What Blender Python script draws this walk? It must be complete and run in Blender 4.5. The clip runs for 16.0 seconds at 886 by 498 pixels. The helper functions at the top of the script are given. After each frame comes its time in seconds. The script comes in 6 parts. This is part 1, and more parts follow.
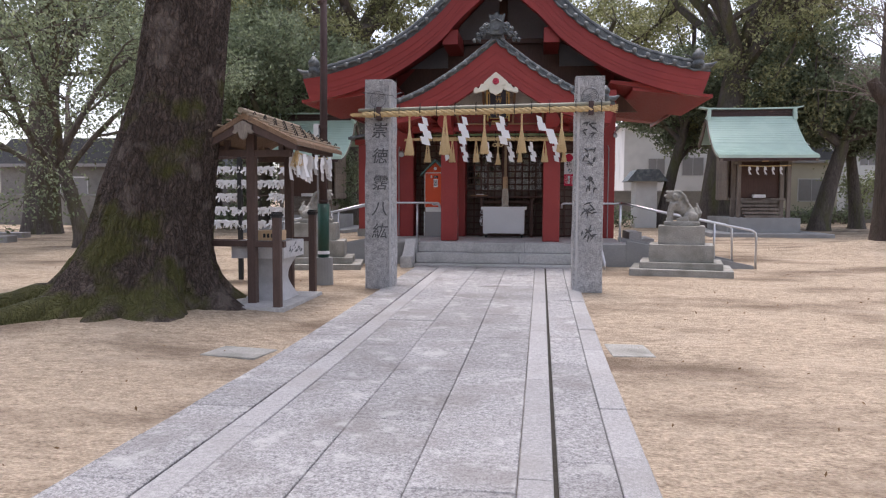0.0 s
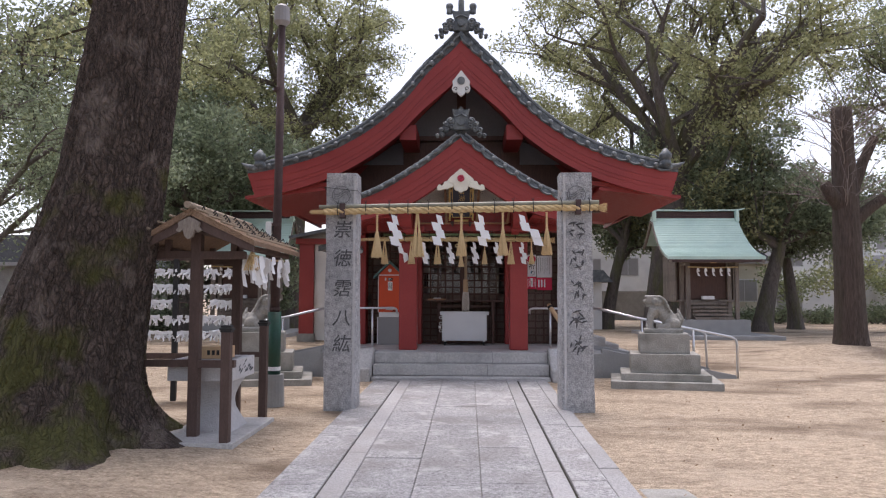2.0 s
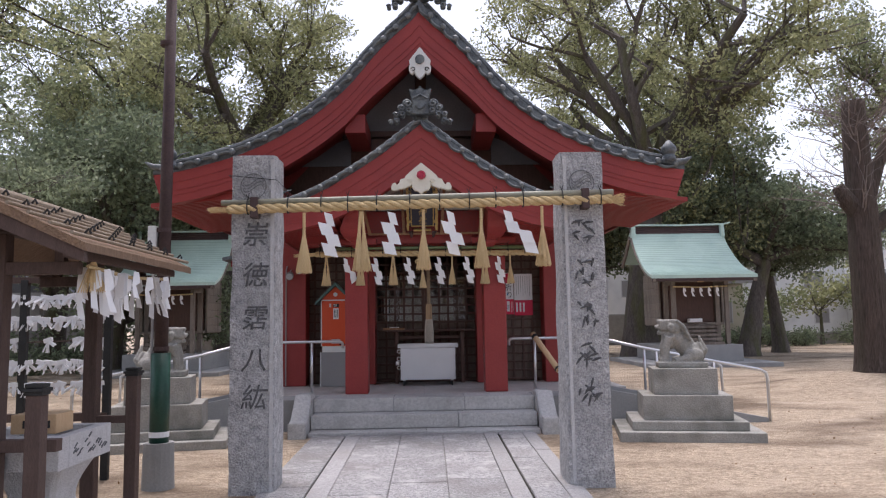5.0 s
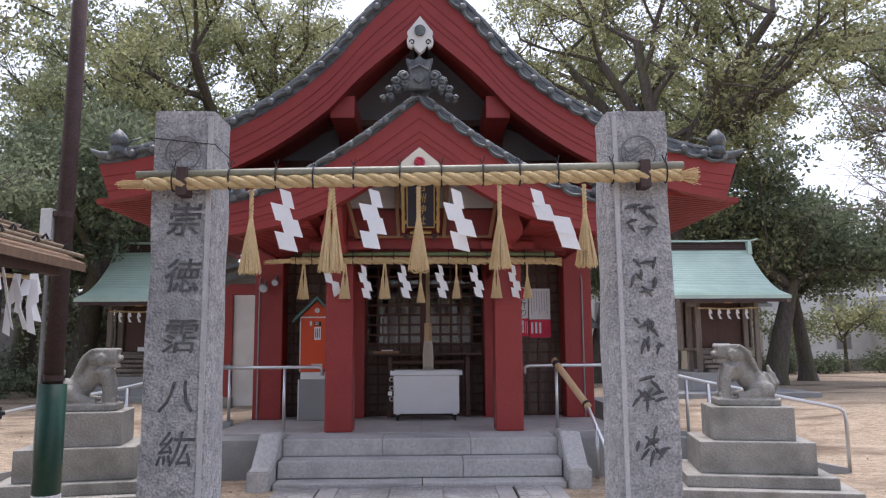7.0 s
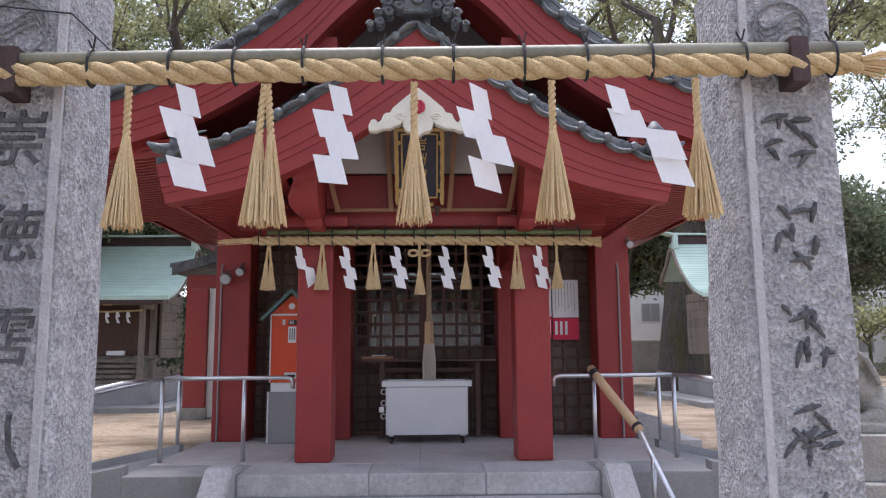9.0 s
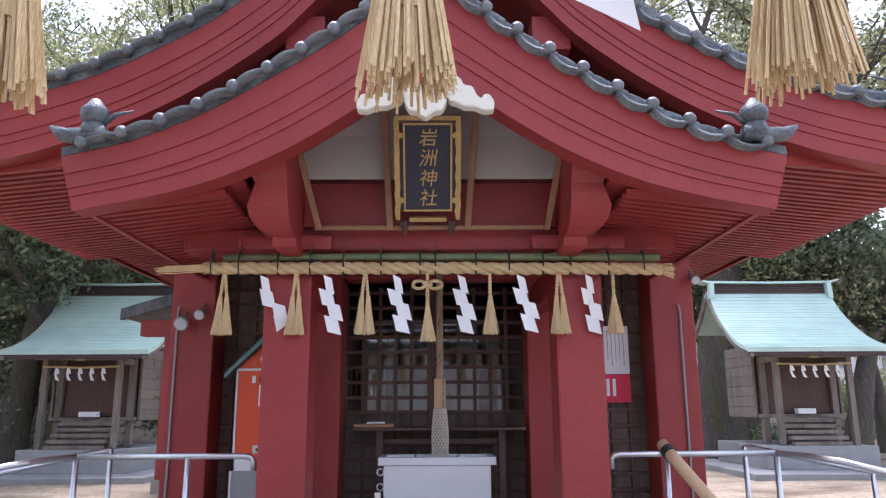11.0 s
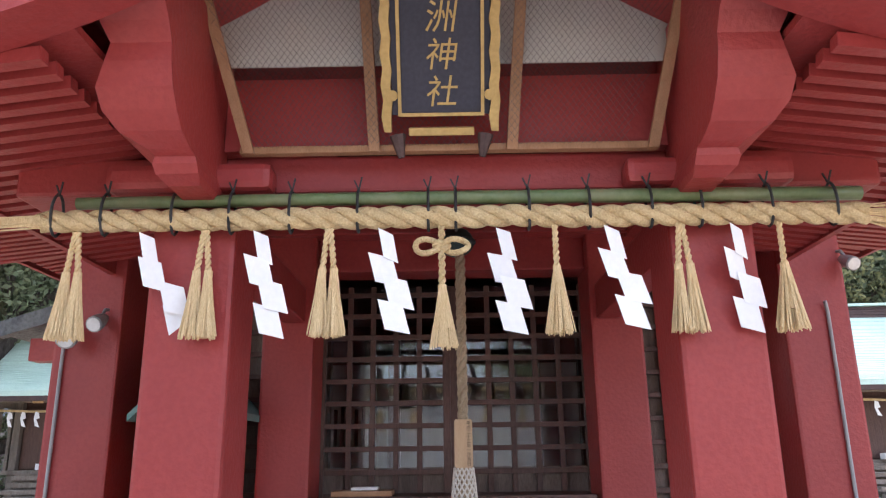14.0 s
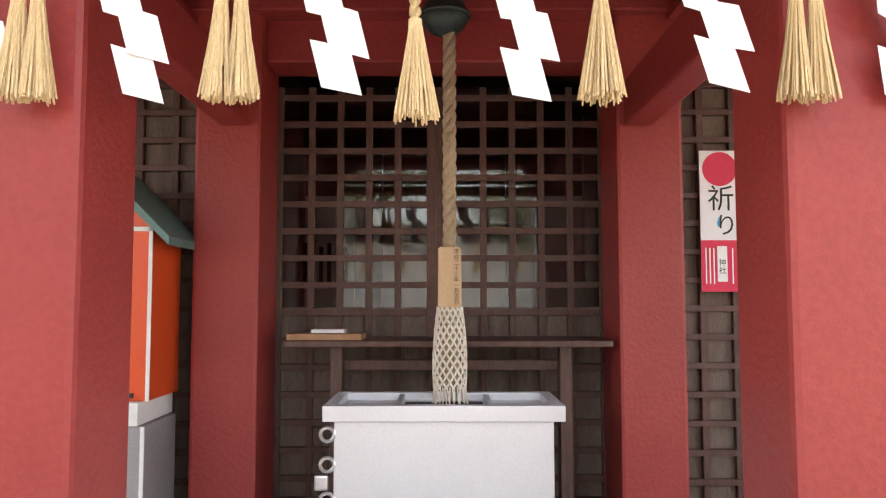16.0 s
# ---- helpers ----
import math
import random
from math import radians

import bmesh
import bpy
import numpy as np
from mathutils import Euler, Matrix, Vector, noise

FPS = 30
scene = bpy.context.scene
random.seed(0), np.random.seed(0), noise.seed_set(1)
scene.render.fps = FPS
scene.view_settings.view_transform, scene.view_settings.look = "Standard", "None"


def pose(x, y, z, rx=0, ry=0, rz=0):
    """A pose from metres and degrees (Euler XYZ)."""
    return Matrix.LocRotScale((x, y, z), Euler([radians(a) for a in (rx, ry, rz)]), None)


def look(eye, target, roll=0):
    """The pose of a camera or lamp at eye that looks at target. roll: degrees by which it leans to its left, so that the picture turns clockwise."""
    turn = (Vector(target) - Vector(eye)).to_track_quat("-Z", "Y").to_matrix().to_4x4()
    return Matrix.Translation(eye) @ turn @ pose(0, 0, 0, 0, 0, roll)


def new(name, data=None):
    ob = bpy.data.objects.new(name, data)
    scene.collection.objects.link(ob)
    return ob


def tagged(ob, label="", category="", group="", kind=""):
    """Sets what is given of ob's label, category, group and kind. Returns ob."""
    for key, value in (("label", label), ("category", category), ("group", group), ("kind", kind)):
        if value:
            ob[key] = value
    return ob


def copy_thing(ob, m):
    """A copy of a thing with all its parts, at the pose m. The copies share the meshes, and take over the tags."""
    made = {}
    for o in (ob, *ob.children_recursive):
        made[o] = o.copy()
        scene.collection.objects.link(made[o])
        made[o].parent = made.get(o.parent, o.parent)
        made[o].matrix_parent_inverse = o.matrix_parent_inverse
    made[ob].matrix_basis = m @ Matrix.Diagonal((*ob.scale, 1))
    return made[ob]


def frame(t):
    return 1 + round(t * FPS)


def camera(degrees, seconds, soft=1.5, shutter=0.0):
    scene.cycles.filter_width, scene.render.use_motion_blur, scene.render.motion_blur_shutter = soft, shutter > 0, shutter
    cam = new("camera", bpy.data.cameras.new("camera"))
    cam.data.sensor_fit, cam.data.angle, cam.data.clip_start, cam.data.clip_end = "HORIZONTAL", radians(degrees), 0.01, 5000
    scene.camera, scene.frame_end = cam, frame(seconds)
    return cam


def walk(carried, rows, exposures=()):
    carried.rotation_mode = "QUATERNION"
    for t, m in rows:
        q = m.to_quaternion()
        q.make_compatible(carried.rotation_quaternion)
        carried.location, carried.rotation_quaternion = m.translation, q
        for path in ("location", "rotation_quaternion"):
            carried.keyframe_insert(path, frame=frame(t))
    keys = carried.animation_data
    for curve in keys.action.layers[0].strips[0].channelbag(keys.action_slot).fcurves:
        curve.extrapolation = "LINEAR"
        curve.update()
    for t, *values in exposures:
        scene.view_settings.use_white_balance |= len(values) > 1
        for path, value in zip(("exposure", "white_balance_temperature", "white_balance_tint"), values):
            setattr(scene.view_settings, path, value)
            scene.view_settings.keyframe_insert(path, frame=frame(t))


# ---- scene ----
cam = camera(62.2, 16.0, soft=1.2)
METRES, EYE, TILT, LEAN, TURN = 13.2, 1.39, 0.0, 0.0, 7.2
ROWS = [
    (0.0, 0.0, 0.0, 0.0, 0.02, -3.86, -0.22),
    (0.5, -0.0186, 0.0165, 0.0021, -0.38, -0.64, -0.82),
    (1.0, -0.032, 0.0376, 0.0032, -2.16, 1.18, -0.83),
    (1.5, -0.0366, 0.0654, 0.0065, -4.01, 2.67, -0.55),
    (2.0, -0.0424, 0.0952, 0.0088, -5.6, 3.83, -0.14),
    (2.5, -0.0408, 0.1276, 0.0079, -6.68, 4.66, 0.25),
    (3.0, -0.0407, 0.1595, 0.0072, -7.43, 5.1, 0.54),
    (3.5, -0.0383, 0.1926, 0.0079, -7.94, 5.3, 0.86),
    (4.0, -0.0325, 0.2267, 0.0094, -8.43, 5.33, 1.14),
    (6.5, -0.0013, 0.4073, 0.0122, -8.58, 7.29, 0.58),
    (7.0, 0.003, 0.4421, 0.0122, -8.48, 7.6, 0.38),
    (7.5, 0.009, 0.478, 0.0124, -8.48, 7.68, 0.31),
    (8.0, 0.0116, 0.5152, 0.0127, -8.53, 7.53, 0.37),
    (10.5, 0.0354, 0.6969, 0.0168, -8.01, 10.46, 0.37),
    (11.0, 0.0382, 0.7264, 0.0182, -7.71, 12.27, 0.27),
    (11.5, 0.0407, 0.7568, 0.0203, -7.43, 14.33, 0.16),
    (12.0, 0.0457, 0.7845, 0.0237, -7.19, 16.57, 0.0),
    (12.5, 0.0477, 0.8113, 0.0257, -6.98, 18.66, 0.05),
    (13.0, 0.0526, 0.8391, 0.0272, -6.75, 20.03, 0.19),
    (13.5, 0.0544, 0.8697, 0.0263, -6.43, 19.71, 0.67),
    (14.0, 0.0579, 0.9013, 0.0244, -6.52, 15.48, 0.7),
    (14.5, 0.0637, 0.9322, 0.023, -6.74, 10.45, 0.42),
    (15.0, 0.067, 0.9548, 0.0226, -6.84, 7.05, 0.18),
    (15.5, 0.0703, 0.9713, 0.0214, -7.0, 4.97, 0.08),
    (16.0, 0.0705, 0.977, 0.0213, -7.1, 3.78, 0.04),
]
walk(cam, [(t, pose(0.76, 0, EYE, TILT, LEAN, TURN) @ pose(METRES * x, METRES * y, METRES * z, 90 + pitch, roll, yaw)) for t, x, y, z, yaw, pitch, roll in ROWS],
     [(0.0, 0.98, 6450, 18), (3.5, 0.9, 6450, 19), (8.0, 1.2, 6200, 18), (10.5, 1.65, 5950, 19), (12.5, 2.12, 5600, 17), (13.6, 2.35, 5750, 15), (14.5, 2.6, 6450, 13), (15.2, 2.75, 7050, 12), (16.0, 2.9, 7250, 12)])


# ---- light ----
SUN_AZ, SUN_EL = radians(350), radians(77)
world = bpy.data.worlds.new("world")
scene.world = world
world.use_nodes = True
wn = world.node_tree
sky = wn.nodes.new("ShaderNodeTexSky")
sky.sky_type, sky.sun_disc = "NISHITA", False
sky.sun_elevation, sky.sun_rotation = SUN_EL, SUN_AZ
sky.air_density, sky.dust_density, sky.ozone_density = 1.0, 2.0, 1.0
pale = wn.nodes.new("ShaderNodeHueSaturation")
pale.inputs["Saturation"].default_value = 0.5
wn.links.new(sky.outputs[0], pale.inputs["Color"])
wn.links.new(pale.outputs[0], wn.nodes["Background"].inputs["Color"])
wn.nodes["Background"].inputs["Strength"].default_value = 0.15
sun = new("sun", bpy.data.lights.new("sun", "SUN"))
sun.data.energy, sun.data.angle, sun.data.color = 1.6, radians(22), (1.0, 0.96, 0.91)
sun.matrix_world = look((0, 0, 30), (-30 * math.sin(SUN_AZ) / math.tan(SUN_EL), -30 * math.cos(SUN_AZ) / math.tan(SUN_EL), 0))


# ---- materials ----
def mat(name, a, b, scale=6.0, rough=0.7, metal=0.0, bump=0.15, fine=60.0, c=None, cscale=0.8, camt=0.5, stretch=(1, 1, 1), vary=0.0, spec=0.4, c2=None, c2scale=2.0, c2amt=0.6, depth=0.02):
    """A surface whose colour goes between a and b by a grain, with large stains of c, relief, and a shift from object to object."""
    m = bpy.data.materials.new(name)
    m.use_nodes = True
    nt = m.node_tree
    p = nt.nodes["Principled BSDF"]
    tc = nt.nodes.new("ShaderNodeTexCoord")
    mp = nt.nodes.new("ShaderNodeMapping")
    mp.inputs["Scale"].default_value = stretch
    nt.links.new(tc.outputs["Object"], mp.inputs[0])

    def noise_node(s, detail=6.0):
        n = nt.nodes.new("ShaderNodeTexNoise")
        n.inputs["Scale"].default_value, n.inputs["Detail"].default_value = s, detail
        nt.links.new(mp.outputs[0], n.inputs["Vector"])
        return n

    def mix(fac, x, y):
        n = nt.nodes.new("ShaderNodeMix")
        n.data_type = "RGBA"
        nt.links.new(fac, n.inputs[0])
        for v, i in ((x, 6), (y, 7)):
            if isinstance(v, tuple):
                n.inputs[i].default_value = (*v, 1)
            else:
                nt.links.new(v, n.inputs[i])
        return n.outputs[2]

    def ramp(src, lo, hi, top=1.0):
        n = nt.nodes.new("ShaderNodeMapRange")
        n.inputs[1].default_value, n.inputs[2].default_value, n.inputs[4].default_value = lo, hi, top
        nt.links.new(src, n.inputs[0])
        return n.outputs[0]

    n1, n2 = noise_node(scale), noise_node(fine, 3.0)
    grain = nt.nodes.new("ShaderNodeMath")
    grain.operation = "ADD"
    nt.links.new(ramp(n1.outputs[0], 0.3, 0.7, 0.5), grain.inputs[0])
    nt.links.new(ramp(n2.outputs[0], 0.35, 0.65, 0.5), grain.inputs[1])
    col = mix(grain.outputs[0], a, b)
    if c:
        n3 = noise_node(cscale, 8.0)
        col = mix(ramp(n3.outputs[0], 0.48, 0.66, camt), col, c)
    if c2:
        n4 = noise_node(c2scale, 9.0)
        col = mix(ramp(n4.outputs[0], 0.56, 0.68, c2amt), col, c2)
    if vary:
        oi = nt.nodes.new("ShaderNodeObjectInfo")
        hs = nt.nodes.new("ShaderNodeHueSaturation")
        nt.links.new(ramp(oi.outputs["Random"], 0.0, 1.0, 2 * vary), hs.inputs["Value"])
        hs_add = nt.nodes.new("ShaderNodeMath")
        hs_add.operation, hs_add.inputs[1].default_value = "ADD", 1.0 - vary
        nt.links.new(hs.inputs["Value"].links[0].from_socket, hs_add.inputs[0])
        nt.links.new(hs_add.outputs[0], hs.inputs["Value"])
        nt.links.new(col, hs.inputs["Color"])
        col = hs.outputs[0]
    nt.links.new(col, p.inputs["Base Color"])
    p.inputs["Roughness"].default_value, p.inputs["Metallic"].default_value = rough, metal
    p.inputs["Specular IOR Level"].default_value = spec
    if bump:
        bp = nt.nodes.new("ShaderNodeBump")
        bp.inputs["Strength"].default_value, bp.inputs["Distance"].default_value = bump, depth
        nt.links.new(grain.outputs[0], bp.inputs["Height"])
        nt.links.new(bp.outputs[0], p.inputs["Normal"])
    return m


M_SAND = mat("sand", (0.21, 0.155, 0.105), (0.70, 0.565, 0.42), 11, 0.95, bump=1.0, fine=42, c=(0.155, 0.108, 0.072), cscale=0.6, camt=0.85, stretch=(0.8, 1.5, 1), c2=(0.58, 0.475, 0.365), c2scale=1.3, c2amt=0.5, depth=0.035)
M_PAVE = mat("paving_granite", (0.10, 0.098, 0.10), (0.50, 0.49, 0.49), 30, 0.8, bump=0.6, fine=85, c=(0.19, 0.175, 0.165), cscale=1.6, camt=0.6, vary=0.12, c2=(0.52, 0.51, 0.50), c2scale=5.0, c2amt=0.5)
M_KERB = mat("kerb_granite", (0.19, 0.187, 0.187), (0.44, 0.43, 0.43), 40, 0.8, bump=0.3, fine=130, c=(0.26, 0.245, 0.23), cscale=1.5, vary=0.08)
M_STONE = mat("pillar_granite", (0.24, 0.24, 0.25), (0.76, 0.75, 0.75), 17, 0.85, bump=1.0, fine=60, c=(0.34, 0.34, 0.35), cscale=1.5, camt=0.4, depth=0.03)
M_STEP = mat("step_granite", (0.32, 0.315, 0.305), (0.60, 0.585, 0.57), 30, 0.8, bump=0.3, fine=120, c=(0.24, 0.235, 0.225), cscale=2.2, camt=0.45, vary=0.06)
M_CONC = mat("concrete", (0.26, 0.26, 0.26), (0.36, 0.36, 0.35), 3, 0.85, bump=0.1, fine=60, c=(0.17, 0.17, 0.17), cscale=1.2)
M_DECK = mat("deck_stone", (0.42, 0.39, 0.37), (0.58, 0.55, 0.52), 8, 0.7, bump=0.15, fine=90, c=(0.34, 0.31, 0.29), cscale=1.5, camt=0.4, vary=0.05)
M_OLDSTONE = mat("old_stone", (0.24, 0.23, 0.21), (0.38, 0.37, 0.34), 8, 0.9, bump=0.4, fine=50, c=(0.13, 0.13, 0.11), cscale=2.5, camt=0.6)
M_RED = mat("red_paint", (0.262, 0.031, 0.029), (0.32, 0.043, 0.038), 3, 0.48, bump=0.14, fine=45, c=(0.218, 0.026, 0.027), cscale=1.2, camt=0.4, spec=0.4)
M_WOOD = mat("dark_wood", (0.055, 0.027, 0.021), (0.13, 0.064, 0.048), 5, 0.5, bump=0.2, fine=30, stretch=(6, 6, 1), vary=0.08)
M_OLDWOOD = mat("weathered_wood", (0.16, 0.13, 0.11), (0.28, 0.24, 0.20), 5, 0.85, bump=0.3, fine=30, stretch=(5, 5, 1), c=(0.08, 0.06, 0.05), vary=0.1)
M_BROWN = mat("brown_post", (0.062, 0.038, 0.032), (0.115, 0.074, 0.061), 6, 0.7, bump=0.2, fine=40, stretch=(6, 6, 1))
M_TILE = mat("roof_tile", (0.045, 0.052, 0.058), (0.14, 0.155, 0.165), 8, 0.45, bump=0.3, fine=40, c=(0.25, 0.27, 0.26), cscale=6, camt=0.45, vary=0.12)
M_COPPER = mat("green_copper", (0.43, 0.58, 0.51), (0.56, 0.70, 0.62), 3, 0.6, bump=0.08, fine=30, c=(0.36, 0.50, 0.45), cscale=1.5)
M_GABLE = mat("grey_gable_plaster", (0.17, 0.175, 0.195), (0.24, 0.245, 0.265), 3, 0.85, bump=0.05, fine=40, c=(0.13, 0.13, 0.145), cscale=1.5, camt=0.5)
M_WHITE = mat("white_plaster", (0.66, 0.66, 0.64), (0.76, 0.76, 0.74), 3, 0.8, bump=0.05, fine=40, c=(0.5, 0.49, 0.46), cscale=1.2, camt=0.4)
M_BARK = mat("bark", (0.06, 0.05, 0.045), (0.17, 0.145, 0.13), 7, 0.95, bump=1.0, fine=26, stretch=(1.6, 1.6, 0.35), c=(0.10, 0.11, 0.03), cscale=1.6, camt=0.55)


def leaf_mat(name, dark, light):
    """Leaves: matt on top, letting some light through, a little different from clump to clump."""
    m = mat(name, dark, light, 0.9, 0.5, bump=0, fine=4)
    nt = m.node_tree
    p = nt.nodes["Principled BSDF"]
    col = p.inputs["Base Color"].links[0].from_socket
    geo = nt.nodes.new("ShaderNodeNewGeometry")
    rng = nt.nodes.new("ShaderNodeMapRange")
    rng.inputs[3].default_value, rng.inputs[4].default_value = 0.6, 1.5
    hs = nt.nodes.new("ShaderNodeHueSaturation")
    nt.links.new(geo.outputs["Random Per Island"], rng.inputs[0])
    nt.links.new(rng.outputs[0], hs.inputs["Value"])
    nt.links.new(col, hs.inputs["Color"])
    nt.links.new(hs.outputs[0], p.inputs["Base Color"])
    tr = nt.nodes.new("ShaderNodeBsdfTranslucent")
    nt.links.new(hs.outputs[0], tr.inputs["Color"])
    mx = nt.nodes.new("ShaderNodeMixShader")
    mx.inputs[0].default_value = 0.5
    nt.links.new(p.outputs[0], mx.inputs[1])
    nt.links.new(tr.outputs[0], mx.inputs[2])
    nt.links.new(mx.outputs[0], nt.nodes["Material Output"].inputs[0])
    return m


M_LEAF = leaf_mat("leaf", (0.14, 0.165, 0.085), (0.28, 0.305, 0.16))
M_LEAF2 = leaf_mat("leaf_dark", (0.125, 0.16, 0.105), (0.27, 0.31, 0.19))
M_LEAF3 = leaf_mat("leaf_yellow", (0.19, 0.205, 0.10), (0.36, 0.362, 0.19))
M_STRAW = mat("straw", (0.56, 0.39, 0.19), (0.82, 0.64, 0.37), 20, 0.8, bump=0.4, fine=120, stretch=(3, 3, 0.4))
M_ROPE = mat("straw_rope", (0.46, 0.32, 0.15), (0.70, 0.54, 0.30), 15, 0.85, bump=0.5, fine=120)
M_BAMBOO = mat("green_bamboo", (0.09, 0.13, 0.05), (0.15, 0.19, 0.09), 6, 0.4, bump=0.05, fine=40, c=(0.22, 0.2, 0.12), cscale=3)
M_OLDBAMBOO = mat("grey_bamboo", (0.20, 0.20, 0.15), (0.30, 0.29, 0.22), 6, 0.5, bump=0.05, fine=40, c=(0.12, 0.11, 0.09), cscale=3)
M_PAPER = mat("paper", (0.78, 0.78, 0.79), (0.84, 0.84, 0.85), 5, 0.8, bump=0.02, fine=50)
M_STEEL = mat("steel", (0.55, 0.55, 0.56), (0.66, 0.66, 0.67), 4, 0.3, 0.9, 0.03, 60)
M_BOXSTEEL = mat("brushed_steel", (0.62, 0.63, 0.65), (0.70, 0.71, 0.73), 3, 0.42, 0.4, 0.03, 90)
M_BLACK = mat("black", (0.012, 0.012, 0.012), (0.03, 0.03, 0.03), 10, 0.6, bump=0.1)
M_DARKIRON = mat("brown_iron", (0.05, 0.03, 0.03), (0.09, 0.055, 0.05), 8, 0.6, 0.2, 0.1)


# ---- helpers of this scene ----
def G(y):
    """The height of the ground, which climbs a little towards the hall."""
    return 0.0165 * min(max(y - 6.0, 0.0), 8.0) + 0.012 * min(max(y - 14.0, 0.0), 6.0)


def mesh(bm, name, material, smooth=False):
    me = bpy.data.meshes.new(name)
    bmesh.ops.recalc_face_normals(bm, faces=bm.faces)
    bm.to_mesh(me)
    bm.free()
    for mm in (material if isinstance(material, (list, tuple)) else [material]):
        me.materials.append(mm)
    if smooth:
        for poly in me.polygons:
            poly.use_smooth = True
    return me


def part(name, bm, material, parent=None, label="", smooth=False):
    """Links a bmesh as one mesh object, under a thing or a part."""
    ob = new(name, mesh(bm, name, material, smooth))
    ob.parent = parent
    if label:
        ob["label"] = label
    return ob


def thing(name, label, category, m=None, group="", kind=""):
    ob = new(name)
    if m is not None:
        ob.matrix_basis = m
    return tagged(ob, label, category, group, kind)


def box(x0, x1, y0, y1, z0, z1, bevel=0.0, bm=None):
    own = bmesh.new()
    vs = bmesh.ops.create_cube(own, size=1.0)["verts"]
    for v in vs:
        v.co = Vector(((x0 + x1) / 2 + v.co.x * (x1 - x0), (y0 + y1) / 2 + v.co.y * (y1 - y0), (z0 + z1) / 2 + v.co.z * (z1 - z0)))
    if bevel:
        bmesh.ops.bevel(own, geom=own.edges[:], offset=bevel, segments=2, affect="EDGES", profile=0.6)
    return join(bm, own) if bm is not None else own


def join(bm, other):
    me = bpy.data.meshes.new("tmp")
    other.to_mesh(me)
    other.free()
    bm.from_mesh(me)
    bpy.data.meshes.remove(me)
    return bm


def tube(pts, radii, n=10, bm=None, cap=True):
    """A round bar along points, with a radius for all or one for each."""
    own = bm if bm is not None else bmesh.new()
    pts = [Vector(p) for p in pts]
    if not isinstance(radii, (list, tuple)):
        radii = [radii] * len(pts)
    rings, side = [], None
    for i, p in enumerate(pts):
        d = (pts[min(i + 1, len(pts) - 1)] - pts[max(i - 1, 0)]).normalized()
        if side is None:
            side = d.orthogonal().normalized()
        else:
            side = (side - d * side.dot(d)).normalized()
        up = d.cross(side)
        rings.append([own.verts.new(p + radii[i] * (math.cos(a) * side + math.sin(a) * up)) for a in [2 * math.pi * k / n for k in range(n)]])
    for r, s in zip(rings, rings[1:]):
        for k in range(n):
            own.faces.new((r[k], r[(k + 1) % n], s[(k + 1) % n], s[k]))
    if cap:
        own.faces.new(rings[0][::-1])
        own.faces.new(rings[-1])
    return own


def prism(poly, y0, y1, bm=None, bevel=0.0):
    """A flat shape in x and z, thick along y."""
    own = bmesh.new()
    f = own.faces.new([own.verts.new((x, y0, z)) for x, z in poly])
    r = bmesh.ops.extrude_face_region(own, geom=[f])
    for v in r["geom"]:
        if isinstance(v, bmesh.types.BMVert):
            v.co.y = y1
    if bevel:
        bmesh.ops.bevel(own, geom=own.edges[:], offset=bevel, segments=2, affect="EDGES")
    return join(bm, own) if bm is not None else own


def band(upper, lower, y0, y1, bm=None):
    """A curved board between two lines of (x, z), thick along y."""
    own = bm if bm is not None else bmesh.new()
    rows = [[own.verts.new((x, y, z)) for x, z in line] for y in (y0, y1) for line in (upper, lower)]
    a, b, c, d = rows
    for i in range(len(a) - 1):
        for p, q in ((a, b), (c, d), (a, c), (b, d)):
            own.faces.new((p[i], p[i + 1], q[i + 1], q[i]))
    for i in (0, -1):
        own.faces.new((a[i], b[i], d[i], c[i]))
    return own


def smooth_line(pts, n=24):
    """Points along a smooth line through pts."""
    pts = [Vector(p) for p in pts]
    ext = [2 * pts[0] - pts[1], *pts, 2 * pts[-1] - pts[-2]]
    out = []
    for i in range(n + 1):
        u = i / n * (len(pts) - 1)
        k = min(int(u), len(pts) - 2)
        t = u - k
        p0, p1, p2, p3 = ext[k:k + 4]
        out.append(0.5 * (2 * p1 + (p2 - p0) * t + (2 * p0 - 5 * p1 + 4 * p2 - p3) * t * t + (3 * p1 - p0 - 3 * p2 + p3) * t ** 3))
    return out


def both(line):
    """A half line from the middle outwards, made whole on both sides."""
    half = [(p[0], p[1]) for p in line]
    return [(-x, z) for x, z in half[:0:-1]] + half


# ---- ground ----
bm = bmesh.new()
xs = sorted(set([-400, -150, -60, -30] + [i * 0.6 for i in range(-33, 34)] + [30, 60, 150, 400]))
ys = sorted(set([-200, -60, -20] + [i * 0.6 for i in range(-10, 56)] + [45, 60, 100, 200, 500]))
grid = [[bm.verts.new((x, y, G(y) + (0.02 * noise.noise((x * 0.5, y * 0.5, 0)) if abs(x) > 2.2 and y < 30 else 0.0)
                       + 0.32 * math.exp(-((x - 8.8) ** 2 / 2.2 + (y - 18.4) ** 2 / 1.6))
                       + (0.15 * math.exp(-((x + 4.3) ** 2 + (y - 8.2) ** 2) / 2.6) if x < -1.9 else 0.0))) for y in ys] for x in xs]
for i in range(len(xs) - 1):
    for j in range(len(ys) - 1):
        bm.faces.new((grid[i][j], grid[i + 1][j], grid[i + 1][j + 1], grid[i][j + 1]))
tagged(part("ground", bm, M_SAND, smooth=True), "pale sandy bare ground with brown dirt patches", "ground", kind="structure")


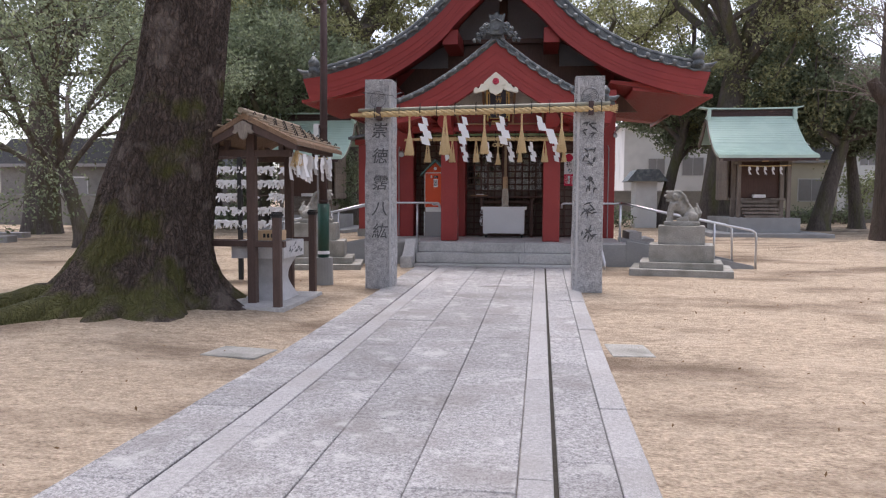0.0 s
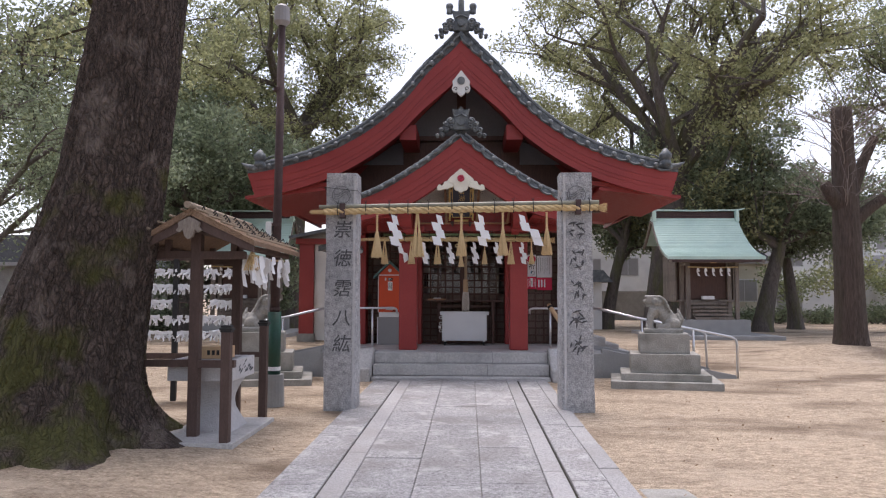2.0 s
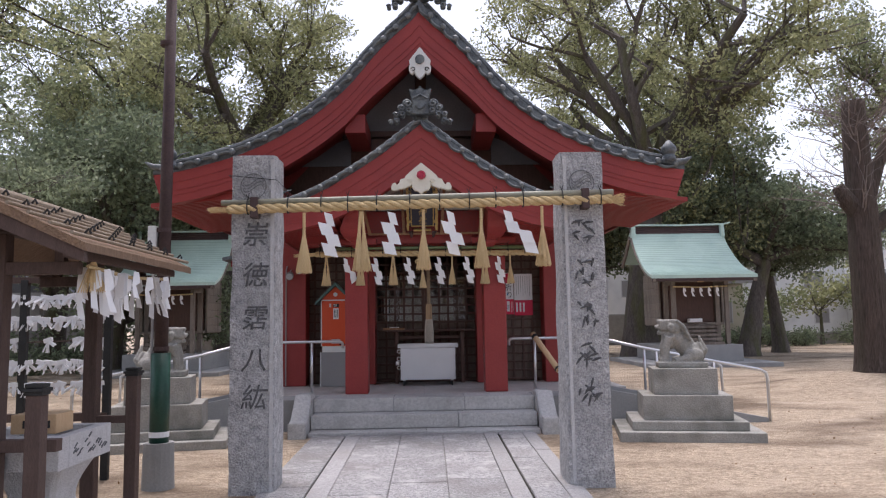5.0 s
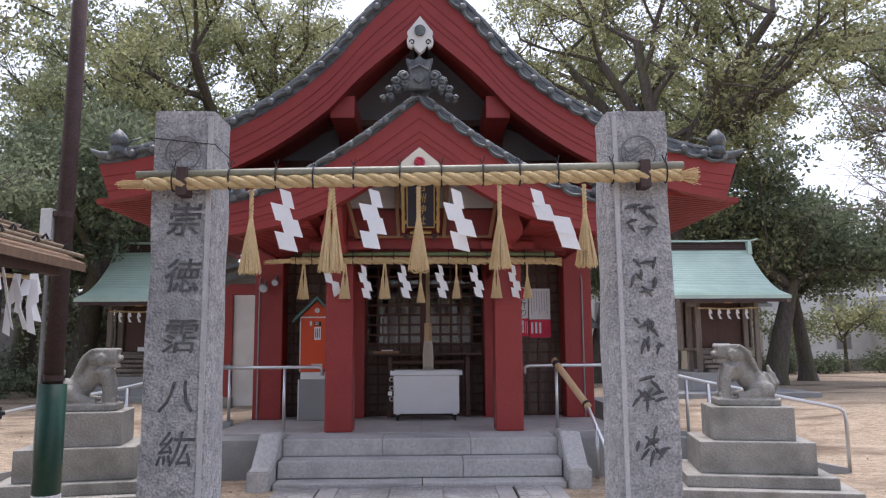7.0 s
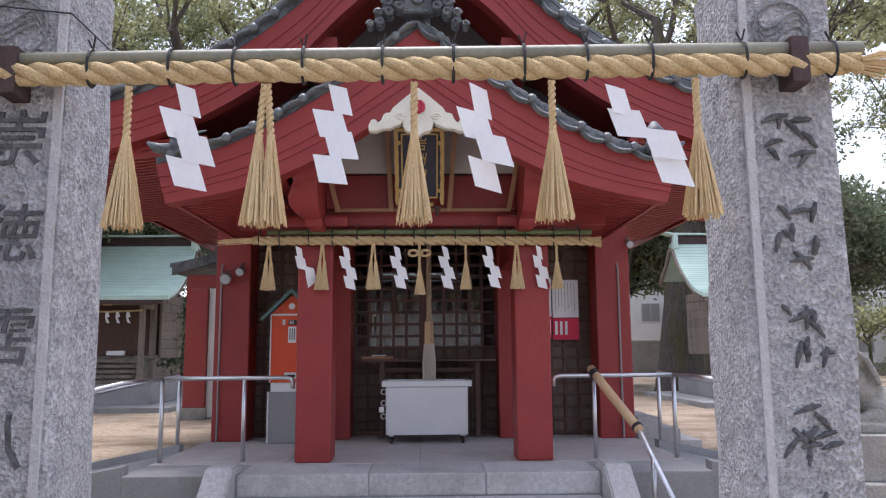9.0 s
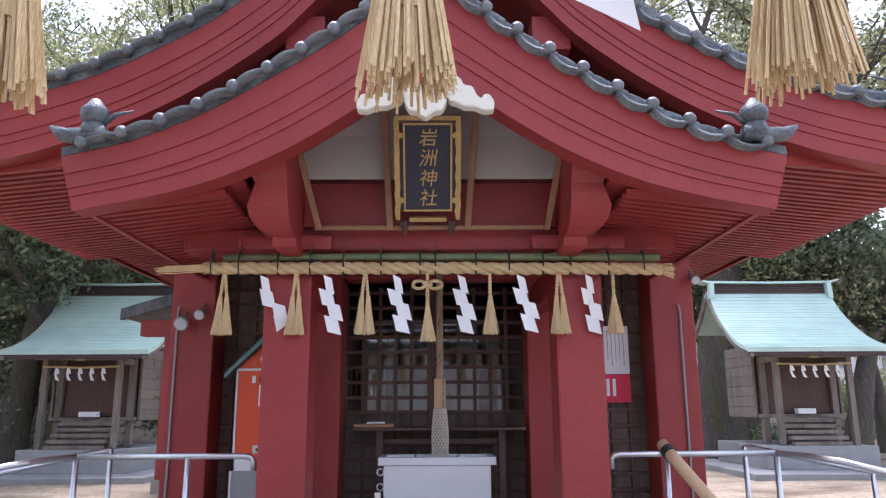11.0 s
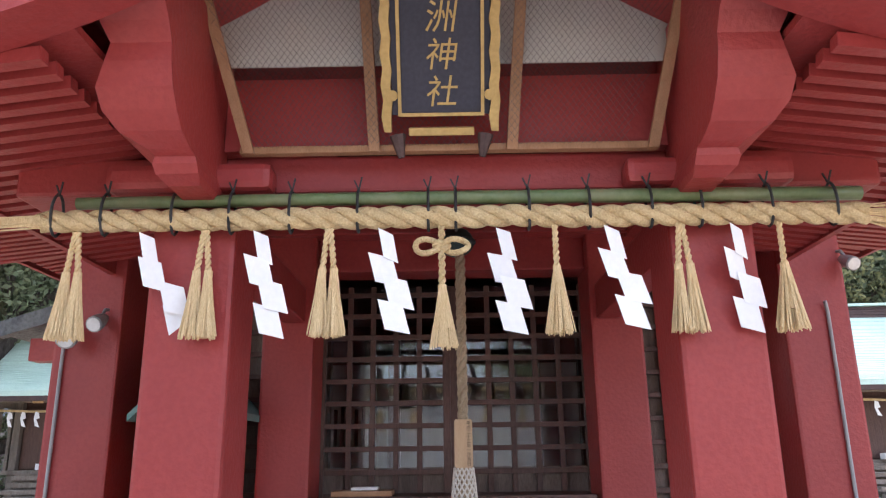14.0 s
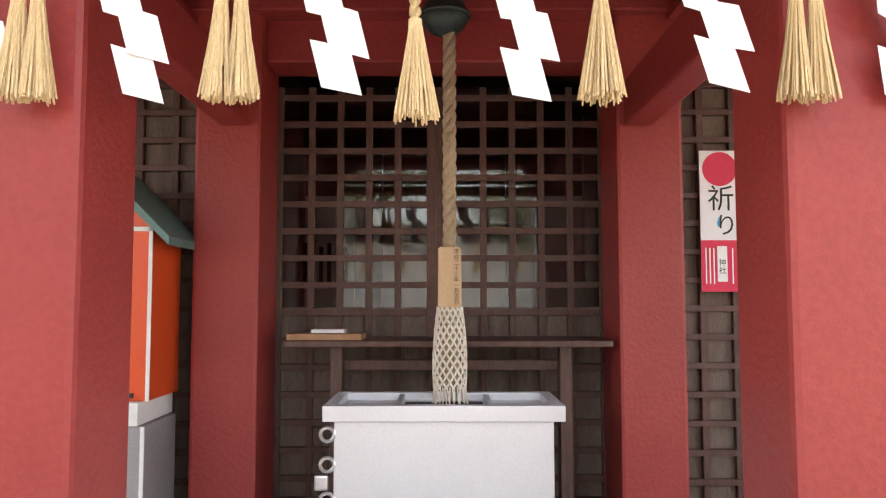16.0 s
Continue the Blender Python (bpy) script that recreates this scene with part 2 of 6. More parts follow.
# ---- the hall: base, steps, ramps ----
deck = thing("stone_platform", "grey granite platform of the shrine hall with concrete sides", "platform", kind="structure")
part("deck", box(-2.45, 2.45, 14.06, 21.6, 0.0, 0.557, 0.012), M_CONC, deck)
for i in range(4):
    for j in range(3):
        part("deck_slab", box(-2.44 + 1.22 * i, -1.226 + 1.22 * i, 14.63 + 0.75 * j if j else 14.625, 15.374 + 0.75 * j, 0.54, 0.5605, 0.004), M_DECK, deck)
for i, (y0, y1, z0, z1) in enumerate(((13.50, 13.80, 0.0, 0.185), (13.76, 14.10, 0.195, 0.372), (14.05, 14.62, 0.382, 0.561))):
    cuts = [(-1.50, 0.02 + 0.3 * (i == 1), 1.50), (-1.50, 0.45, 1.50), (-1.50, -0.42, 0.55, 1.50)][i]
    for a, b in zip(cuts, cuts[1:]):
        part("step_stone", box(a + 0.003, b - 0.003, y0, y1, z0, z1, 0.012), M_STEP, deck)
part("step_bed", box(-1.49, 1.49, 13.785, 14.1, 0.0, 0.3), M_CONC, deck)
part("step_bed", box(-1.49, 1.49, 14.075, 14.6, 0.0, 0.5), M_CONC, deck)
for s in (-1, 1):
    bm = bmesh.new()
    prof = [(13.42, 0.10), (13.42, 0.32), (13.62, 0.34), (13.98, 0.63), (14.30, 0.63), (14.30, 0.10)]
    f = bm.faces.new([bm.verts.new((s * 1.515, y, z)) for y, z in prof])
    for v in bmesh.ops.extrude_face_region(bm, geom=[f])["geom"]:
        if isinstance(v, bmesh.types.BMVert):
            v.co.x = s * 1.74
    bmesh.ops.bevel(bm, geom=bm.edges[:], offset=0.015, segments=2, affect="EDGES")
    part("cheek_stone", bm, M_STEP, deck)
    # the sloping side ramp with its kerb
    ramp = thing("side_ramp", "concrete access ramp with raised kerb beside the hall", "ramp", kind="structure")
    bm = bmesh.new()
    for y0, y1, dz in ((14.08, 14.22, 0.08), (14.22, 15.50, 0.0), (15.50, 15.64, 0.08)):
        vs = [bm.verts.new((s * x, y, z)) for y in (y0, y1) for x, z in ((2.452, 0.0), (2.452, 0.55 + dz), (4.75, 0.14 + dz * 0.6), (4.75, 0.0))]
        bm.faces.new(vs[:4]), bm.faces.new(vs[4:][::-1])
        for k in range(4):
            bm.faces.new((vs[k], vs[(k + 1) % 4], vs[4 + (k + 1) % 4], vs[4 + k]))
    part("ramp_slab", bm, M_CONC, ramp)

# ---- the hall: columns, beams, walls ----
hall = thing("shrine_hall", "red-painted wooden shrine hall with a grey tiled gabled roof", "shrine", kind="structure")
for s in (-1, 1):
    part("porch_column", box(s * 1.015 - 0.165 + 0.04, s * 1.015 + 0.165 + 0.04, 14.66, 14.99, 0.562, 2.74, 0.02), M_RED, hall)
    part("hall_column", box(s * 1.02 - 0.16 + 0.04, s * 1.02 + 0.16 + 0.04, 16.42, 16.80, 0.56, 3.9, 0.018), M_RED, hall)
    part("corner_column", box(s * (2.24 if s > 0 else 2.17) - 0.20, s * (2.24 if s > 0 else 2.17) + 0.20, 16.30, 16.70, 0.56, 3.7, 0.018), M_RED, hall)
    part("tie_beam", box(s * 0.975 - 0.07 + 0.03, s * 0.975 + 0.07 + 0.03, 14.99, 16.42, 2.50, 2.72, 0.015), M_RED, hall)
    part("side_wall", box(s * 2.36 - 0.05, s * 2.36 + 0.05, 16.70, 21.4, 0.56, 3.9), M_WOOD, hall)
part("porch_beam", box(-1.75, 1.79, 14.72, 14.98, 2.742, 2.90, 0.015), M_RED, hall)
part("lintel", box(-0.82, 0.90, 16.50, 16.74, 2.84, 3.08, 0.012), M_RED, hall)
part("upper_beam", box(-2.44, 2.44, 16.36, 16.52, 3.05, 3.30, 0.012), M_RED, hall)
part("upper_wall", box(-2.40, 2.40, 16.56, 16.66, 3.08, 4.6), M_RED, hall)
part("back_wall", box(-2.41, 2.41, 21.402, 21.5, 0.56, 4.6), M_WOOD, hall)
part("inner_ceiling", box(-2.30, 2.30, 16.82, 21.4, 3.3, 3.36), M_WOOD, hall)
part("inner_floor", box(-2.30, 2.30, 16.95, 21.4, 0.56, 0.66), M_OLDWOOD, hall)

# ---- the hall: roofs ----
UM = [(0, 6.84), (0.23, 6.54), (0.75, 6.02), (1.26, 5.43), (1.77, 4.98), (2.28, 4.66), (2.79, 4.42), (3.3, 4.26), (3.8, 4.14), (4.1, 4.10)]
LM = [(0, 5.78), (0.22, 5.56), (0.73, 5.12), (1.0, 4.84), (1.23, 4.60), (1.74, 4.22), (2.3, 3.90), (2.9, 3.67), (3.4, 3.53), (3.95, 3.42)]
UK = [(0, 4.42), (0.30, 4.19), (0.64, 3.93), (1.09, 3.64), (1.45, 3.44), (1.8, 3.30), (2.16, 3.21)]
LK = [(0, 3.70), (0.30, 3.50), (0.78, 3.19), (1.2, 2.99), (1.6, 2.87), (2.08, 2.775)]


def profile(line, n=40):
    """The smooth line at even steps of x."""
    fine = smooth_line(line, 160)
    xs = np.linspace(0, fine[-1][0], n + 1)
    return [(float(x), float(z)) for x, z in zip(xs, np.interp(xs, [p[0] for p in fine], [p[1] for p in fine]))]


def sunk(line, t):
    """The line moved by t square to itself, downwards."""
    out = []
    for i, p in enumerate(line):
        q, r = line[max(i - 1, 0)], line[min(i + 1, len(line) - 1)]
        slope = (r[1] - q[1]) / (r[0] - q[0])
        out.append((p[0], p[1] - t * math.sqrt(1 + slope * slope)))
    return out


def between(up, low, k):
    return [(u[0] * (1 - k) + l[0] * k, u[1] * (1 - k) + l[1] * k) for u, l in zip(up, low)]


def gable_roof(up, low, y0, y1, tile, edge, name):
    """Tiled shell, soffit and stepped bargeboards of one gable roof; gives the upper and lower line of the tiles."""
    crest = profile(up)
    half, under = sunk(crest, tile - edge), sunk(crest, tile)
    u, e, l = both(half), both(under), both(profile(low))
    roof = new(name)
    roof.parent = hall
    part("tile_bed", band(u, e, y0 + 0.05, y1), M_TILE, roof, "dark grey tile roof surface", smooth=False)
    soffit = between(e, l, 0.45)
    part("soffit", band(between(e, l, 0.02), soffit, y0 + 0.16, y1 - 0.05), M_RED, roof)
    for k0, k1, d in ((0.01, 0.34, 0.0), (0.34, 0.60, 0.010), (0.60, 0.74, 0.020), (0.74, 1.0, 0.030)):
        part("bargeboard", band(between(e, l, k0), between(e, l, k1), y0 + 0.05 + d, y0 + 0.22 + d), M_RED, roof)
    return roof, crest, half, under


main_roof, *main_lines = gable_roof(UM, LM, 14.98, 21.8, 0.21, 0.11, "main_roof")
porch_roof, *porch_lines = gable_roof(UK, LK, 13.68, 16.3, 0.105, 0.055, "porch_roof")

# ---- roof tiles, ridge ends and carved gable boards ----
M_CREAM = mat("cream_paint", (0.70, 0.67, 0.56), (0.80, 0.77, 0.66), 4, 0.6, bump=0.05, fine=50, c=(0.58, 0.53, 0.42), cscale=3, camt=0.4)
M_CRIMSON = mat("crimson_paint", (0.42, 0.03, 0.07), (0.52, 0.05, 0.09), 8, 0.5, bump=0.05)
M_GOLD = mat("gold_paint", (0.38, 0.25, 0.085), (0.52, 0.35, 0.13), 12, 0.5, 0.3, 0.1)
M_NAVY = mat("plaque_black", (0.018, 0.018, 0.03), (0.035, 0.033, 0.05), 6, 0.5, bump=0.03)
M_FRAME = mat("new_wood", (0.25, 0.125, 0.058), (0.37, 0.20, 0.105), 6, 0.6, bump=0.15, stretch=(5, 5, 1))
M_GREYWIRE = mat("grey_wire", (0.07, 0.06, 0.06), (0.12, 0.10, 0.10), 8, 0.6, 0.3, 0.0)
M_MESHWHITE = mat("mesh_screen", (0.50, 0.49, 0.44), (0.60, 0.59, 0.53), 4, 0.8, bump=0.2, fine=160)


def ball(r, sx=1, sy=1, sz=1, seg=10, at=(0, 0, 0), bm=None):
    own = bmesh.new()
    bmesh.ops.create_uvsphere(own, u_segments=seg, v_segments=max(5, seg // 2 + 1), radius=r)
    for v in own.verts:
        v.co = Vector((v.co.x * sx + at[0], v.co.y * sy + at[1], v.co.z * sz + at[2]))
    return join(bm, own) if bm is not None else own


CAP_ME = mesh(ball(0.047, 1, 0.75, 1, 10), "tile_cap", M_TILE, True)
bm = bmesh.new()
vv = []
for i in range(7):
    a = (i / 6 - 0.5) * 2
    for y, dz in ((-0.04, 0.0), (-0.05, -0.028), (0.25, -0.028), (0.25, 0.0)):
        vv.append(bm.verts.new((a * 0.13, y, -0.045 * (1 - a * a) + dz + 0.016)))
for i in range(6):
    for k in range(4):
        bm.faces.new((vv[i * 4 + k], vv[i * 4 + (k + 1) % 4], vv[i * 4 + 4 + (k + 1) % 4], vv[i * 4 + 4 + k]))
bm.faces.new(vv[:4]), bm.faces.new(vv[-4:])
PAN_ME = mesh(bm, "verge_tile", M_TILE, True)


def verge_tiles(roof, crest, top, under, y, step, scale, depth):
    """Round caps and hanging scalloped tiles along both verges, and rows of jointed rib tiles above them."""
    mid = [(u[0], u[1] * 0.5 + e[1] * 0.5) for u, e in zip(top, under)]
    for s in (-1, 1):
        half = [Vector((x * s, z)) for x, z in mid]
        d, last = 0.0, 0.0
        for p, q in zip(half, half[1:]):
            seg = (q - p).length
            while last + step <= d + seg:
                last += step
                u = (last - d) / seg
                c = p + (q - p) * u
                ang = math.atan2(q.y - p.y, q.x - p.x)
                o = new("tile_cap", CAP_ME)
                o.parent = roof
                o.matrix_basis = Matrix.Translation((c.x, y - 0.03, c.y + 0.01)) @ Matrix.Scale(scale, 4)
                o2 = new("verge_tile", PAN_ME)
                o2.parent = roof
                m = p + (q - p) * (u - 0.5 * step / seg)
                o2.matrix_basis = Matrix.Translation((m.x, y, m.y - 0.012)) @ Matrix.Rotation(-ang, 4, "Y") @ Matrix.Diagonal((step / 0.26, 1, scale, 1))
            d += seg
        for k, dy in enumerate(depth):
            r = 0.045 * scale
            pts = [(x * s, y + dy, z - r * 0.6 + 0.006 * (i % 2)) for i, (x, z) in enumerate(crest[1:])]
            bm = band([(x * s, z - r * 0.6) for x, z in crest[1:]], [(x * s, z - 0.01) for x, z in top[1:]], y + dy - r * 0.8, y + dy + r * 0.8)
            for i in range(0, len(pts) - 2, 2):
                tube(pts[i:i + 3], [r * 0.9, r, r * 1.12], 8, bm)
            part("rib_tile", bm, M_TILE, roof, smooth=False)


verge_tiles(main_roof, *main_lines, 15.0, 0.27, 1.1, (0.20, 0.44, 0.70, 0.96))
verge_tiles(porch_roof, *porch_lines, 13.70, 0.235, 0.88, (0.15, 0.34, 0.56, 0.80))


def finial(at, r, s):
    """A pointed jewel on a curled corner tile."""
    bm = ball(r, 1, 1, 0.92, 14)
    for v in bm.verts:
        if v.co.z > r * 0.55:
            v.co.z += (v.co.z - r * 0.55) * 0.9
            v.co.x *= 0.8
            v.co.y *= 0.8
    for v in bm.verts:
        v.co += Vector(at)
    tube([(at[0], at[1], at[2] - r * 1.6), (at[0], at[1], at[2] - r * 0.7)], [r * 1.0, r * 0.75], 12, bm)
    tube([(at[0] - s * r * 2.6, at[1] + 0.02, at[2] + r * 0.35), (at[0] - s * r * 1.5, at[1], at[2] - 0.0), (at[0] - s * r * 0.6, at[1], at[2] - r * 0.7)], [0.006, 0.014, 0.02], 8, bm)
    tube([(at[0] - s * r, at[1] - 0.02, at[2] - r * 1.5), (at[0] + s * r * 1.0, at[1] - 0.02, at[2] - r * 1.7), (at[0] + s * r * 2.0, at[1] - 0.02, at[2] - r * 1.55), (at[0] + s * r * 2.9, at[1] - 0.02, at[2] - r * 1.0)], [0.05, 0.055, 0.045, 0.012], 8, bm)
    return bm


for s in (-1, 1):
    part("corner_finial", finial((s * 1.98, 13.72, 3.36), 0.085, s), M_TILE, porch_roof, "round jewel-shaped corner tile", smooth=True)
    part("corner_finial", finial((s * 3.86, 15.02, 4.20), 0.12, s), M_TILE, main_roof, "round jewel-shaped corner tile", smooth=True)


def ridge_end(z, w, h, y, roof, prongs):
    """The ridge-end tile: a crowned block with a round boss and scrolls down both sides."""
    bm = prism([(-w * 0.30, z), (-w * 0.24, z + h * 0.45), (-w * 0.34, z + h * 0.9), (-w * 0.2, z + h * 0.82), (-w * 0.07, z + h * 0.86), (0, z + h), (w * 0.07, z + h * 0.86), (w * 0.2, z + h * 0.82), (w * 0.34, z + h * 0.9), (w * 0.24, z + h * 0.45), (w * 0.30, z)], y, y + 0.12, bevel=0.012)
    tube([(0, y - 0.05, z + h * 0.30), (0, y + 0.02, z + h * 0.30)], w * 0.13, 14, bm)
    tube([(-w * 0.22, y - 0.02, z + h * 0.52), (0, y - 0.03, z + h * 0.64), (w * 0.22, y - 0.02, z + h * 0.52)], w * 0.03, 8, bm)
    for s in (-1, 1):
        for k, (dx, dz, r) in enumerate(((0.38, 0.34, 0.13), (0.36, 0.12, 0.10), (0.56, 0.20, 0.10), (0.55, 0.0, 0.10), (0.72, -0.02, 0.08), (0.70, -0.22, 0.08), (0.88, -0.26, 0.06))):
            pts = [(s * w * dx + r * w * (1 - i / 14) * math.cos(i * 0.75) * s, y - 0.01 - 0.004 * i, z + h * dz + r * w * (1 - i / 14) * math.sin(i * 0.75)) for i in range(13)]
            tube(pts, w * 0.045 * (0.6 + r * 3), 7, bm)
            tube([(s * w * dx, y + 0.0, z + h * dz), (s * w * dx, y + 0.08, z + h * dz)], r * w * 1.05, 10, bm)
    if prongs:
        for s in (-1, 0, 1):
            tube([(s * w * 0.42, y + 0.05, z + h * 0.75), (s * w * 0.42, y + 0.05, z + h * (1.05 if s else 1.3))], w * 0.11, 10, bm)
            ball(w * (0.14 if s else 0.1), at=(s * w * 0.42, y + 0.05, z + h * (1.05 if s else 1.3)), bm=bm)
    part("ridge_end_tile", bm, M_TILE, roof, "carved dark ridge-end tile with scrolls")


ridge_end(4.42, 0.46, 0.42, 13.72, porch_roof, False)
ridge_end(6.66, 0.54, 0.46, 15.02, main_roof, True)
part("ridge", box(-0.12, 0.12, 15.15, 21.8, 6.6, 7.1, 0.04), M_TILE, main_roof)
part("ridge", box(-0.10, 0.10, 13.85, 16.2, 4.36, 4.62, 0.03), M_TILE, porch_roof)


def mirrored(half):
    return half + [(-x, z) for x, z in half[::-1] if x != 0]


small = mirrored([(x * 0.96, z - 0.055) for x, z in [(0, 3.78), (0.10, 3.70), (0.22, 3.60), (0.235, 3.565), (0.29, 3.555), (0.315, 3.50), (0.345, 3.475), (0.36, 3.505), (0.395, 3.505), (0.425, 3.455), (0.42, 3.405), (0.36, 3.40), (0.30, 3.425), (0.24, 3.425), (0.19, 3.45), (0.15, 3.46), (0.135, 3.49), (0.125, 3.44), (0.10, 3.40), (0.055, 3.395), (0.0, 3.355)]])
part("gable_pendant", prism(small, 13.62, 13.70, bevel=0.006), M_CREAM, porch_roof, "cream carved gable pendant board")
bm = bmesh.new()
for i in range(6):
    a = i * math.pi / 3 + math.pi / 6
    tube([(0.018 * math.cos(a), 13.60, 3.55 + 0.018 * math.sin(a)), (0.05 * math.cos(a), 13.585, 3.55 + 0.05 * math.sin(a))], [0.022, 0.028], 8, bm)
tube([(0, 13.57, 3.55), (0, 13.62, 3.55)], 0.02, 10, bm)
part("pendant_flower", bm, M_CRIMSON, porch_roof, "crimson six-petalled wooden flower")
for s in (-1, 1):
    part("carved_scroll", tube([(s * (0.15 + 0.04 * math.cos(a) * (1 - a / 14)), 13.617, 3.47 + 0.03 * math.sin(a) * (1 - a / 14)) for a in [i * 0.5 for i in range(14)]] + [(s * 0.10, 13.617, 3.475)], 0.008, 6), M_CREAM, porch_roof)
large = mirrored([(0, 5.84), (0.17, 5.62), (0.155, 5.57), (0.175, 5.50), (0.16, 5.43), (0.11, 5.40), (0.09, 5.44), (0.06, 5.38), (0.0, 5.33)])
part("gable_pendant", prism(large, 14.90, 14.98, bevel=0.006), M_WHITE, main_roof, "white carved gable pendant board")
part("crest_disc", tube([(0, 14.86, 5.63), (0, 14.92, 5.63)], 0.072, 20), M_TILE, main_roof, "dark round crest disc")
for s in (-1, 1):
    part("carved_scroll", tube([(s * (0.105 + 0.035 * math.cos(a) * (1 - a / 12)), 14.895, 5.48 + 0.035 * math.sin(a) * (1 - a / 12)) for a in [i * 0.5 for i in range(12)]], 0.008, 6), M_BLACK, main_roof)

# gable wall behind the boards
part("gable_wall", prism([(-2.9, 3.3), (2.9, 3.3), (1.0, 5.3), (0, 6.3), (-1.0, 5.3)], 16.46, 16.55), M_WOOD, hall)
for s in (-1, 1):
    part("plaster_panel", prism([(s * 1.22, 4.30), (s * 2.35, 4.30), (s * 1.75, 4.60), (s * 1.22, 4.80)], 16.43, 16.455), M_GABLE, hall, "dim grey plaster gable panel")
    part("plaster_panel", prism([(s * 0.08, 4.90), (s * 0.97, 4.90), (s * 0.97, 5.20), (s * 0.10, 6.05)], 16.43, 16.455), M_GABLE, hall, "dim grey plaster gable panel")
    part("purlin", box(s * 1.03 - 0.16, s * 1.03 + 0.16, 15.20, 16.455, 4.56, 4.86, 0.012), M_RED, hall)
part("gable_beam", box(-2.3, 2.3, 16.33, 16.455, 4.79, 4.89, 0.01), M_WOOD, hall)
part("king_post", box(-0.08, 0.08, 16.34, 16.455, 4.90, 6.0, 0.01), M_WOOD, hall)

# rafters under the side eaves
for s in (-1, 1):
    rme = mesh(box(-0.78, 0.78, -0.03, 0.03, -0.032, 0.032), "rafter", M_RED)
    for k in range(46):
        for x, z, a in ((2.98, 3.64, -9), (3.42, 3.53, -6)) if k < 28 else ((3.1, 3.62, -9),):
            o = new("rafter", rme)
            o.parent = main_roof
            o.matrix_basis = pose(s * x, 15.26 + 0.115 * k, z, 0, s * -a, 0)
    rme2 = mesh(box(-0.42, 0.42, -0.024, 0.024, -0.024, 0.024), "rafter", M_RED)
    for k in range(23):
        o = new("rafter", rme2)
        o.parent = porch_roof
        o.matrix_basis = pose(s * 1.66, 13.96 + 0.095 * k, 2.885, 0, s * 7, 0)
    part("eave_board", box(s * 2.06 - 0.02, s * 2.06 + 0.02, 13.86, 16.3, 2.80, 2.90), M_RED, porch_roof)
    part("eave_board", box(s * 3.97 - 0.02, s * 3.97 + 0.02, 15.18, 21.7, 3.46, 3.56), M_RED, main_roof)
    part("soffit_board", prism([(s * 2.3, 3.74), (s * 4.0, 3.56), (s * 4.0, 3.59), (s * 2.3, 3.78)], 15.2, 21.7), M_RED, main_roof)
    part("soffit_board", prism([(s * 1.15, 3.02), (s * 2.05, 2.90), (s * 2.05, 2.93), (s * 1.15, 3.05)], 13.86, 16.4), M_RED, porch_roof)
    part("eave_purlin", box(s * 2.24 - 0.09, s * 2.24 + 0.09, 15.2, 16.31, 3.42, 3.60, 0.01), M_RED, hall)
    # scrolled bracket that carries the porch gable
    bm = bmesh.new()
    rings = []
    for z, yf, xi, xo in ((3.36, 13.90, 0.90, 1.24), (3.20, 13.90, 0.90, 1.24), (3.19, 13.91, 0.90, 1.225), (3.10, 14.02, 0.905, 1.135), (3.04, 14.06, 0.905, 1.11), (2.98, 14.07, 0.905, 1.13),
                          (2.90, 14.10, 0.905, 1.165), (2.84, 14.15, 0.905, 1.16), (2.79, 14.21, 0.905, 1.125), (2.755, 14.29, 0.90, 1.05), (2.745, 14.33, 0.895, 1.04), (2.72, 14.335, 0.89, 1.05), (2.69, 14.36, 0.89, 1.045), (2.665, 14.42, 0.90, 1.02)):
        rings.append([bm.verts.new((s * x + 0.02, y, z)) for x, y in ((xi, 14.718), (xi, yf), (xo, yf), (xo, 14.718))])
    for p, q in zip(rings, rings[1:]):
        for k in range(4):
            bm.faces.new((p[k], p[(k + 1) % 4], q[(k + 1) % 4], q[k]))
    bm.faces.new(rings[0]), bm.faces.new(rings[-1])
    part("bracket", bm, M_RED, hall, "carved red bracket under the porch roof")
    part("beam_nose", box(s * 1.03 - 0.30, s * 1.03 + 0.36, 14.60, 14.72, 2.72, 2.83, 0.03), M_RED, hall)

# screen with the name plaque
screen = thing("name_plaque", "black shrine name plaque with gold frame and characters", "sign")
part("back_panel", box(-0.88, 0.92, 14.66, 14.71, 2.90, 3.22), M_RED, hall)
part("screen_panel", prism([(-0.86, 3.22), (0.90, 3.22), (1.02, 3.42), (0.55, 3.70), (0, 4.0), (-0.55, 3.70), (-0.98, 3.42)], 14.55, 14.56), M_MESHWHITE, hall, "pale wire-mesh screen behind the plaque")
for x0, z0, x1, z1 in ((-0.76, 2.86, -0.90, 3.46), (0.84, 2.86, 0.935, 3.46), (-0.262, 2.86, -0.30, 3.74), (0.282, 2.86, 0.345, 3.74)):
    bm = box(-0.022, 0.022, -0.015, 0.015, 0, 1, 0.003)
    p, q = Vector((x0, 14.60, z0)), Vector((x1, 14.30, z1))
    for v in bm.verts:
        k = v.co.z
        v.co = Vector((v.co.x, v.co.y, 0)) + p.lerp(q, k)
    part("batten", bm, M_FRAME, hall, "new wooden batten")
for s in (-1, 1):
    part("batten", tube([(s * 0.93, 14.30, 3.44), (s * 0.36, 14.22, 3.72)], 0.016, 4), M_FRAME, hall, "new wooden batten")
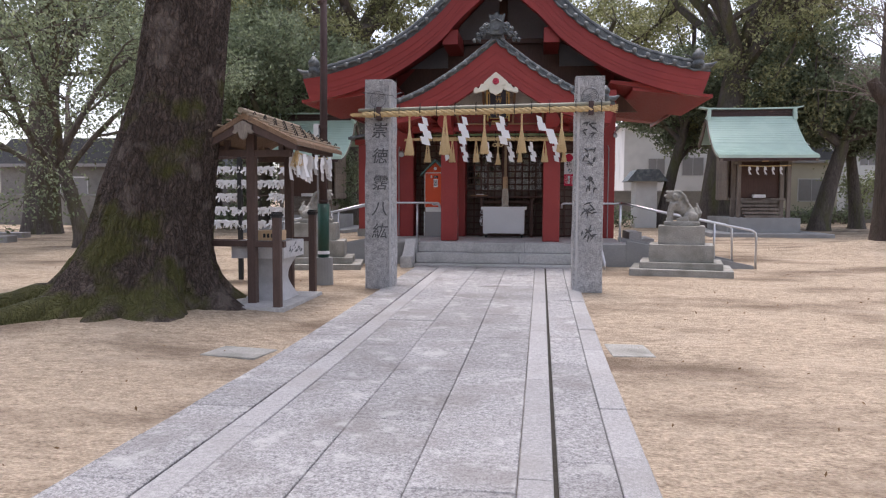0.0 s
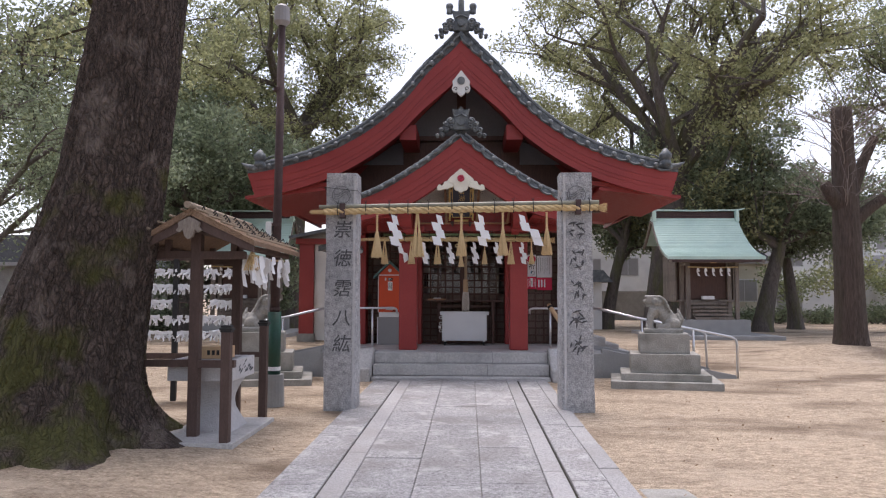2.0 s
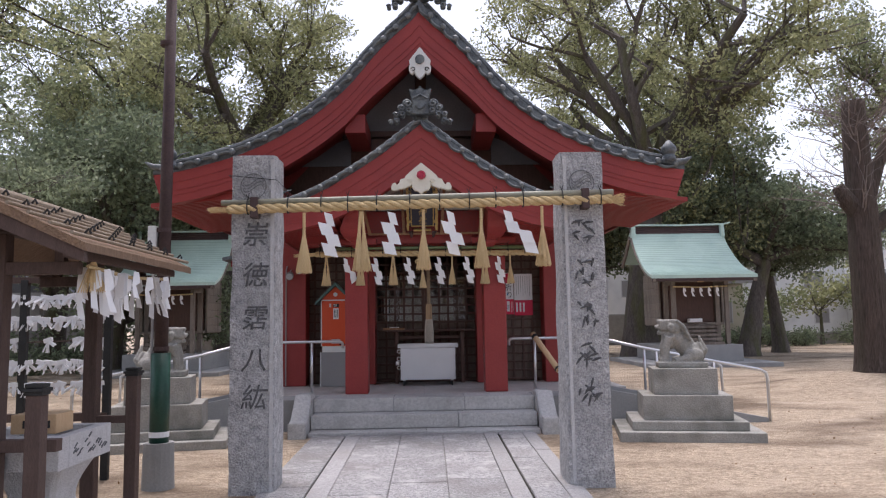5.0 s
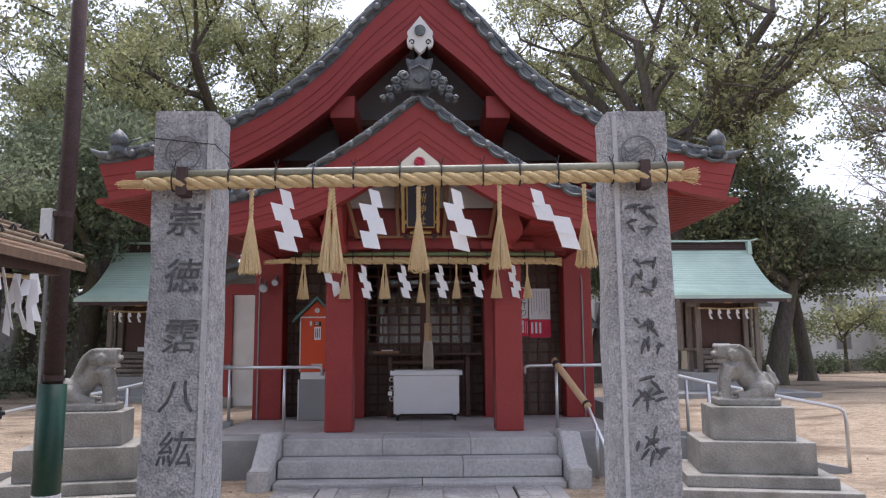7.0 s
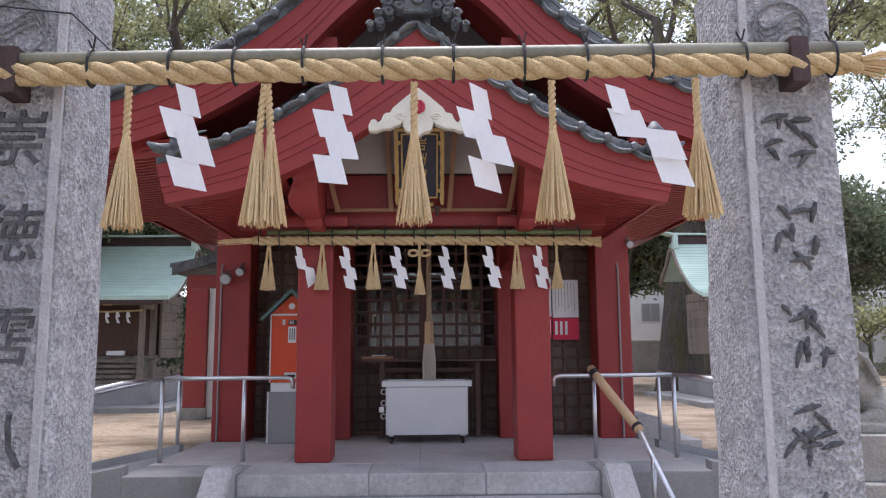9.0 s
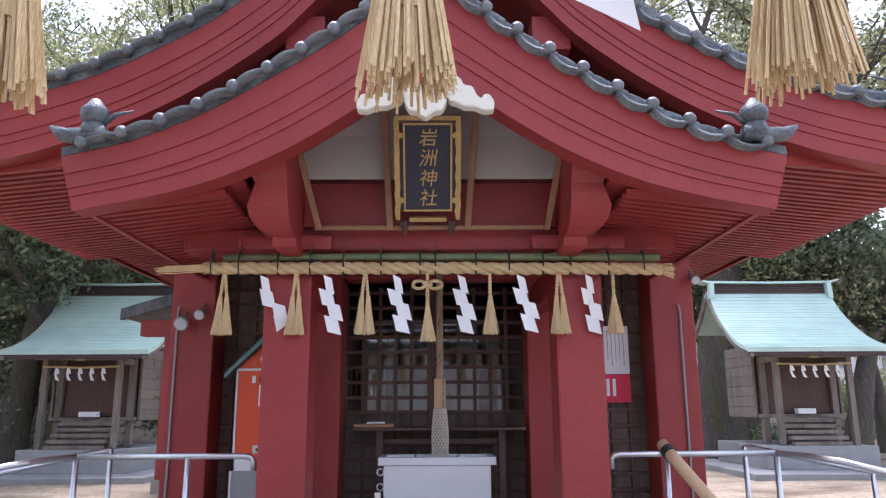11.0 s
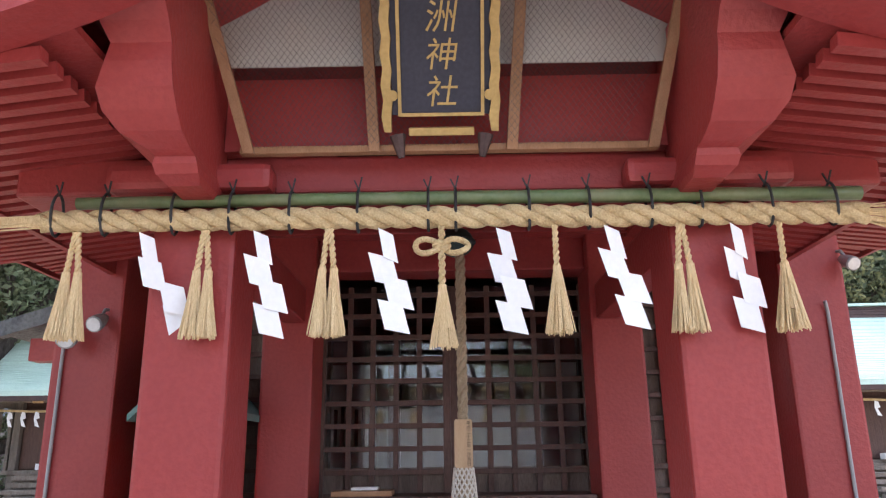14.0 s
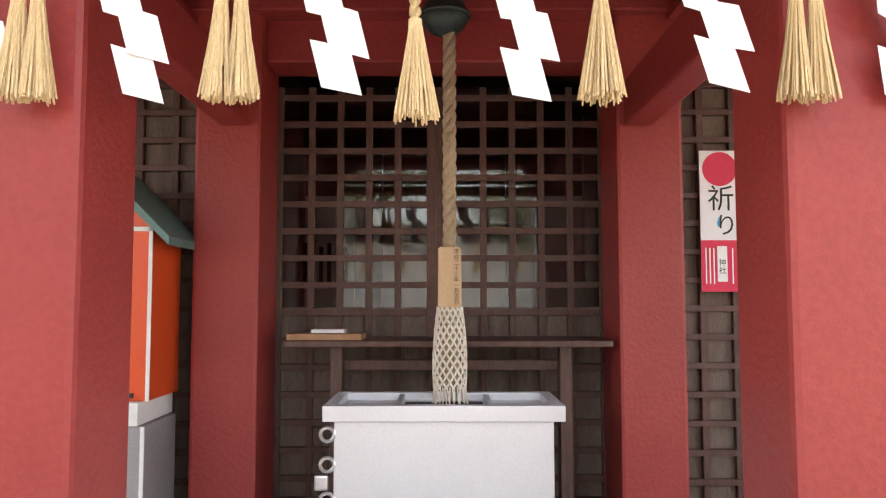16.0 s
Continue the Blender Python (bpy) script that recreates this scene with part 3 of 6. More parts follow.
# wire netting stretched over the battens
bm = bmesh.new()
for k in range(-30, 74):
    for sl in (1, -1):
        pts = []
        for j in range(13):
            zz = j / 12
            x = -0.80 + 0.024 * k + sl * 0.5 * (zz - 0.5)
            if abs(x) < 0.76 + 0.15 * zz:
                pts.append((x, 14.58 - 0.29 * zz, 2.88 + 0.56 * zz))
        if len(pts) > 1:
            tube([pts[0], pts[-1]], 0.0008, 3, bm, False)
part("wire_netting", bm, M_GREYWIRE, hall, "fine wire netting over the gable")
part("batten", box(-0.80, 0.86, 14.60, 14.64, 2.865, 2.895, 0.004), M_FRAME, hall, "new wooden batten")
PLQ = pose(0.005, 14.38, 3.235, 29, 0, 0) @ Matrix.Scale(1.07, 4)


def plq(name, bm, m, label=""):
    o = part(name, bm, m, screen, label)
    return o


screen.matrix_basis = PLQ
plq("board", box(-0.18, 0.18, 0.0, 0.03, -0.27, 0.29, 0.004), M_NAVY)
for x in (-0.195, 0.195):
    plq("frame_side", prism([(x - 0.013, -0.33)] + [(x - 0.013 - 0.009 * (i % 2), -0.33 + 0.056 * i) for i in range(1, 12)] + [(x - 0.013, 0.34), (x + 0.013, 0.34)] + [(x + 0.013 + 0.006 * (i % 2), 0.28 - 0.056 * i) for i in range(0, 11)] + [(x + 0.013, -0.33)], -0.02, 0.02), M_GOLD, "gold carved frame")
    plq("inner_rail", box(x * 0.77 - 0.006, x * 0.77 + 0.006, -0.012, 0.0, -0.275, 0.295), M_GOLD)
    for z in (-0.2, 0.22):
        plq("boss", tube([(x * 0.9, -0.03, z), (x * 0.9, 0.0, z)], 0.02, 10), M_GOLD)
    plq("leg", tube([(x * 0.75, -0.05, -0.42), (x * 0.82, -0.03, -0.34)], [0.012, 0.03], 8), M_DARKIRON)
plq("frame_top", box(-0.205, 0.205, -0.02, 0.02, 0.312, 0.345, 0.006), M_GOLD)
plq("frame_bottom", box(-0.12, 0.12, -0.02, 0.02, -0.345, -0.315, 0.006), M_GOLD)
plq("inner_rail", box(-0.15, 0.15, -0.012, 0.0, 0.283, 0.295), M_GOLD)
plq("inner_rail", box(-0.15, 0.15, -0.012, 0.0, -0.275, -0.263), M_GOLD)


def text_part(name, body, size, material, parent, m, extrude=0.003, label="", bold=0.0, slant=0.0):
    """Writing as raised letters, standing in x and z after the pose m."""
    cu = bpy.data.curves.new(name, "FONT")
    cu.body, cu.size, cu.extrude, cu.align_x, cu.align_y = body, size, extrude, "CENTER", "CENTER"
    cu.resolution_u, cu.offset, cu.shear = 3, bold, slant
    tmp = bpy.data.objects.new("tmp_text", cu)
    scene.collection.objects.link(tmp)
    me = bpy.data.meshes.new_from_object(tmp.evaluated_get(bpy.context.evaluated_depsgraph_get()))
    bpy.data.objects.remove(tmp)
    me.materials.clear()
    me.materials.append(material)
    o = new(name, me)
    o.parent = parent
    o.matrix_basis = m
    if label:
        o["label"] = label
    return o


for i, ch in enumerate("岩洲神社"):
    text_part("character", ch, 0.118, M_GOLD, screen, pose(0, -0.002, 0.195 - 0.13 * i, 90, 0, 0), slant=0.15)

# ---- lattice doors ----
M_PANEL = mat("brown_panel", (0.11, 0.076, 0.058), (0.20, 0.148, 0.118), 5, 0.7, bump=0.3, fine=30, stretch=(6, 6, 1), c=(0.05, 0.035, 0.03), cscale=2)
M_GLASS = bpy.data.materials.new("glass")
M_GLASS.use_nodes = True
gp = M_GLASS.node_tree.nodes["Principled BSDF"]
gp.inputs["Base Color"].default_value = (0.9, 0.93, 0.93, 1)
gp.inputs["Roughness"].default_value, gp.inputs["Transmission Weight"].default_value, gp.inputs["IOR"].default_value = 0.02, 1.0, 1.5
door = thing("door_1", "closed dark wooden lattice doors with glass panes", "door", kind="structure")
X0, X1, DY = -0.86, 0.955, 16.86
xm = (X0 + X1) / 2
for a, b in ((X0, xm - 0.025), (xm + 0.025, X1)):
    leaf = new("door_leaf")
    leaf.parent = door
    part("stile", box(a, a + 0.05, DY, DY + 0.045, 0.62, 2.82, 0.004), M_WOOD, leaf)
    part("stile", box(b - 0.05, b, DY, DY + 0.045, 0.62, 2.82, 0.004), M_WOOD, leaf)
    for i in range(1, 5):
        x = a + 0.05 + (b - a - 0.1) * i / 5
        part("bar", box(x - 0.018, x + 0.018, DY + 0.006, DY + 0.036, 0.62, 2.82, 0.003), M_WOOD, leaf)
    z, rows_z = 2.76, []
    while z > 0.62:
        rows_z.append(z)
        z -= 0.146
    for z in rows_z:
        part("rail", box(a + 0.05, b - 0.05, DY + 0.002, DY + 0.038, z - 0.017, z + 0.017, 0.003), M_WOOD, leaf)
    part("lower_panel", box(a + 0.02, b - 0.02, DY + 0.03, DY + 0.04, 0.62, 1.62), M_PANEL, leaf)
    g = part("pane", box(a + 0.02, b - 0.02, DY + 0.024, DY + 0.028, 1.62, 2.82), M_GLASS, leaf, "clear glass pane")
    g.visible_shadow = False
for x in (X0 - 0.05, X1 + 0.05):
    part("meeting_stile", box(xm - 0.024, xm + 0.024, DY + 0.004, DY + 0.04, 0.62, 2.82), M_WOOD, door) if x < 0 else None
    part("jamb", box(x - 0.05, x + 0.05, DY - 0.04, DY + 0.08, 0.56, 2.84, 0.006), M_WOOD, door)
part("sill", box(X0 - 0.1, X1 + 0.1, DY - 0.06, DY + 0.08, 0.561, 0.618, 0.006), M_WOOD, door)
for s in (-1, 1):
    # coffered wooden panels of the side bays
    bay = thing("side_panel_wall", "dark wooden coffered panel wall", "wall", kind="structure")
    a, b = (-2.06, -1.14) if s < 0 else (1.22, 2.06)
    part("backing", box(a, b, 16.70, 16.74, 0.56, 3.06), M_PANEL, bay)
    for i in range(6):
        x = a + (b - a) * i / 5
        part("bar", box(x - 0.018, x + 0.018, 16.665, 16.70, 0.56, 3.06, 0.004), M_WOOD, bay)
    for i in range(18):
        z = 0.60 + 0.145 * i
        part("rail", box(a, b, 16.66, 16.70, z - 0.016, z + 0.016, 0.004), M_WOOD, bay)
# things seen dimly inside
inner = thing("inner_screen", "pale plaster screen and hanging cloths inside the hall", "interior")
part("screen_wall", box(-2.2, -0.75, 19.6, 19.66, 0.67, 2.6), M_WHITE, inner)
part("screen_wall", box(0.95, 2.2, 19.6, 19.66, 0.67, 2.6), M_WHITE, inner)
part("inner_panel", box(-0.74, 0.94, 19.62, 19.66, 0.67, 2.6), M_OLDWOOD, inner)
for x, w in ((-1.3, 0.2), (-0.55, 0.12), (0.75, 0.25), (1.4, 0.15)):
    part("post", box(x - w / 2, x + w / 2, 19.45, 19.58, 0.67, 3.3), M_WOOD, inner)
for k in range(7):
    part("hanging_tag", box(-1.05 + k * 0.06, -1.02 + k * 0.06, 18.4, 18.41, 1.75, 2.05 + 0.03 * (k % 3)), M_BLACK, inner)
part("altar_table", box(-0.6, 0.7, 19.0, 19.4, 1.45, 1.52), M_WOOD, inner)

# ---- shelf and offering box ----
shelf = thing("wall_shelf", "worn dark wooden shelf before the lattice doors", "shelf")
part("top", box(-0.70, 0.87, 16.42, 16.80, 1.435, 1.465, 0.006), M_WOOD, shelf)
part("back_rail", box(-0.48, 0.68, 16.60, 16.64, 1.31, 1.36, 0.004), M_WOOD, shelf)
for x in (-0.46, 0.66):
    part("leg", box(x - 0.03, x + 0.03, 16.52, 16.60, 0.56, 1.435, 0.005), M_WOOD, shelf)
tray = thing("wooden_tray", "wooden tray with papers on the shelf", "tray")
part("base", box(-0.69, -0.33, 16.44, 16.66, 1.467, 1.497, 0.003), M_FRAME, tray)
part("papers", box(-0.58, -0.42, 16.50, 16.62, 1.499, 1.515), M_PAPER, tray, "stack of white papers")
obox = thing("offering_box", "stainless steel offering box on castors", "box")
BX0, BX1, BY0, BY1 = -0.425, 0.555, 15.90, 16.36
part("body", box(BX0 + 0.045, BX1 - 0.045, BY0 + 0.02, BY1 - 0.03, 0.66, 1.17, 0.004), M_BOXSTEEL, obox)
for nm, q in (("rim_front", (BX0, BX1, BY0, BY0 + 0.05)), ("rim_back", (BX0, BX1, BY1 - 0.05, BY1)), ("rim_side", (BX0, BX0 + 0.05, BY0 + 0.05, BY1 - 0.05)), ("rim_side", (BX1 - 0.05, BX1, BY0 + 0.05, BY1 - 0.05))):
    part(nm, box(*q, 1.172, 1.236, 0.004), M_BOXSTEEL, obox)
part("top_tray", box(BX0 + 0.05, BX1 - 0.05, BY0 + 0.05, BY1 - 0.05, 1.175, 1.205), M_BOXSTEEL, obox)
for x in (BX0 + 0.30, BX1 - 0.30):
    part("tray_divider", box(x - 0.012, x + 0.012, BY0 + 0.05, BY1 - 0.05, 1.206, 1.232, 0.003), M_BOXSTEEL, obox)
part("coin_slot", box(BX0 + 0.32, BX1 - 0.32, BY0 + 0.14, BY1 - 0.14, 1.2055, 1.209), M_BLACK, obox)
for x in (BX0 + 0.10, BX1 - 0.10):
    for y in (BY0 + 0.08, BY1 - 0.09):
        c = part("castor", tube([(x - 0.015, y, 0.60), (x + 0.015, y, 0.60)], 0.038, 12), M_BLACK, obox)
        part("fork", box(x - 0.025, x + 0.025, y - 0.02, y + 0.02, 0.64, 0.662), M_STEEL, obox)
for z in (1.12, 1.00, 0.86):
    part("lock_ring", tube([(BX0 + 0.02 + 0.028 * math.cos(a), BY0 + 0.015, z + 0.028 * math.sin(a)) for a in [i * math.pi / 6 for i in range(13)]], 0.008, 6), M_STEEL, obox, "steel lock ring")
part("padlock", box(BX0 - 0.03, BX0 + 0.025, BY0, BY0 + 0.03, 0.90, 0.96, 0.008), M_STEEL, obox, "steel padlock")

# ---- bell and its rope ----
M_BELLROPE = mat("hemp_rope", (0.30, 0.22, 0.14), (0.46, 0.36, 0.24), 12, 0.85, bump=0.4, fine=90)
M_NET = mat("net_cord", (0.58, 0.52, 0.44), (0.72, 0.67, 0.58), 15, 0.85, bump=0.3, fine=90)
M_TAG = mat("pale_wood", (0.48, 0.31, 0.17), (0.60, 0.42, 0.25), 5, 0.6, bump=0.1, stretch=(6, 6, 1))
M_BRONZE = mat("old_bronze", (0.035, 0.05, 0.048), (0.07, 0.09, 0.085), 8, 0.5, 0.5, 0.15)


def twisted(p, q, r, pitch, strands=3, sag=0.0, wob=0.0, seg=0.02, n=7):
    """The strands of a twisted rope from p to q, one mesh each."""
    p, q = Vector(p), Vector(q)
    length = (q - p).length
    d = (q - p).normalized()
    u = d.orthogonal().normalized()
    v = d.cross(u)
    m = max(8, int(length / seg))
    out = []
    for k in range(strands):
        pts, rad = [], []
        for i in range(m + 1):
            t = i / m
            a = 2 * math.pi * (t * length / pitch + k / strands)
            c = p + (q - p) * t + Vector((0, 0, -sag * 4 * t * (1 - t) + wob * noise.noise((t * length * 3, k * 0.1, 1.0))))
            pts.append(c + (math.cos(a) * u + math.sin(a) * v) * r * 0.52)
            rad.append(r * 0.58)
        out.append(tube(pts, rad, n))
    return out


bell = thing("shrine_bell", "dark bronze shrine bell with a thick hemp rope", "bell")
RX, RY = 0.09, 16.05
bm = ball(0.105, 1, 1, 0.85, 16, at=(RX - 0.02, RY, 2.90))
tube([(RX - 0.02 + 0.107 * math.cos(a), RY + 0.107 * math.sin(a), 2.90) for a in [i * math.pi / 10 for i in range(21)]], 0.01, 6, bm)
part("bell_body", bm, M_BRONZE, bell, smooth=True)
part("hook", tube([(RX - 0.02, RY, 2.98), (RX - 0.02, RY, 3.24)], 0.015, 8), M_BRONZE, bell)
part("bell_bracket", box(RX - 0.1, RX + 0.06, 15.9, 16.42, 3.24, 3.30), M_RED, hall)
for b in twisted((RX, RY, 2.84), (RX, RY, 1.88), 0.029, 0.17, 3):
    part("rope_strand", b, M_BELLROPE, bell, smooth=True)
part("wooden_tag", prism([(RX - 0.05, 1.63), (RX + 0.05, 1.63), (RX + 0.048, 1.885), (RX - 0.048, 1.885)], RY - 0.05, RY + 0.05, bevel=0.006), M_TAG, bell, "pale wooden tag with ink writing")
for i, ch in enumerate("平成二十三年一月吉日"):
    text_part("character", ch, 0.024, M_BLACK, bell, pose(RX + 0.028, RY - 0.053, 1.862 - 0.0235 * i, 90, 0, 0), 0.0006)
bm = bmesh.new()
for k in range(14):
    for sgn in (-1, 1):
        pts = []
        for i in range(22):
            t = i / 21
            a = 2 * math.pi * k / 14 + sgn * t * 3.2
            r = 0.052 + 0.018 * math.sin(t * 2.2)
            pts.append((RX + r * math.cos(a), RY + r * math.sin(a), 1.63 - 0.34 * t))
        tube(pts, 0.005, 5, bm)
for k in range(40):
    a = 2 * math.pi * k / 40
    tube([(RX + 0.066 * math.cos(a), RY + 0.066 * math.sin(a), 1.30), (RX + 0.07 * math.cos(a) + random.uniform(-0.01, 0.01), RY + 0.07 * math.sin(a), 1.225)], 0.0035, 4, bm)
part("net_cover", bm, M_NET, bell, "knotted pale cord net")
part("net_core", tube([(RX, RY, 1.63), (RX, RY, 1.30)], 0.05, 12), M_BELLROPE, bell)


# ---- sacred ropes ----
def brush(seed, length, spread, n=70):
    """Loose straws that fan out downwards."""
    rnd = random.Random(seed)
    bm = bmesh.new()
    for k in range(n):
        a, w = rnd.uniform(0, 2 * math.pi), math.sqrt(rnd.random())
        x, y = math.cos(a) * w, math.sin(a) * w
        e = rnd.uniform(0.96, 1.03)
        tube([(x * 0.012, y * 0.012, 0), (x * spread * 0.55, y * spread * 0.55, -length * 0.45 * e), (x * spread, y * spread, -length * e)], [0.0032, 0.0028, 0.0026], 3, bm)
    tube([(0, 0, 0.004), (0, 0, -0.02)], 0.016, 10, bm)
    tube([(0, 0, -0.02), (0, 0, -length * 0.7)], [0.014, spread * 0.45], 10, bm)
    return bm


def tassel(rope, x, y, z, cord, length, spread, twin, seed, scale=1.0):
    t = new("tassel")
    t.parent = rope
    t.location = (x, y, z)
    for j, dx in enumerate((-0.017, 0.017) if twin else (0.0,)):
        lean = dx * 0.6
        for b in twisted((dx * 0.3, 0, 0), (dx + lean * 0.5, 0, -cord), 0.0135 * scale, 0.05, 2, seg=0.008, n=6):
            part("braid", b, M_STRAW, t, smooth=True)
        o = part("straw_brush", brush(seed + j, length, spread, 130 if not twin else 95), M_STRAW, t, "loose pale rice straw")
        o.matrix_basis = pose(dx + lean * 0.5, 0, -cord, 0, -math.degrees(math.atan(lean * 3)), 0)
    return t


def shide(rope, x, y, z, h, w, tilt, turn, drift):
    """Folded zigzag paper: four slanting leaves that hang one from another, stepping to and fro."""
    t = new("paper_streamer")
    t.parent = rope
    t.matrix_basis = pose(x, y, z, tilt, 0, turn)
    rnd = random.Random(int((x + 9) * 977 + z * 31))
    q = h / 3.3
    for i in range(4):
        a = (0.0, -0.28, 0.10, -0.18)[i] * w + (drift - 0.04) * h * i / 3
        zz = -i * q * 0.76
        ww = w * (0.62 if i == 0 else 1.0)
        poly = [(a - ww * 0.48, zz), (a + ww * 0.40, zz - q * 0.20), (a + ww * 0.56 + w * 0.10, zz - q * 1.12), (a - ww * 0.32 + w * 0.10, zz - q * 0.94)]
        o = part("paper_leaf", prism(poly, -0.001, 0.0005), M_PAPER, t)
        o.matrix_basis = pose(0, -0.004 * i + 0.010 * (i % 2), 0, rnd.uniform(-3, 3), 0, rnd.uniform(-14, 14))


def tie(rope, x, y, z0, z1, r):
    pts = [(x, y + r * math.cos(a), (z0 + z1) / 2 + (z1 - z0) / 2 * math.sin(a)) for a in [i * 2 * math.pi / 14 for i in range(15)]]
    bm = tube(pts, 0.006, 5)
    tube([(x, y, z1), (x + 0.012, y - 0.01, z1 + 0.05)], 0.004, 4, bm)
    tube([(x, y, z1), (x - 0.018, y, z1 + 0.04)], 0.004, 4, bm)
    part("black_tie", bm, M_BLACK, rope)


outer = thing("sacred_rope", "straw rope on a bamboo pole with tassels and paper streamers", "rope")
part("bamboo_pole", tube([(-1.80, 10.48, 2.665), (-1.0, 10.48, 2.68), (0, 10.48, 2.695), (1.0, 10.48, 2.71), (1.76, 10.48, 2.722)], [0.026, 0.028, 0.03, 0.031, 0.031], 12), M_OLDBAMBOO, outer, "greyish green bamboo pole", smooth=True)
for b in twisted((-1.74, 10.47, 2.605), (1.74, 10.47, 2.66), 0.042, 0.30, 3, wob=0.006):
    part("rope_strand", b, M_ROPE, outer, smooth=True)
for x0, x1, z, s in ((1.74, 1.85, 2.655, 1), (-1.74, -1.90, 2.60, -1)):
    bm = bmesh.new()
    rnd = random.Random(int(x1 * 100))
    for k in range(60):
        a, w = rnd.uniform(0, 6.28), rnd.random()
        tube([(x0, 10.47 + 0.03 * w * math.cos(a), z + 0.03 * w * math.sin(a)), (x1 + rnd.uniform(-0.02, 0.02), 10.47 + 0.05 * w * math.cos(a), z + (0.07 if s > 0 else 0.03) * w * math.sin(a))], 0.003, 4, bm)
    part("frayed_end", bm, M_STRAW, outer)
for x in (-1.56, -1.20, -0.90, -0.66, -0.40, -0.10, 0.17, 0.44, 0.68, 0.93, 1.29, 1.64):
    zc = 2.692 + 0.0158 * x
    tie(outer, x, 10.475, zc - 0.11, zc + 0.035, 0.045)
for i, (x, tw) in enumerate(((-1.055, False), (-0.54, True), (0.02, False), (0.545, False), (1.10, False))):
    tassel(outer, x, 10.47, 2.58 + 0.0158 * x, 0.20, 0.34, 0.075 if not tw else 0.055, tw, i * 10, 1.1)
for x, dr, tl, tr in ((-0.835, 0.10, 4, 8), (-0.265, 0.04, -4, -10), (0.265, 0.16, 6, 12), (0.785, 0.56, -2, -6)):
    shide(outer, x, 10.45, 2.57, 0.40, 0.135, tl, tr, dr)
for x in (-1.50, 1.50):
    clamp = thing("iron_clamp", "dark iron clamp that holds the bamboo pole", "clamp")
    part("strap", box(x - 0.035, x + 0.035, 10.435, 10.57, 2.55 + 0.0158 * x + 0.0, 2.735 + 0.0158 * x, 0.006), M_DARKIRON, clamp)

inner_rope = thing("sacred_rope", "pale straw rope on green bamboo with tassels and paper streamers", "rope")
part("bamboo_pole", tube([(-1.42, 14.60, 2.665), (-0.4, 14.60, 2.668), (0.6, 14.60, 2.665), (1.62, 14.60, 2.66)], [0.024, 0.026, 0.028, 0.028], 12), M_BAMBOO, inner_rope, "fresh green bamboo pole", smooth=True)
for b in twisted((-1.55, 14.585, 2.59), (1.62, 14.585, 2.575), 0.042, 0.28, 3, wob=0.006):
    part("rope_strand", b, M_ROPE, inner_rope, smooth=True)
bm = bmesh.new()
for k in range(50):
    a, w = random.uniform(0, 6.28), random.random()
    tube([(-1.54, 14.585, 2.59 + 0.03 * w * math.sin(a)), (-1.88 + 0.1 * random.random(), 14.58 + 0.03 * w * math.cos(a), 2.575 + 0.03 * w * math.sin(a))], 0.003, 4, bm)
part("frayed_end", bm, M_STRAW, inner_rope)
bm = bmesh.new()
for k in range(50):
    a, w = random.uniform(0, 6.28), random.random()
    tube([(1.60, 14.585, 2.575 + 0.03 * w * math.sin(a)), (1.71, 14.585 + 0.05 * w * math.cos(a), 2.56 + 0.055 * w * math.sin(a))], 0.003, 4, bm)
part("frayed_end", bm, M_STRAW, inner_rope)
for x in (-1.49, -1.30, -1.03, -0.81, -0.58, -0.32, -0.05, 0.055, 0.335, 0.565, 0.80, 0.99, 1.255, 1.50):
    tie(inner_rope, x, 14.59, 2.53, 2.70, 0.045)
for i, (x, tw) in enumerate(((-1.40, True), (-0.905, True), (-0.43, True), (0.432, False), (0.91, True), (1.285, False))):
    tassel(inner_rope, x, 14.585, 2.545, 0.165, 0.25, 0.042 if tw else 0.06, tw, 100 + i * 10, 0.9)
for x, dr, tl, tr in ((-1.12, 0.38, 10, 10), (-0.685, 0.16, 3, 4), (-0.21, 0.13, -4, 10), (0.235, 0.10, 6, -12), (0.645, 0.16, -5, 8), (1.115, 0.16, 8, 14)):
    shide(inner_rope, x, 14.565, 2.535, 0.40, 0.105, tl, tr, dr)
# the knotted middle tassel
knot = new("knotted_tassel")
knot.parent = inner_rope
bm = bmesh.new()
for cx, cz, r in ((-0.055, -0.085, 0.045), (0.055, -0.085, 0.045), (0.0, -0.085, 0.025)):
    tube([(cx + r * math.cos(a), 0.012 * math.sin(2 * a), cz + r * 0.6 * math.sin(a)) for a in [i * 2 * math.pi / 16 for i in range(17)]], 0.012, 7, bm)
for b in twisted((0, 0, 0), (0, 0, -0.25), 0.014, 0.06, 2, seg=0.01, n=6):
    join(bm, b)
part("knot", bm, M_ROPE, knot, "knotted straw cord", smooth=True)
o = part("straw_brush", brush(77, 0.23, 0.058, 80), M_STRAW, knot)
o.location = (0, 0, -0.24)
knot.location = (0.0, 14.575, 2.55)

# ---- handrails ----
def rail(name, lines, posts, label, r=0.021):
    t = thing(name, label, "handrail")
    for pts in lines:
        part("rail_pipe", tube(pts, r, 12), M_STEEL, t, smooth=True)
    for x, y, z0, z1 in posts:
        part("post", tube([(x, y, z0), (x, y, z1)], r * 0.95, 12), M_STEEL, t, smooth=True)
    return t


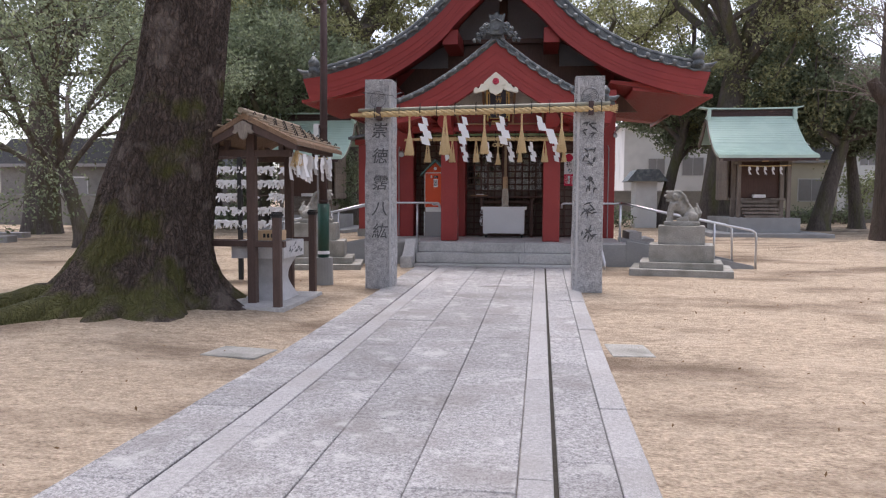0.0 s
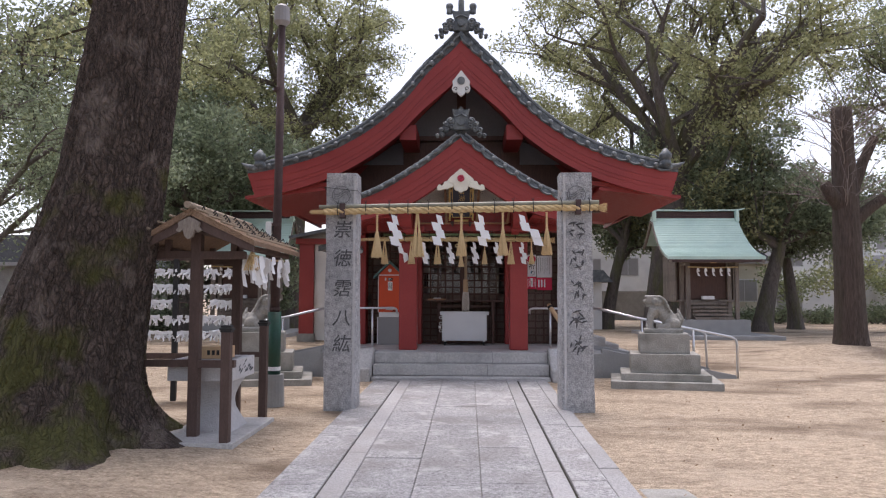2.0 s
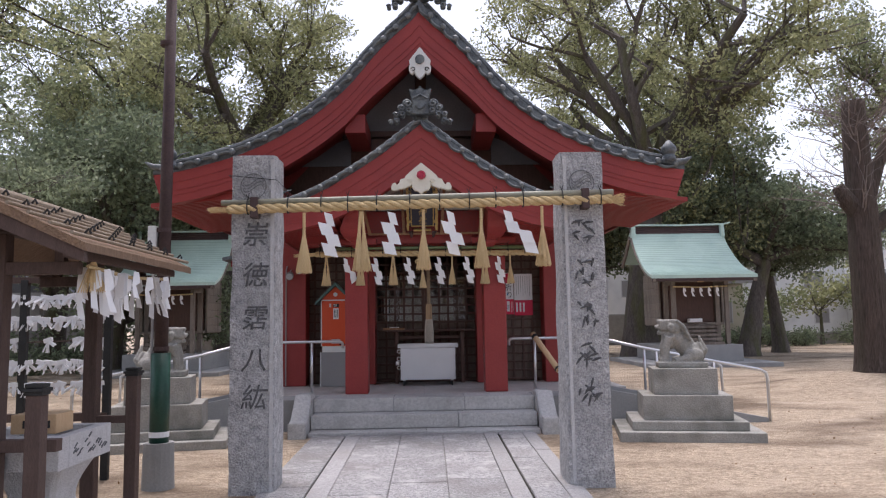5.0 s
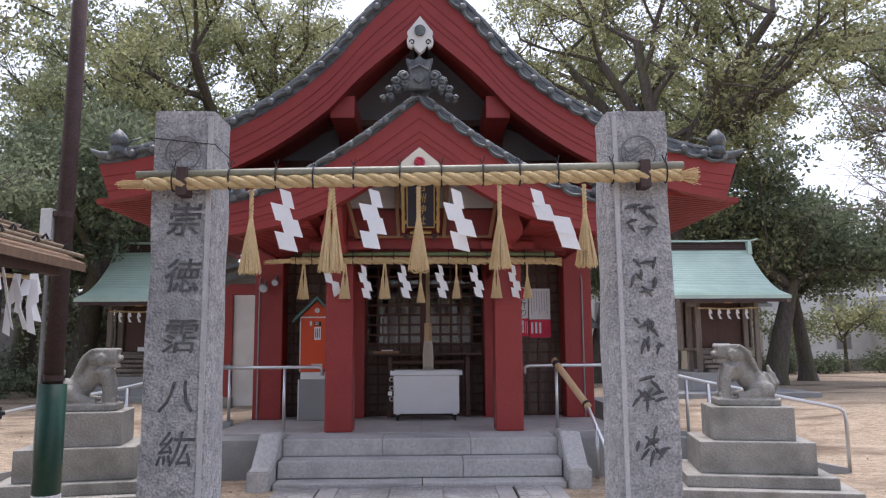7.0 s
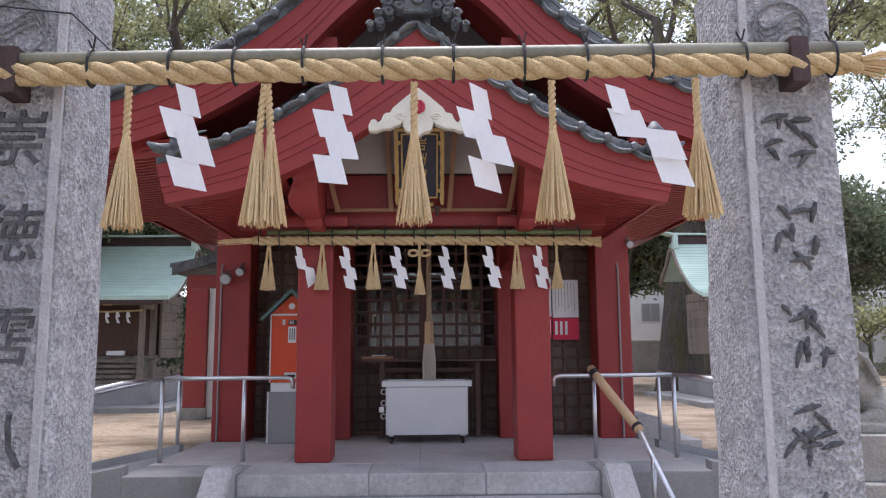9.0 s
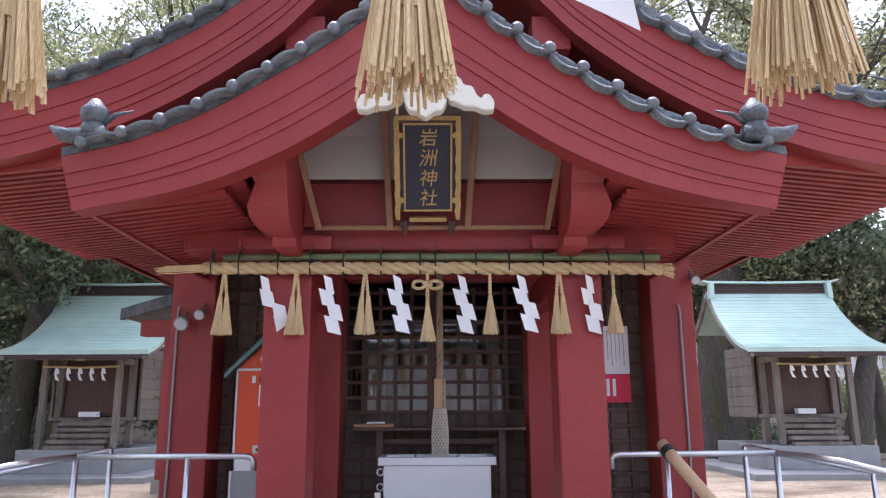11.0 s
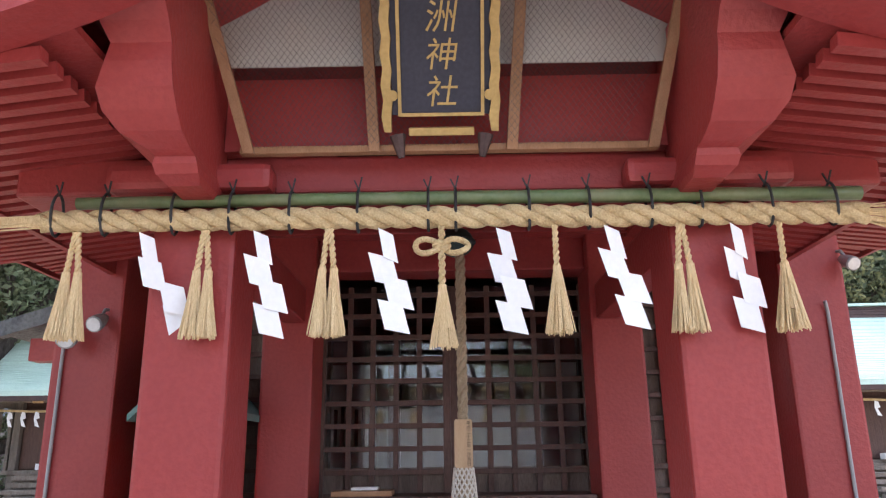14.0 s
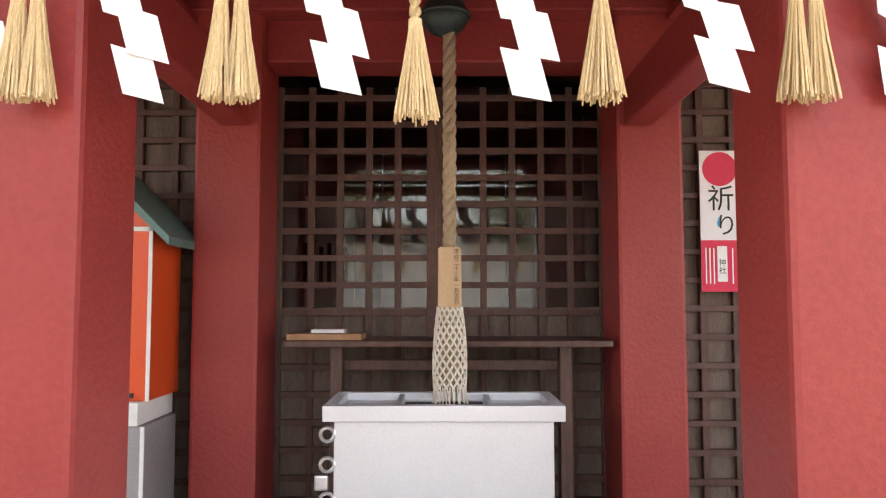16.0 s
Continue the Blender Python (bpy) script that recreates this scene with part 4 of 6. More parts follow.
for s in (-1, 1):
    e = 1.26 if s > 0 else 1.19
    rail("handrail", [[(s * e, 14.8, 1.22), (s * e, 14.8, 1.29), (s * (e + 0.02), 14.8, 1.31), (s * (e + 0.06), 14.8, 1.32), (s * 2.40, 14.8, 1.32)],
                      [(s * 2.40, 14.8, 1.32), (s * 2.5, 14.5, 1.315), (s * 2.56, 14.25, 1.30), (s * 3.2, 14.16, 1.14), (s * 4.70, 14.16, 0.845), (s * 4.78, 14.16, 0.80), (s * 4.80, 14.16, 0.70), (s * 4.80, 14.16, 0.12)]],
         [(s * 1.64, 14.8, 0.555, 1.31), (s * 2.40, 14.8, 0.555, 1.31), (s * 3.25, 14.16, 0.45, 1.13), (s * 4.05, 14.16, 0.30, 0.97)], "polished stainless steel handrail along the ramp")
    rail("handrail", [[(s * 2.5, 15.58, 1.33), (s * 4.6, 15.58, 0.90), (s * 4.72, 15.58, 0.82), (s * 4.74, 15.58, 0.12)]], [(s * 2.5, 15.58, 0.5, 1.33), (s * 3.5, 15.58, 0.4, 1.12)], "polished stainless steel handrail along the ramp")
rail("stair_handrail", [[(1.64, 14.8, 1.34), (1.90, 14.2, 0.84), (2.0, 13.45, 0.25), (2.0, 13.43, 0.14)]], [(1.92, 13.95, 0.13, 0.68)], "steel stair handrail with a bamboo sleeve")
sleeve = thing("bamboo_sleeve", "tan bamboo tube tied over the stair handrail", "bamboo")
part("culm", tube([(1.625, 14.84, 1.385), (1.70, 14.66, 1.235), (1.80, 14.43, 1.045), (1.895, 14.22, 0.87)], 0.042, 14), M_TAG, sleeve, smooth=True)
for p, q in (((1.64, 14.80, 1.35), (1.655, 14.765, 1.322)), ((1.875, 14.26, 0.905), (1.885, 14.24, 0.89))):
    part("black_tie", tube([p, q], 0.05, 12), M_BLACK, sleeve)

# ---- fortune machine, poster, lamps on the columns ----
M_ORANGE = mat("orange_red_paint", (0.62, 0.072, 0.018), (0.68, 0.088, 0.025), 3, 0.35, bump=0.02)
M_GREENROOF = mat("green_sheet", (0.08, 0.16, 0.15), (0.12, 0.22, 0.20), 4, 0.45, bump=0.03)
M_GREYBOX = mat("grey_sheet", (0.26, 0.25, 0.25), (0.32, 0.31, 0.31), 3, 0.5, bump=0.03)
M_POSTRED = mat("poster_red", (0.62, 0.01, 0.06), (0.66, 0.02, 0.075), 4, 0.5, bump=0.0)
M_BLUE = mat("poster_blue", (0.05, 0.35, 0.65), (0.06, 0.38, 0.68), 4, 0.5, bump=0.0)
om = thing("fortune_slip_machine", "orange-red fortune slip machine with a small green gabled roof", "vending machine")
OX, OY = -1.46, 16.15
part("cabinet", box(OX - 0.235, OX + 0.235, OY, OY + 0.36, 1.22, 1.98, 0.006), M_ORANGE, om)
part("gable", prism([(OX - 0.235, 1.985), (OX + 0.235, 1.985), (OX, 2.20)], OY + 0.01, OY + 0.35), M_ORANGE, om)
for s in (-1, 1):
    part("roof_slope", prism([(OX, 2.22), (OX + s * 0.33, 1.90), (OX + s * 0.33, 1.94), (OX, 2.27)], OY - 0.06, OY + 0.40), M_GREENROOF, om, "dull green roof slope")
    part("edge_strip", box(OX + s * 0.231 - 0.008, OX + s * 0.231 + 0.008, OY - 0.008, OY, 1.22, 1.98), M_WHITE, om)
    part("stand_strip", box(OX + s * 0.235 - 0.008, OX + s * 0.235 + 0.008, OY - 0.06, OY - 0.05, 0.57, 1.12), M_WHITE, om)
part("top_strip", box(OX - 0.235, OX + 0.235, OY - 0.008, OY, 1.965, 1.985), M_WHITE, om)
part("tray", box(OX - 0.21, OX + 0.21, OY - 0.05, OY + 0.36, 1.12, 1.218, 0.004), M_WHITE, om)
part("stand", box(OX - 0.235, OX + 0.235, OY - 0.05, OY + 0.34, 0.565, 1.118, 0.006), M_GREYBOX, om)
part("crest", tube([(OX, OY - 0.004, 2.07), (OX, OY + 0.01, 2.07)], 0.035, 16), M_WHITE, om)
part("notice", box(OX - 0.035, OX + 0.055, OY - 0.004, OY, 1.66, 1.84), M_PAPER, om)
for k in range(3):
    part("writing_bar", box(OX - 0.02 + k * 0.024, OX - 0.01 + k * 0.024, OY - 0.0055, OY - 0.004, 1.69, 1.82), M_BLACK, om)
part("price_plate", box(OX - 0.035, OX + 0.06, OY - 0.004, OY, 1.86, 1.915), M_BLACK, om)
text_part("price", "20", 0.055, M_PAPER, om, pose(OX + 0.0, OY - 0.006, 1.888, 90, 0, 0), 0.0006)
part("coin_plate", box(OX - 0.10, OX - 0.07, OY - 0.004, OY, 1.86, 1.92), M_STEEL, om)
part("slot", box(OX - 0.07, OX + 0.08, OY - 0.006, OY, 1.26, 1.33, 0.004), M_STEEL, om)
part("slot_mouth", box(OX - 0.04, OX + 0.05, OY - 0.008, OY - 0.006, 1.28, 1.305), M_BLACK, om)
part("maker_plate", box(OX + 0.06, OX + 0.17, OY - 0.006, OY, 1.235, 1.255), M_BLACK, om)

poster = thing("prayer_poster", "white and red poster with a red disc on the panel wall", "poster")
PX0, PX1, PY, PZ0, PZ1 = 1.37, 1.57, 16.63, 1.70, 2.42
poster_panel = box(PX0, PX1, PY, PY + 0.006, PZ0, PZ1)
part("sheet", poster_panel, M_PAPER, poster)
part("red_band", box(PX0, PX1, PY - 0.002, PY, PZ0, PZ0 + 0.26), M_POSTRED, poster)
part("red_disc", tube([(1.472, PY - 0.002, 2.325), (1.472, PY, 2.325)], 0.088, 28), M_POSTRED, poster)
part("drop", prism([(1.465, 2.085), (1.477, 2.05), (1.472, 2.03), (1.46, 2.028), (1.453, 2.045)], PY - 0.002, PY), M_BLUE, poster)
text_part("character", "祈", 0.14, M_BLACK, poster, pose(1.475, PY - 0.002, 2.165, 90, 0, 0), 0.0006)
text_part("character", "り", 0.12, M_BLACK, poster, pose(1.50, PY - 0.002, 2.03, 90, 0, 0), 0.0006)
part("label_strip", box(1.45, 1.50, PY - 0.004, PY - 0.002, 1.75, 1.93), M_PAPER, poster)
for i, ch in enumerate("神社"):
    text_part("character", ch, 0.038, M_BLACK, poster, pose(1.475, PY - 0.0045, 1.845 - 0.04 * i, 90, 0, 0), 0.0004)
for x in (1.39, 1.41, 1.43, 1.525, 1.55):
    part("writing_bar", box(x, x + 0.006, PY - 0.003, PY - 0.002, 1.74, 1.92), M_PAPER, poster)
notice = thing("notice_sheet", "pale notice sheet with lines of writing above a red strip", "poster")
part("sheet", box(1.585, 1.90, 16.635, 16.64, 1.945, 2.40), M_PAPER, notice)
part("red_strip", box(1.585, 1.90, 16.634, 16.639, 1.68, 1.94), M_POSTRED, notice)
for k in range(7):
    part("writing_bar", box(1.62 + 0.038 * k, 1.626 + 0.038 * k, 16.633, 16.635, 2.02 + 0.03 * (k % 3), 2.36), M_GREYBOX, notice)
for k in range(3):
    part("label_strip", box(1.61 + 0.06 * k, 1.64 + 0.06 * k, 16.632, 16.634, 1.74, 1.90), M_PAPER, notice)

for s, x, z, r in ((-1, -2.22, 2.42, 0.06), (-1, -2.06, 2.50, 0.045), (1, 2.42, 2.80, 0.04)):
    spot = thing("spotlight", "small floodlight fixed on a red column", "lamp")
    part("arm", tube([(x, 16.32, z + 0.08), (x, 16.26, z + 0.07), (x, 16.22, z + 0.02)], 0.010, 8), M_GREYBOX, spot)
    part("head", tube([(x, 16.26, z + 0.02), (x, 16.20, z - 0.01), (x, 16.14, z - 0.04)], [r * 0.6, r, r * 1.1], 14), M_GREYBOX, spot)
    part("lens", tube([(x, 16.137, z - 0.041), (x, 16.133, z - 0.043)], r * 0.9, 16), M_STEEL, spot)
for s in (-1, 1):
    pipe = thing("cable_pipe", "thin grey cable pipe down a red column", "pipe")
    part("conduit", tube([(s * 2.30, 16.285, 0.57), (s * 2.30, 16.285, 2.5), (s * 2.28, 16.26, 2.56)], 0.011, 8), M_GREYBOX, pipe)
jb = thing("junction_box", "grey junction box on the column side", "electrical box")
part("body", box(2.42, 2.46, 16.36, 16.44, 2.02, 2.20, 0.006), M_STEEL, jb)

# ---- stone gate pillars ----
for s in (-1, 1):
    xa, xb = (-1.74, -1.32) if s < 0 else (1.28, 1.70)
    pil = thing("stone_pillar", "rough grey granite gate pillar with carved characters", "pillar", group="gate pillars")
    bm = bmesh.new()
    nz = 26
    rings = []
    for k in range(nz + 1):
        z = -0.1 + 3.22 * k / nz
        cx, hw = (xa + xb) / 2, 0.215 - 0.012 * k / nz
        ring = []
        for j in range(20):
            side, u = divmod(j, 5)
            u = u / 5 * 2 - 1
            px, py = [(u, -1), (1, u), (-u, 1), (-1, -u)][side]
            if abs(px) > 0.97 and abs(py) > 0.97:
                px, py = px * 0.95, py * 0.95
            r = 1 + (0.02 + 0.05 * (abs(px) > 0.9)) * noise.noise((px * 2 + s * 9, py * 2, z * 2.2))
            ring.append(bm.verts.new((cx + hw * px * r, 10.76 + hw * py * r, z)))
        rings.append(ring)
    for a, b in zip(rings, rings[1:]):
        for j in range(20):
            bm.faces.new((a[j], a[(j + 1) % 20], b[(j + 1) % 20], b[j]))
    bm.faces.new(rings[-1])
    part("shaft", bm, M_STONE, pil)

# ---- the big tree beside the path ----
def trunk_mesh(pts, flare=0.0, lobes=7, n=40, seed=0.0, rough=0.06, m=44, ridge=0.0):
    """A trunk along (x, y, z, radius), with root ridges that fade upwards."""
    bm = bmesh.new()
    line = smooth_line([Vector(p[:3]) for p in pts], m)
    rad = np.interp(np.linspace(0, len(pts) - 1, m + 1), range(len(pts)), [p[3] for p in pts])
    rings = []
    for k, p in enumerate(line):
        h = max(p.z, 0)
        ring = []
        for j in range(n):
            a = 2 * math.pi * j / n
            w = flare * math.exp(-h / 0.55) * (0.5 + 0.5 * math.cos(lobes * a + seed + 1.3 * math.sin(2 * a)))
            r = rad[k] * (1 + w + rough * noise.noise((3 * math.cos(a) + seed, 3 * math.sin(a), h * 0.7)) + 0.03 * noise.noise((14 * math.cos(a), 14 * math.sin(a) + seed, h * 2)) + ridge * (1 - 2.2 * abs(noise.noise((21 * math.cos(a) + 0.5 * h, 21 * math.sin(a) + seed, h * 2.2)))))
            ring.append(bm.verts.new((p.x + r * math.cos(a), p.y + r * math.sin(a), p.z)))
        rings.append(ring)
    for a, b in zip(rings, rings[1:]):
        for j in range(n):
            bm.faces.new((a[j], a[(j + 1) % n], b[(j + 1) % n], b[j]))
    bm.faces.new(rings[-1])
    return bm


def bark_mat(name, dark, light, moss, lichen, height):
    """Furrowed bark in upright plates, with moss on the foot and one flank and pale lichen patches."""
    m = mat(name, dark, light, 9, 0.95, bump=0, fine=48, stretch=(2.0, 2.0, 0.8))
    nt = m.node_tree
    p = nt.nodes["Principled BSDF"]
    col = p.inputs["Base Color"].links[0].from_socket
    tc = [n for n in nt.nodes if n.type == "TEX_COORD"][0]
    grain = [n for n in nt.nodes if n.type == "MATH"][0]

    def add(kind, **sockets):
        n = nt.nodes.new(kind)
        for key, v in sockets.items():
            n.inputs[key].default_value = v
        return n

    def math_node(op, a, b):
        n = nt.nodes.new("ShaderNodeMath")
        n.operation = op
        for i, v in enumerate((a, b)):
            if isinstance(v, (int, float)):
                n.inputs[i].default_value = v
            else:
                nt.links.new(v, n.inputs[i])
        return n.outputs[0]

    def ramp(src, lo, hi, a=0.0, b=1.0):
        n = nt.nodes.new("ShaderNodeMapRange")
        for i, v in enumerate((lo, hi, a, b)):
            n.inputs[i + 1].default_value = v
        nt.links.new(src, n.inputs[0])
        return n.outputs[0]

    def mix(fac, x, y):
        n = nt.nodes.new("ShaderNodeMix")
        n.data_type = "RGBA"
        nt.links.new(fac, n.inputs[0])
        nt.links.new(x, n.inputs[6])
        n.inputs[7].default_value = (*y, 1)
        return n.outputs[2]

    warp = add("ShaderNodeTexNoise", Scale=4.5, Detail=5.0)
    nt.links.new(tc.outputs["Object"], warp.inputs["Vector"])
    bend = nt.nodes.new("ShaderNodeVectorMath")
    bend.operation = "MULTIPLY_ADD"
    bend.inputs[1].default_value = (0.22, 0.22, 0.22)
    nt.links.new(warp.outputs["Color"], bend.inputs[0])
    nt.links.new(tc.outputs["Object"], bend.inputs[2])
    mp = add("ShaderNodeMapping", Scale=(24.0, 24.0, 5.5))
    nt.links.new(bend.outputs[0], mp.inputs[0])
    vor = nt.nodes.new("ShaderNodeTexVoronoi")
    vor.feature = "DISTANCE_TO_EDGE"
    vor.inputs["Scale"].default_value = 1.0
    nt.links.new(mp.outputs[0], vor.inputs["Vector"])
    plate = ramp(vor.outputs["Distance"], 0.0, 0.22)
    col = mix(ramp(vor.outputs["Distance"], 0.0, 0.16, 0.62, 0.0), col, (0.018, 0.013, 0.011))
    pale = add("ShaderNodeTexNoise", Scale=2.6, Detail=9.0)
    nt.links.new(tc.outputs["Object"], pale.inputs["Vector"])
    col = mix(ramp(pale.outputs[0], 0.57, 0.66, 0.0, 0.6), col, lichen)
    green = add("ShaderNodeTexNoise", Scale=1.7, Detail=10.0)
    nt.links.new(tc.outputs["Object"], green.inputs["Vector"])
    sep = nt.nodes.new("ShaderNodeSeparateXYZ")
    nt.links.new(tc.outputs["Object"], sep.inputs[0])
    bias = math_node("ADD", ramp(sep.outputs["Z"], 0.0, height, 0.10, -0.05), ramp(sep.outputs["X"], -4.9, -3.0, 0.07, -0.07))
    col = mix(ramp(math_node("ADD", green.outputs[0], bias), 0.52, 0.62, 0.0, 0.85), col, moss)
    nt.links.new(col, p.inputs["Base Color"])
    bp = add("ShaderNodeBump", Strength=1.0, Distance=0.04)
    nt.links.new(math_node("ADD", plate, math_node("MULTIPLY", grain.outputs[0], 0.6)), bp.inputs["Height"])
    nt.links.new(bp.outputs[0], p.inputs["Normal"])
    return m


M_BIGBARK = bark_mat("mossy_bark", (0.045, 0.033, 0.028), (0.18, 0.132, 0.108), (0.095, 0.098, 0.022), (0.27, 0.22, 0.19), 3.2)
big = thing("camphor_tree", "huge old camphor tree with a mossy flared trunk", "tree")
part("trunk", trunk_mesh([(-4.15, 8.35, -0.2, 1.36), (-4.12, 8.35, 0.12, 1.04), (-4.02, 8.35, 0.42, 0.84), (-3.88, 8.35, 0.9, 0.69), (-3.73, 8.35, 1.6, 0.60), (-3.42, 8.35, 2.8, 0.48), (-3.24, 8.35, 4.2, 0.43), (-3.05, 8.4, 6.5, 0.40), (-2.9, 8.6, 9.0, 0.3)], 0.42, 7, 220, 0.6, 0.07, 230, 0.04), M_BIGBARK, big, smooth=True)


for pts in (((-4.6, 8.1, 0.22), (-5.3, 7.9, 0.12), (-6.1, 7.6, 0.02), (-6.9, 7.5, -0.12)), ((-4.3, 7.6, 0.18), (-4.7, 7.1, 0.06), (-5.2, 6.75, -0.02), (-5.7, 6.6, -0.12)), ((-3.8, 7.7, 0.16), (-3.85, 7.2, 0.02), (-4.05, 6.8, -0.10))):
    line = smooth_line(pts, 18)
    part("root", tube([p + Vector((0.05 * noise.noise(p * 2.3), 0.05 * noise.noise(p * 2.1 + Vector((5, 0, 0))), 0.04 * noise.noise(p * 2))) for p in line], [0.25 * (1 - 0.7 * i / 18) * (1 + 0.18 * noise.noise(p * 4)) for i, p in enumerate(line)], 16), M_BIGBARK, big, "mossy surface root", smooth=True)


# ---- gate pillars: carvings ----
# The shade inside the cut strokes is put into these two dark colours.
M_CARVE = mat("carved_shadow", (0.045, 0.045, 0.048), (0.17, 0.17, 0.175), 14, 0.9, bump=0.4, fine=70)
M_FAINT = mat("faint_carving_shadow", (0.12, 0.12, 0.125), (0.34, 0.34, 0.34), 24, 0.9, bump=0.4, fine=70)
M_EDGE = mat("dressed_granite", (0.44, 0.43, 0.43), (0.58, 0.57, 0.57), 14, 0.85, bump=0.5, fine=80)
PILLARS = [o for o in scene.objects if o.name.startswith("stone_pillar")]
PILLARS.sort(key=lambda o: o.children[0].bound_box[0][0])
ROWS_Z = (2.37, 2.0, 1.615, 1.24, 0.91)
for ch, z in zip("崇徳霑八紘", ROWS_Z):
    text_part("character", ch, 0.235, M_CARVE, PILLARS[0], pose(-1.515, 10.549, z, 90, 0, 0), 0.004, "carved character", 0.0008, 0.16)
rnd = random.Random(5)
for z in ROWS_Z:
    for k in range(11):
        u, v = rnd.uniform(-0.085, 0.085), rnd.uniform(-0.10, 0.10)
        a = rnd.choice((0.15, 0.3, 1.3, 1.5, 0.9, 2.3))
        ln = rnd.uniform(0.025, 0.055)
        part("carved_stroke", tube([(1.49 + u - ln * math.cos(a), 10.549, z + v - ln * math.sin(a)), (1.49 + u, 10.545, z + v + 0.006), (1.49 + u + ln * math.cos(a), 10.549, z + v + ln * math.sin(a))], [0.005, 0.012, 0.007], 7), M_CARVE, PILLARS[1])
for pil, x in zip(PILLARS, (-1.53, 1.49)):
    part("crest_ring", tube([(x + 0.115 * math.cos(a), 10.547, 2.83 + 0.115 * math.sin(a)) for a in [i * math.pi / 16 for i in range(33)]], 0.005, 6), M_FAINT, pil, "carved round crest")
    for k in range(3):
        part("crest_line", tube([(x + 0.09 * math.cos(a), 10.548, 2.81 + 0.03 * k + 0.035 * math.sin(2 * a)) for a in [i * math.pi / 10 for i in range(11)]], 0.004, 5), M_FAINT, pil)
part("dressed_edge", box(-1.372, -1.34, 10.544, 10.562, 0.05, 3.08), M_EDGE, PILLARS[0], "pale dressed edge line")
part("dressed_edge", box(1.318, 1.35, 10.544, 10.562, 0.05, 3.08), M_EDGE, PILLARS[1], "pale dressed edge line")
wire = thing("thin_wire", "thin dark wire tied round the pillar top", "wire")
part("loop", tube([(-1.75, 10.537, 2.93), (-1.32, 10.537, 2.885), (-1.305, 10.98, 2.87), (-1.76, 10.99, 2.93), (-1.75, 10.537, 2.93)], 0.0035, 5), M_BLACK, wire)


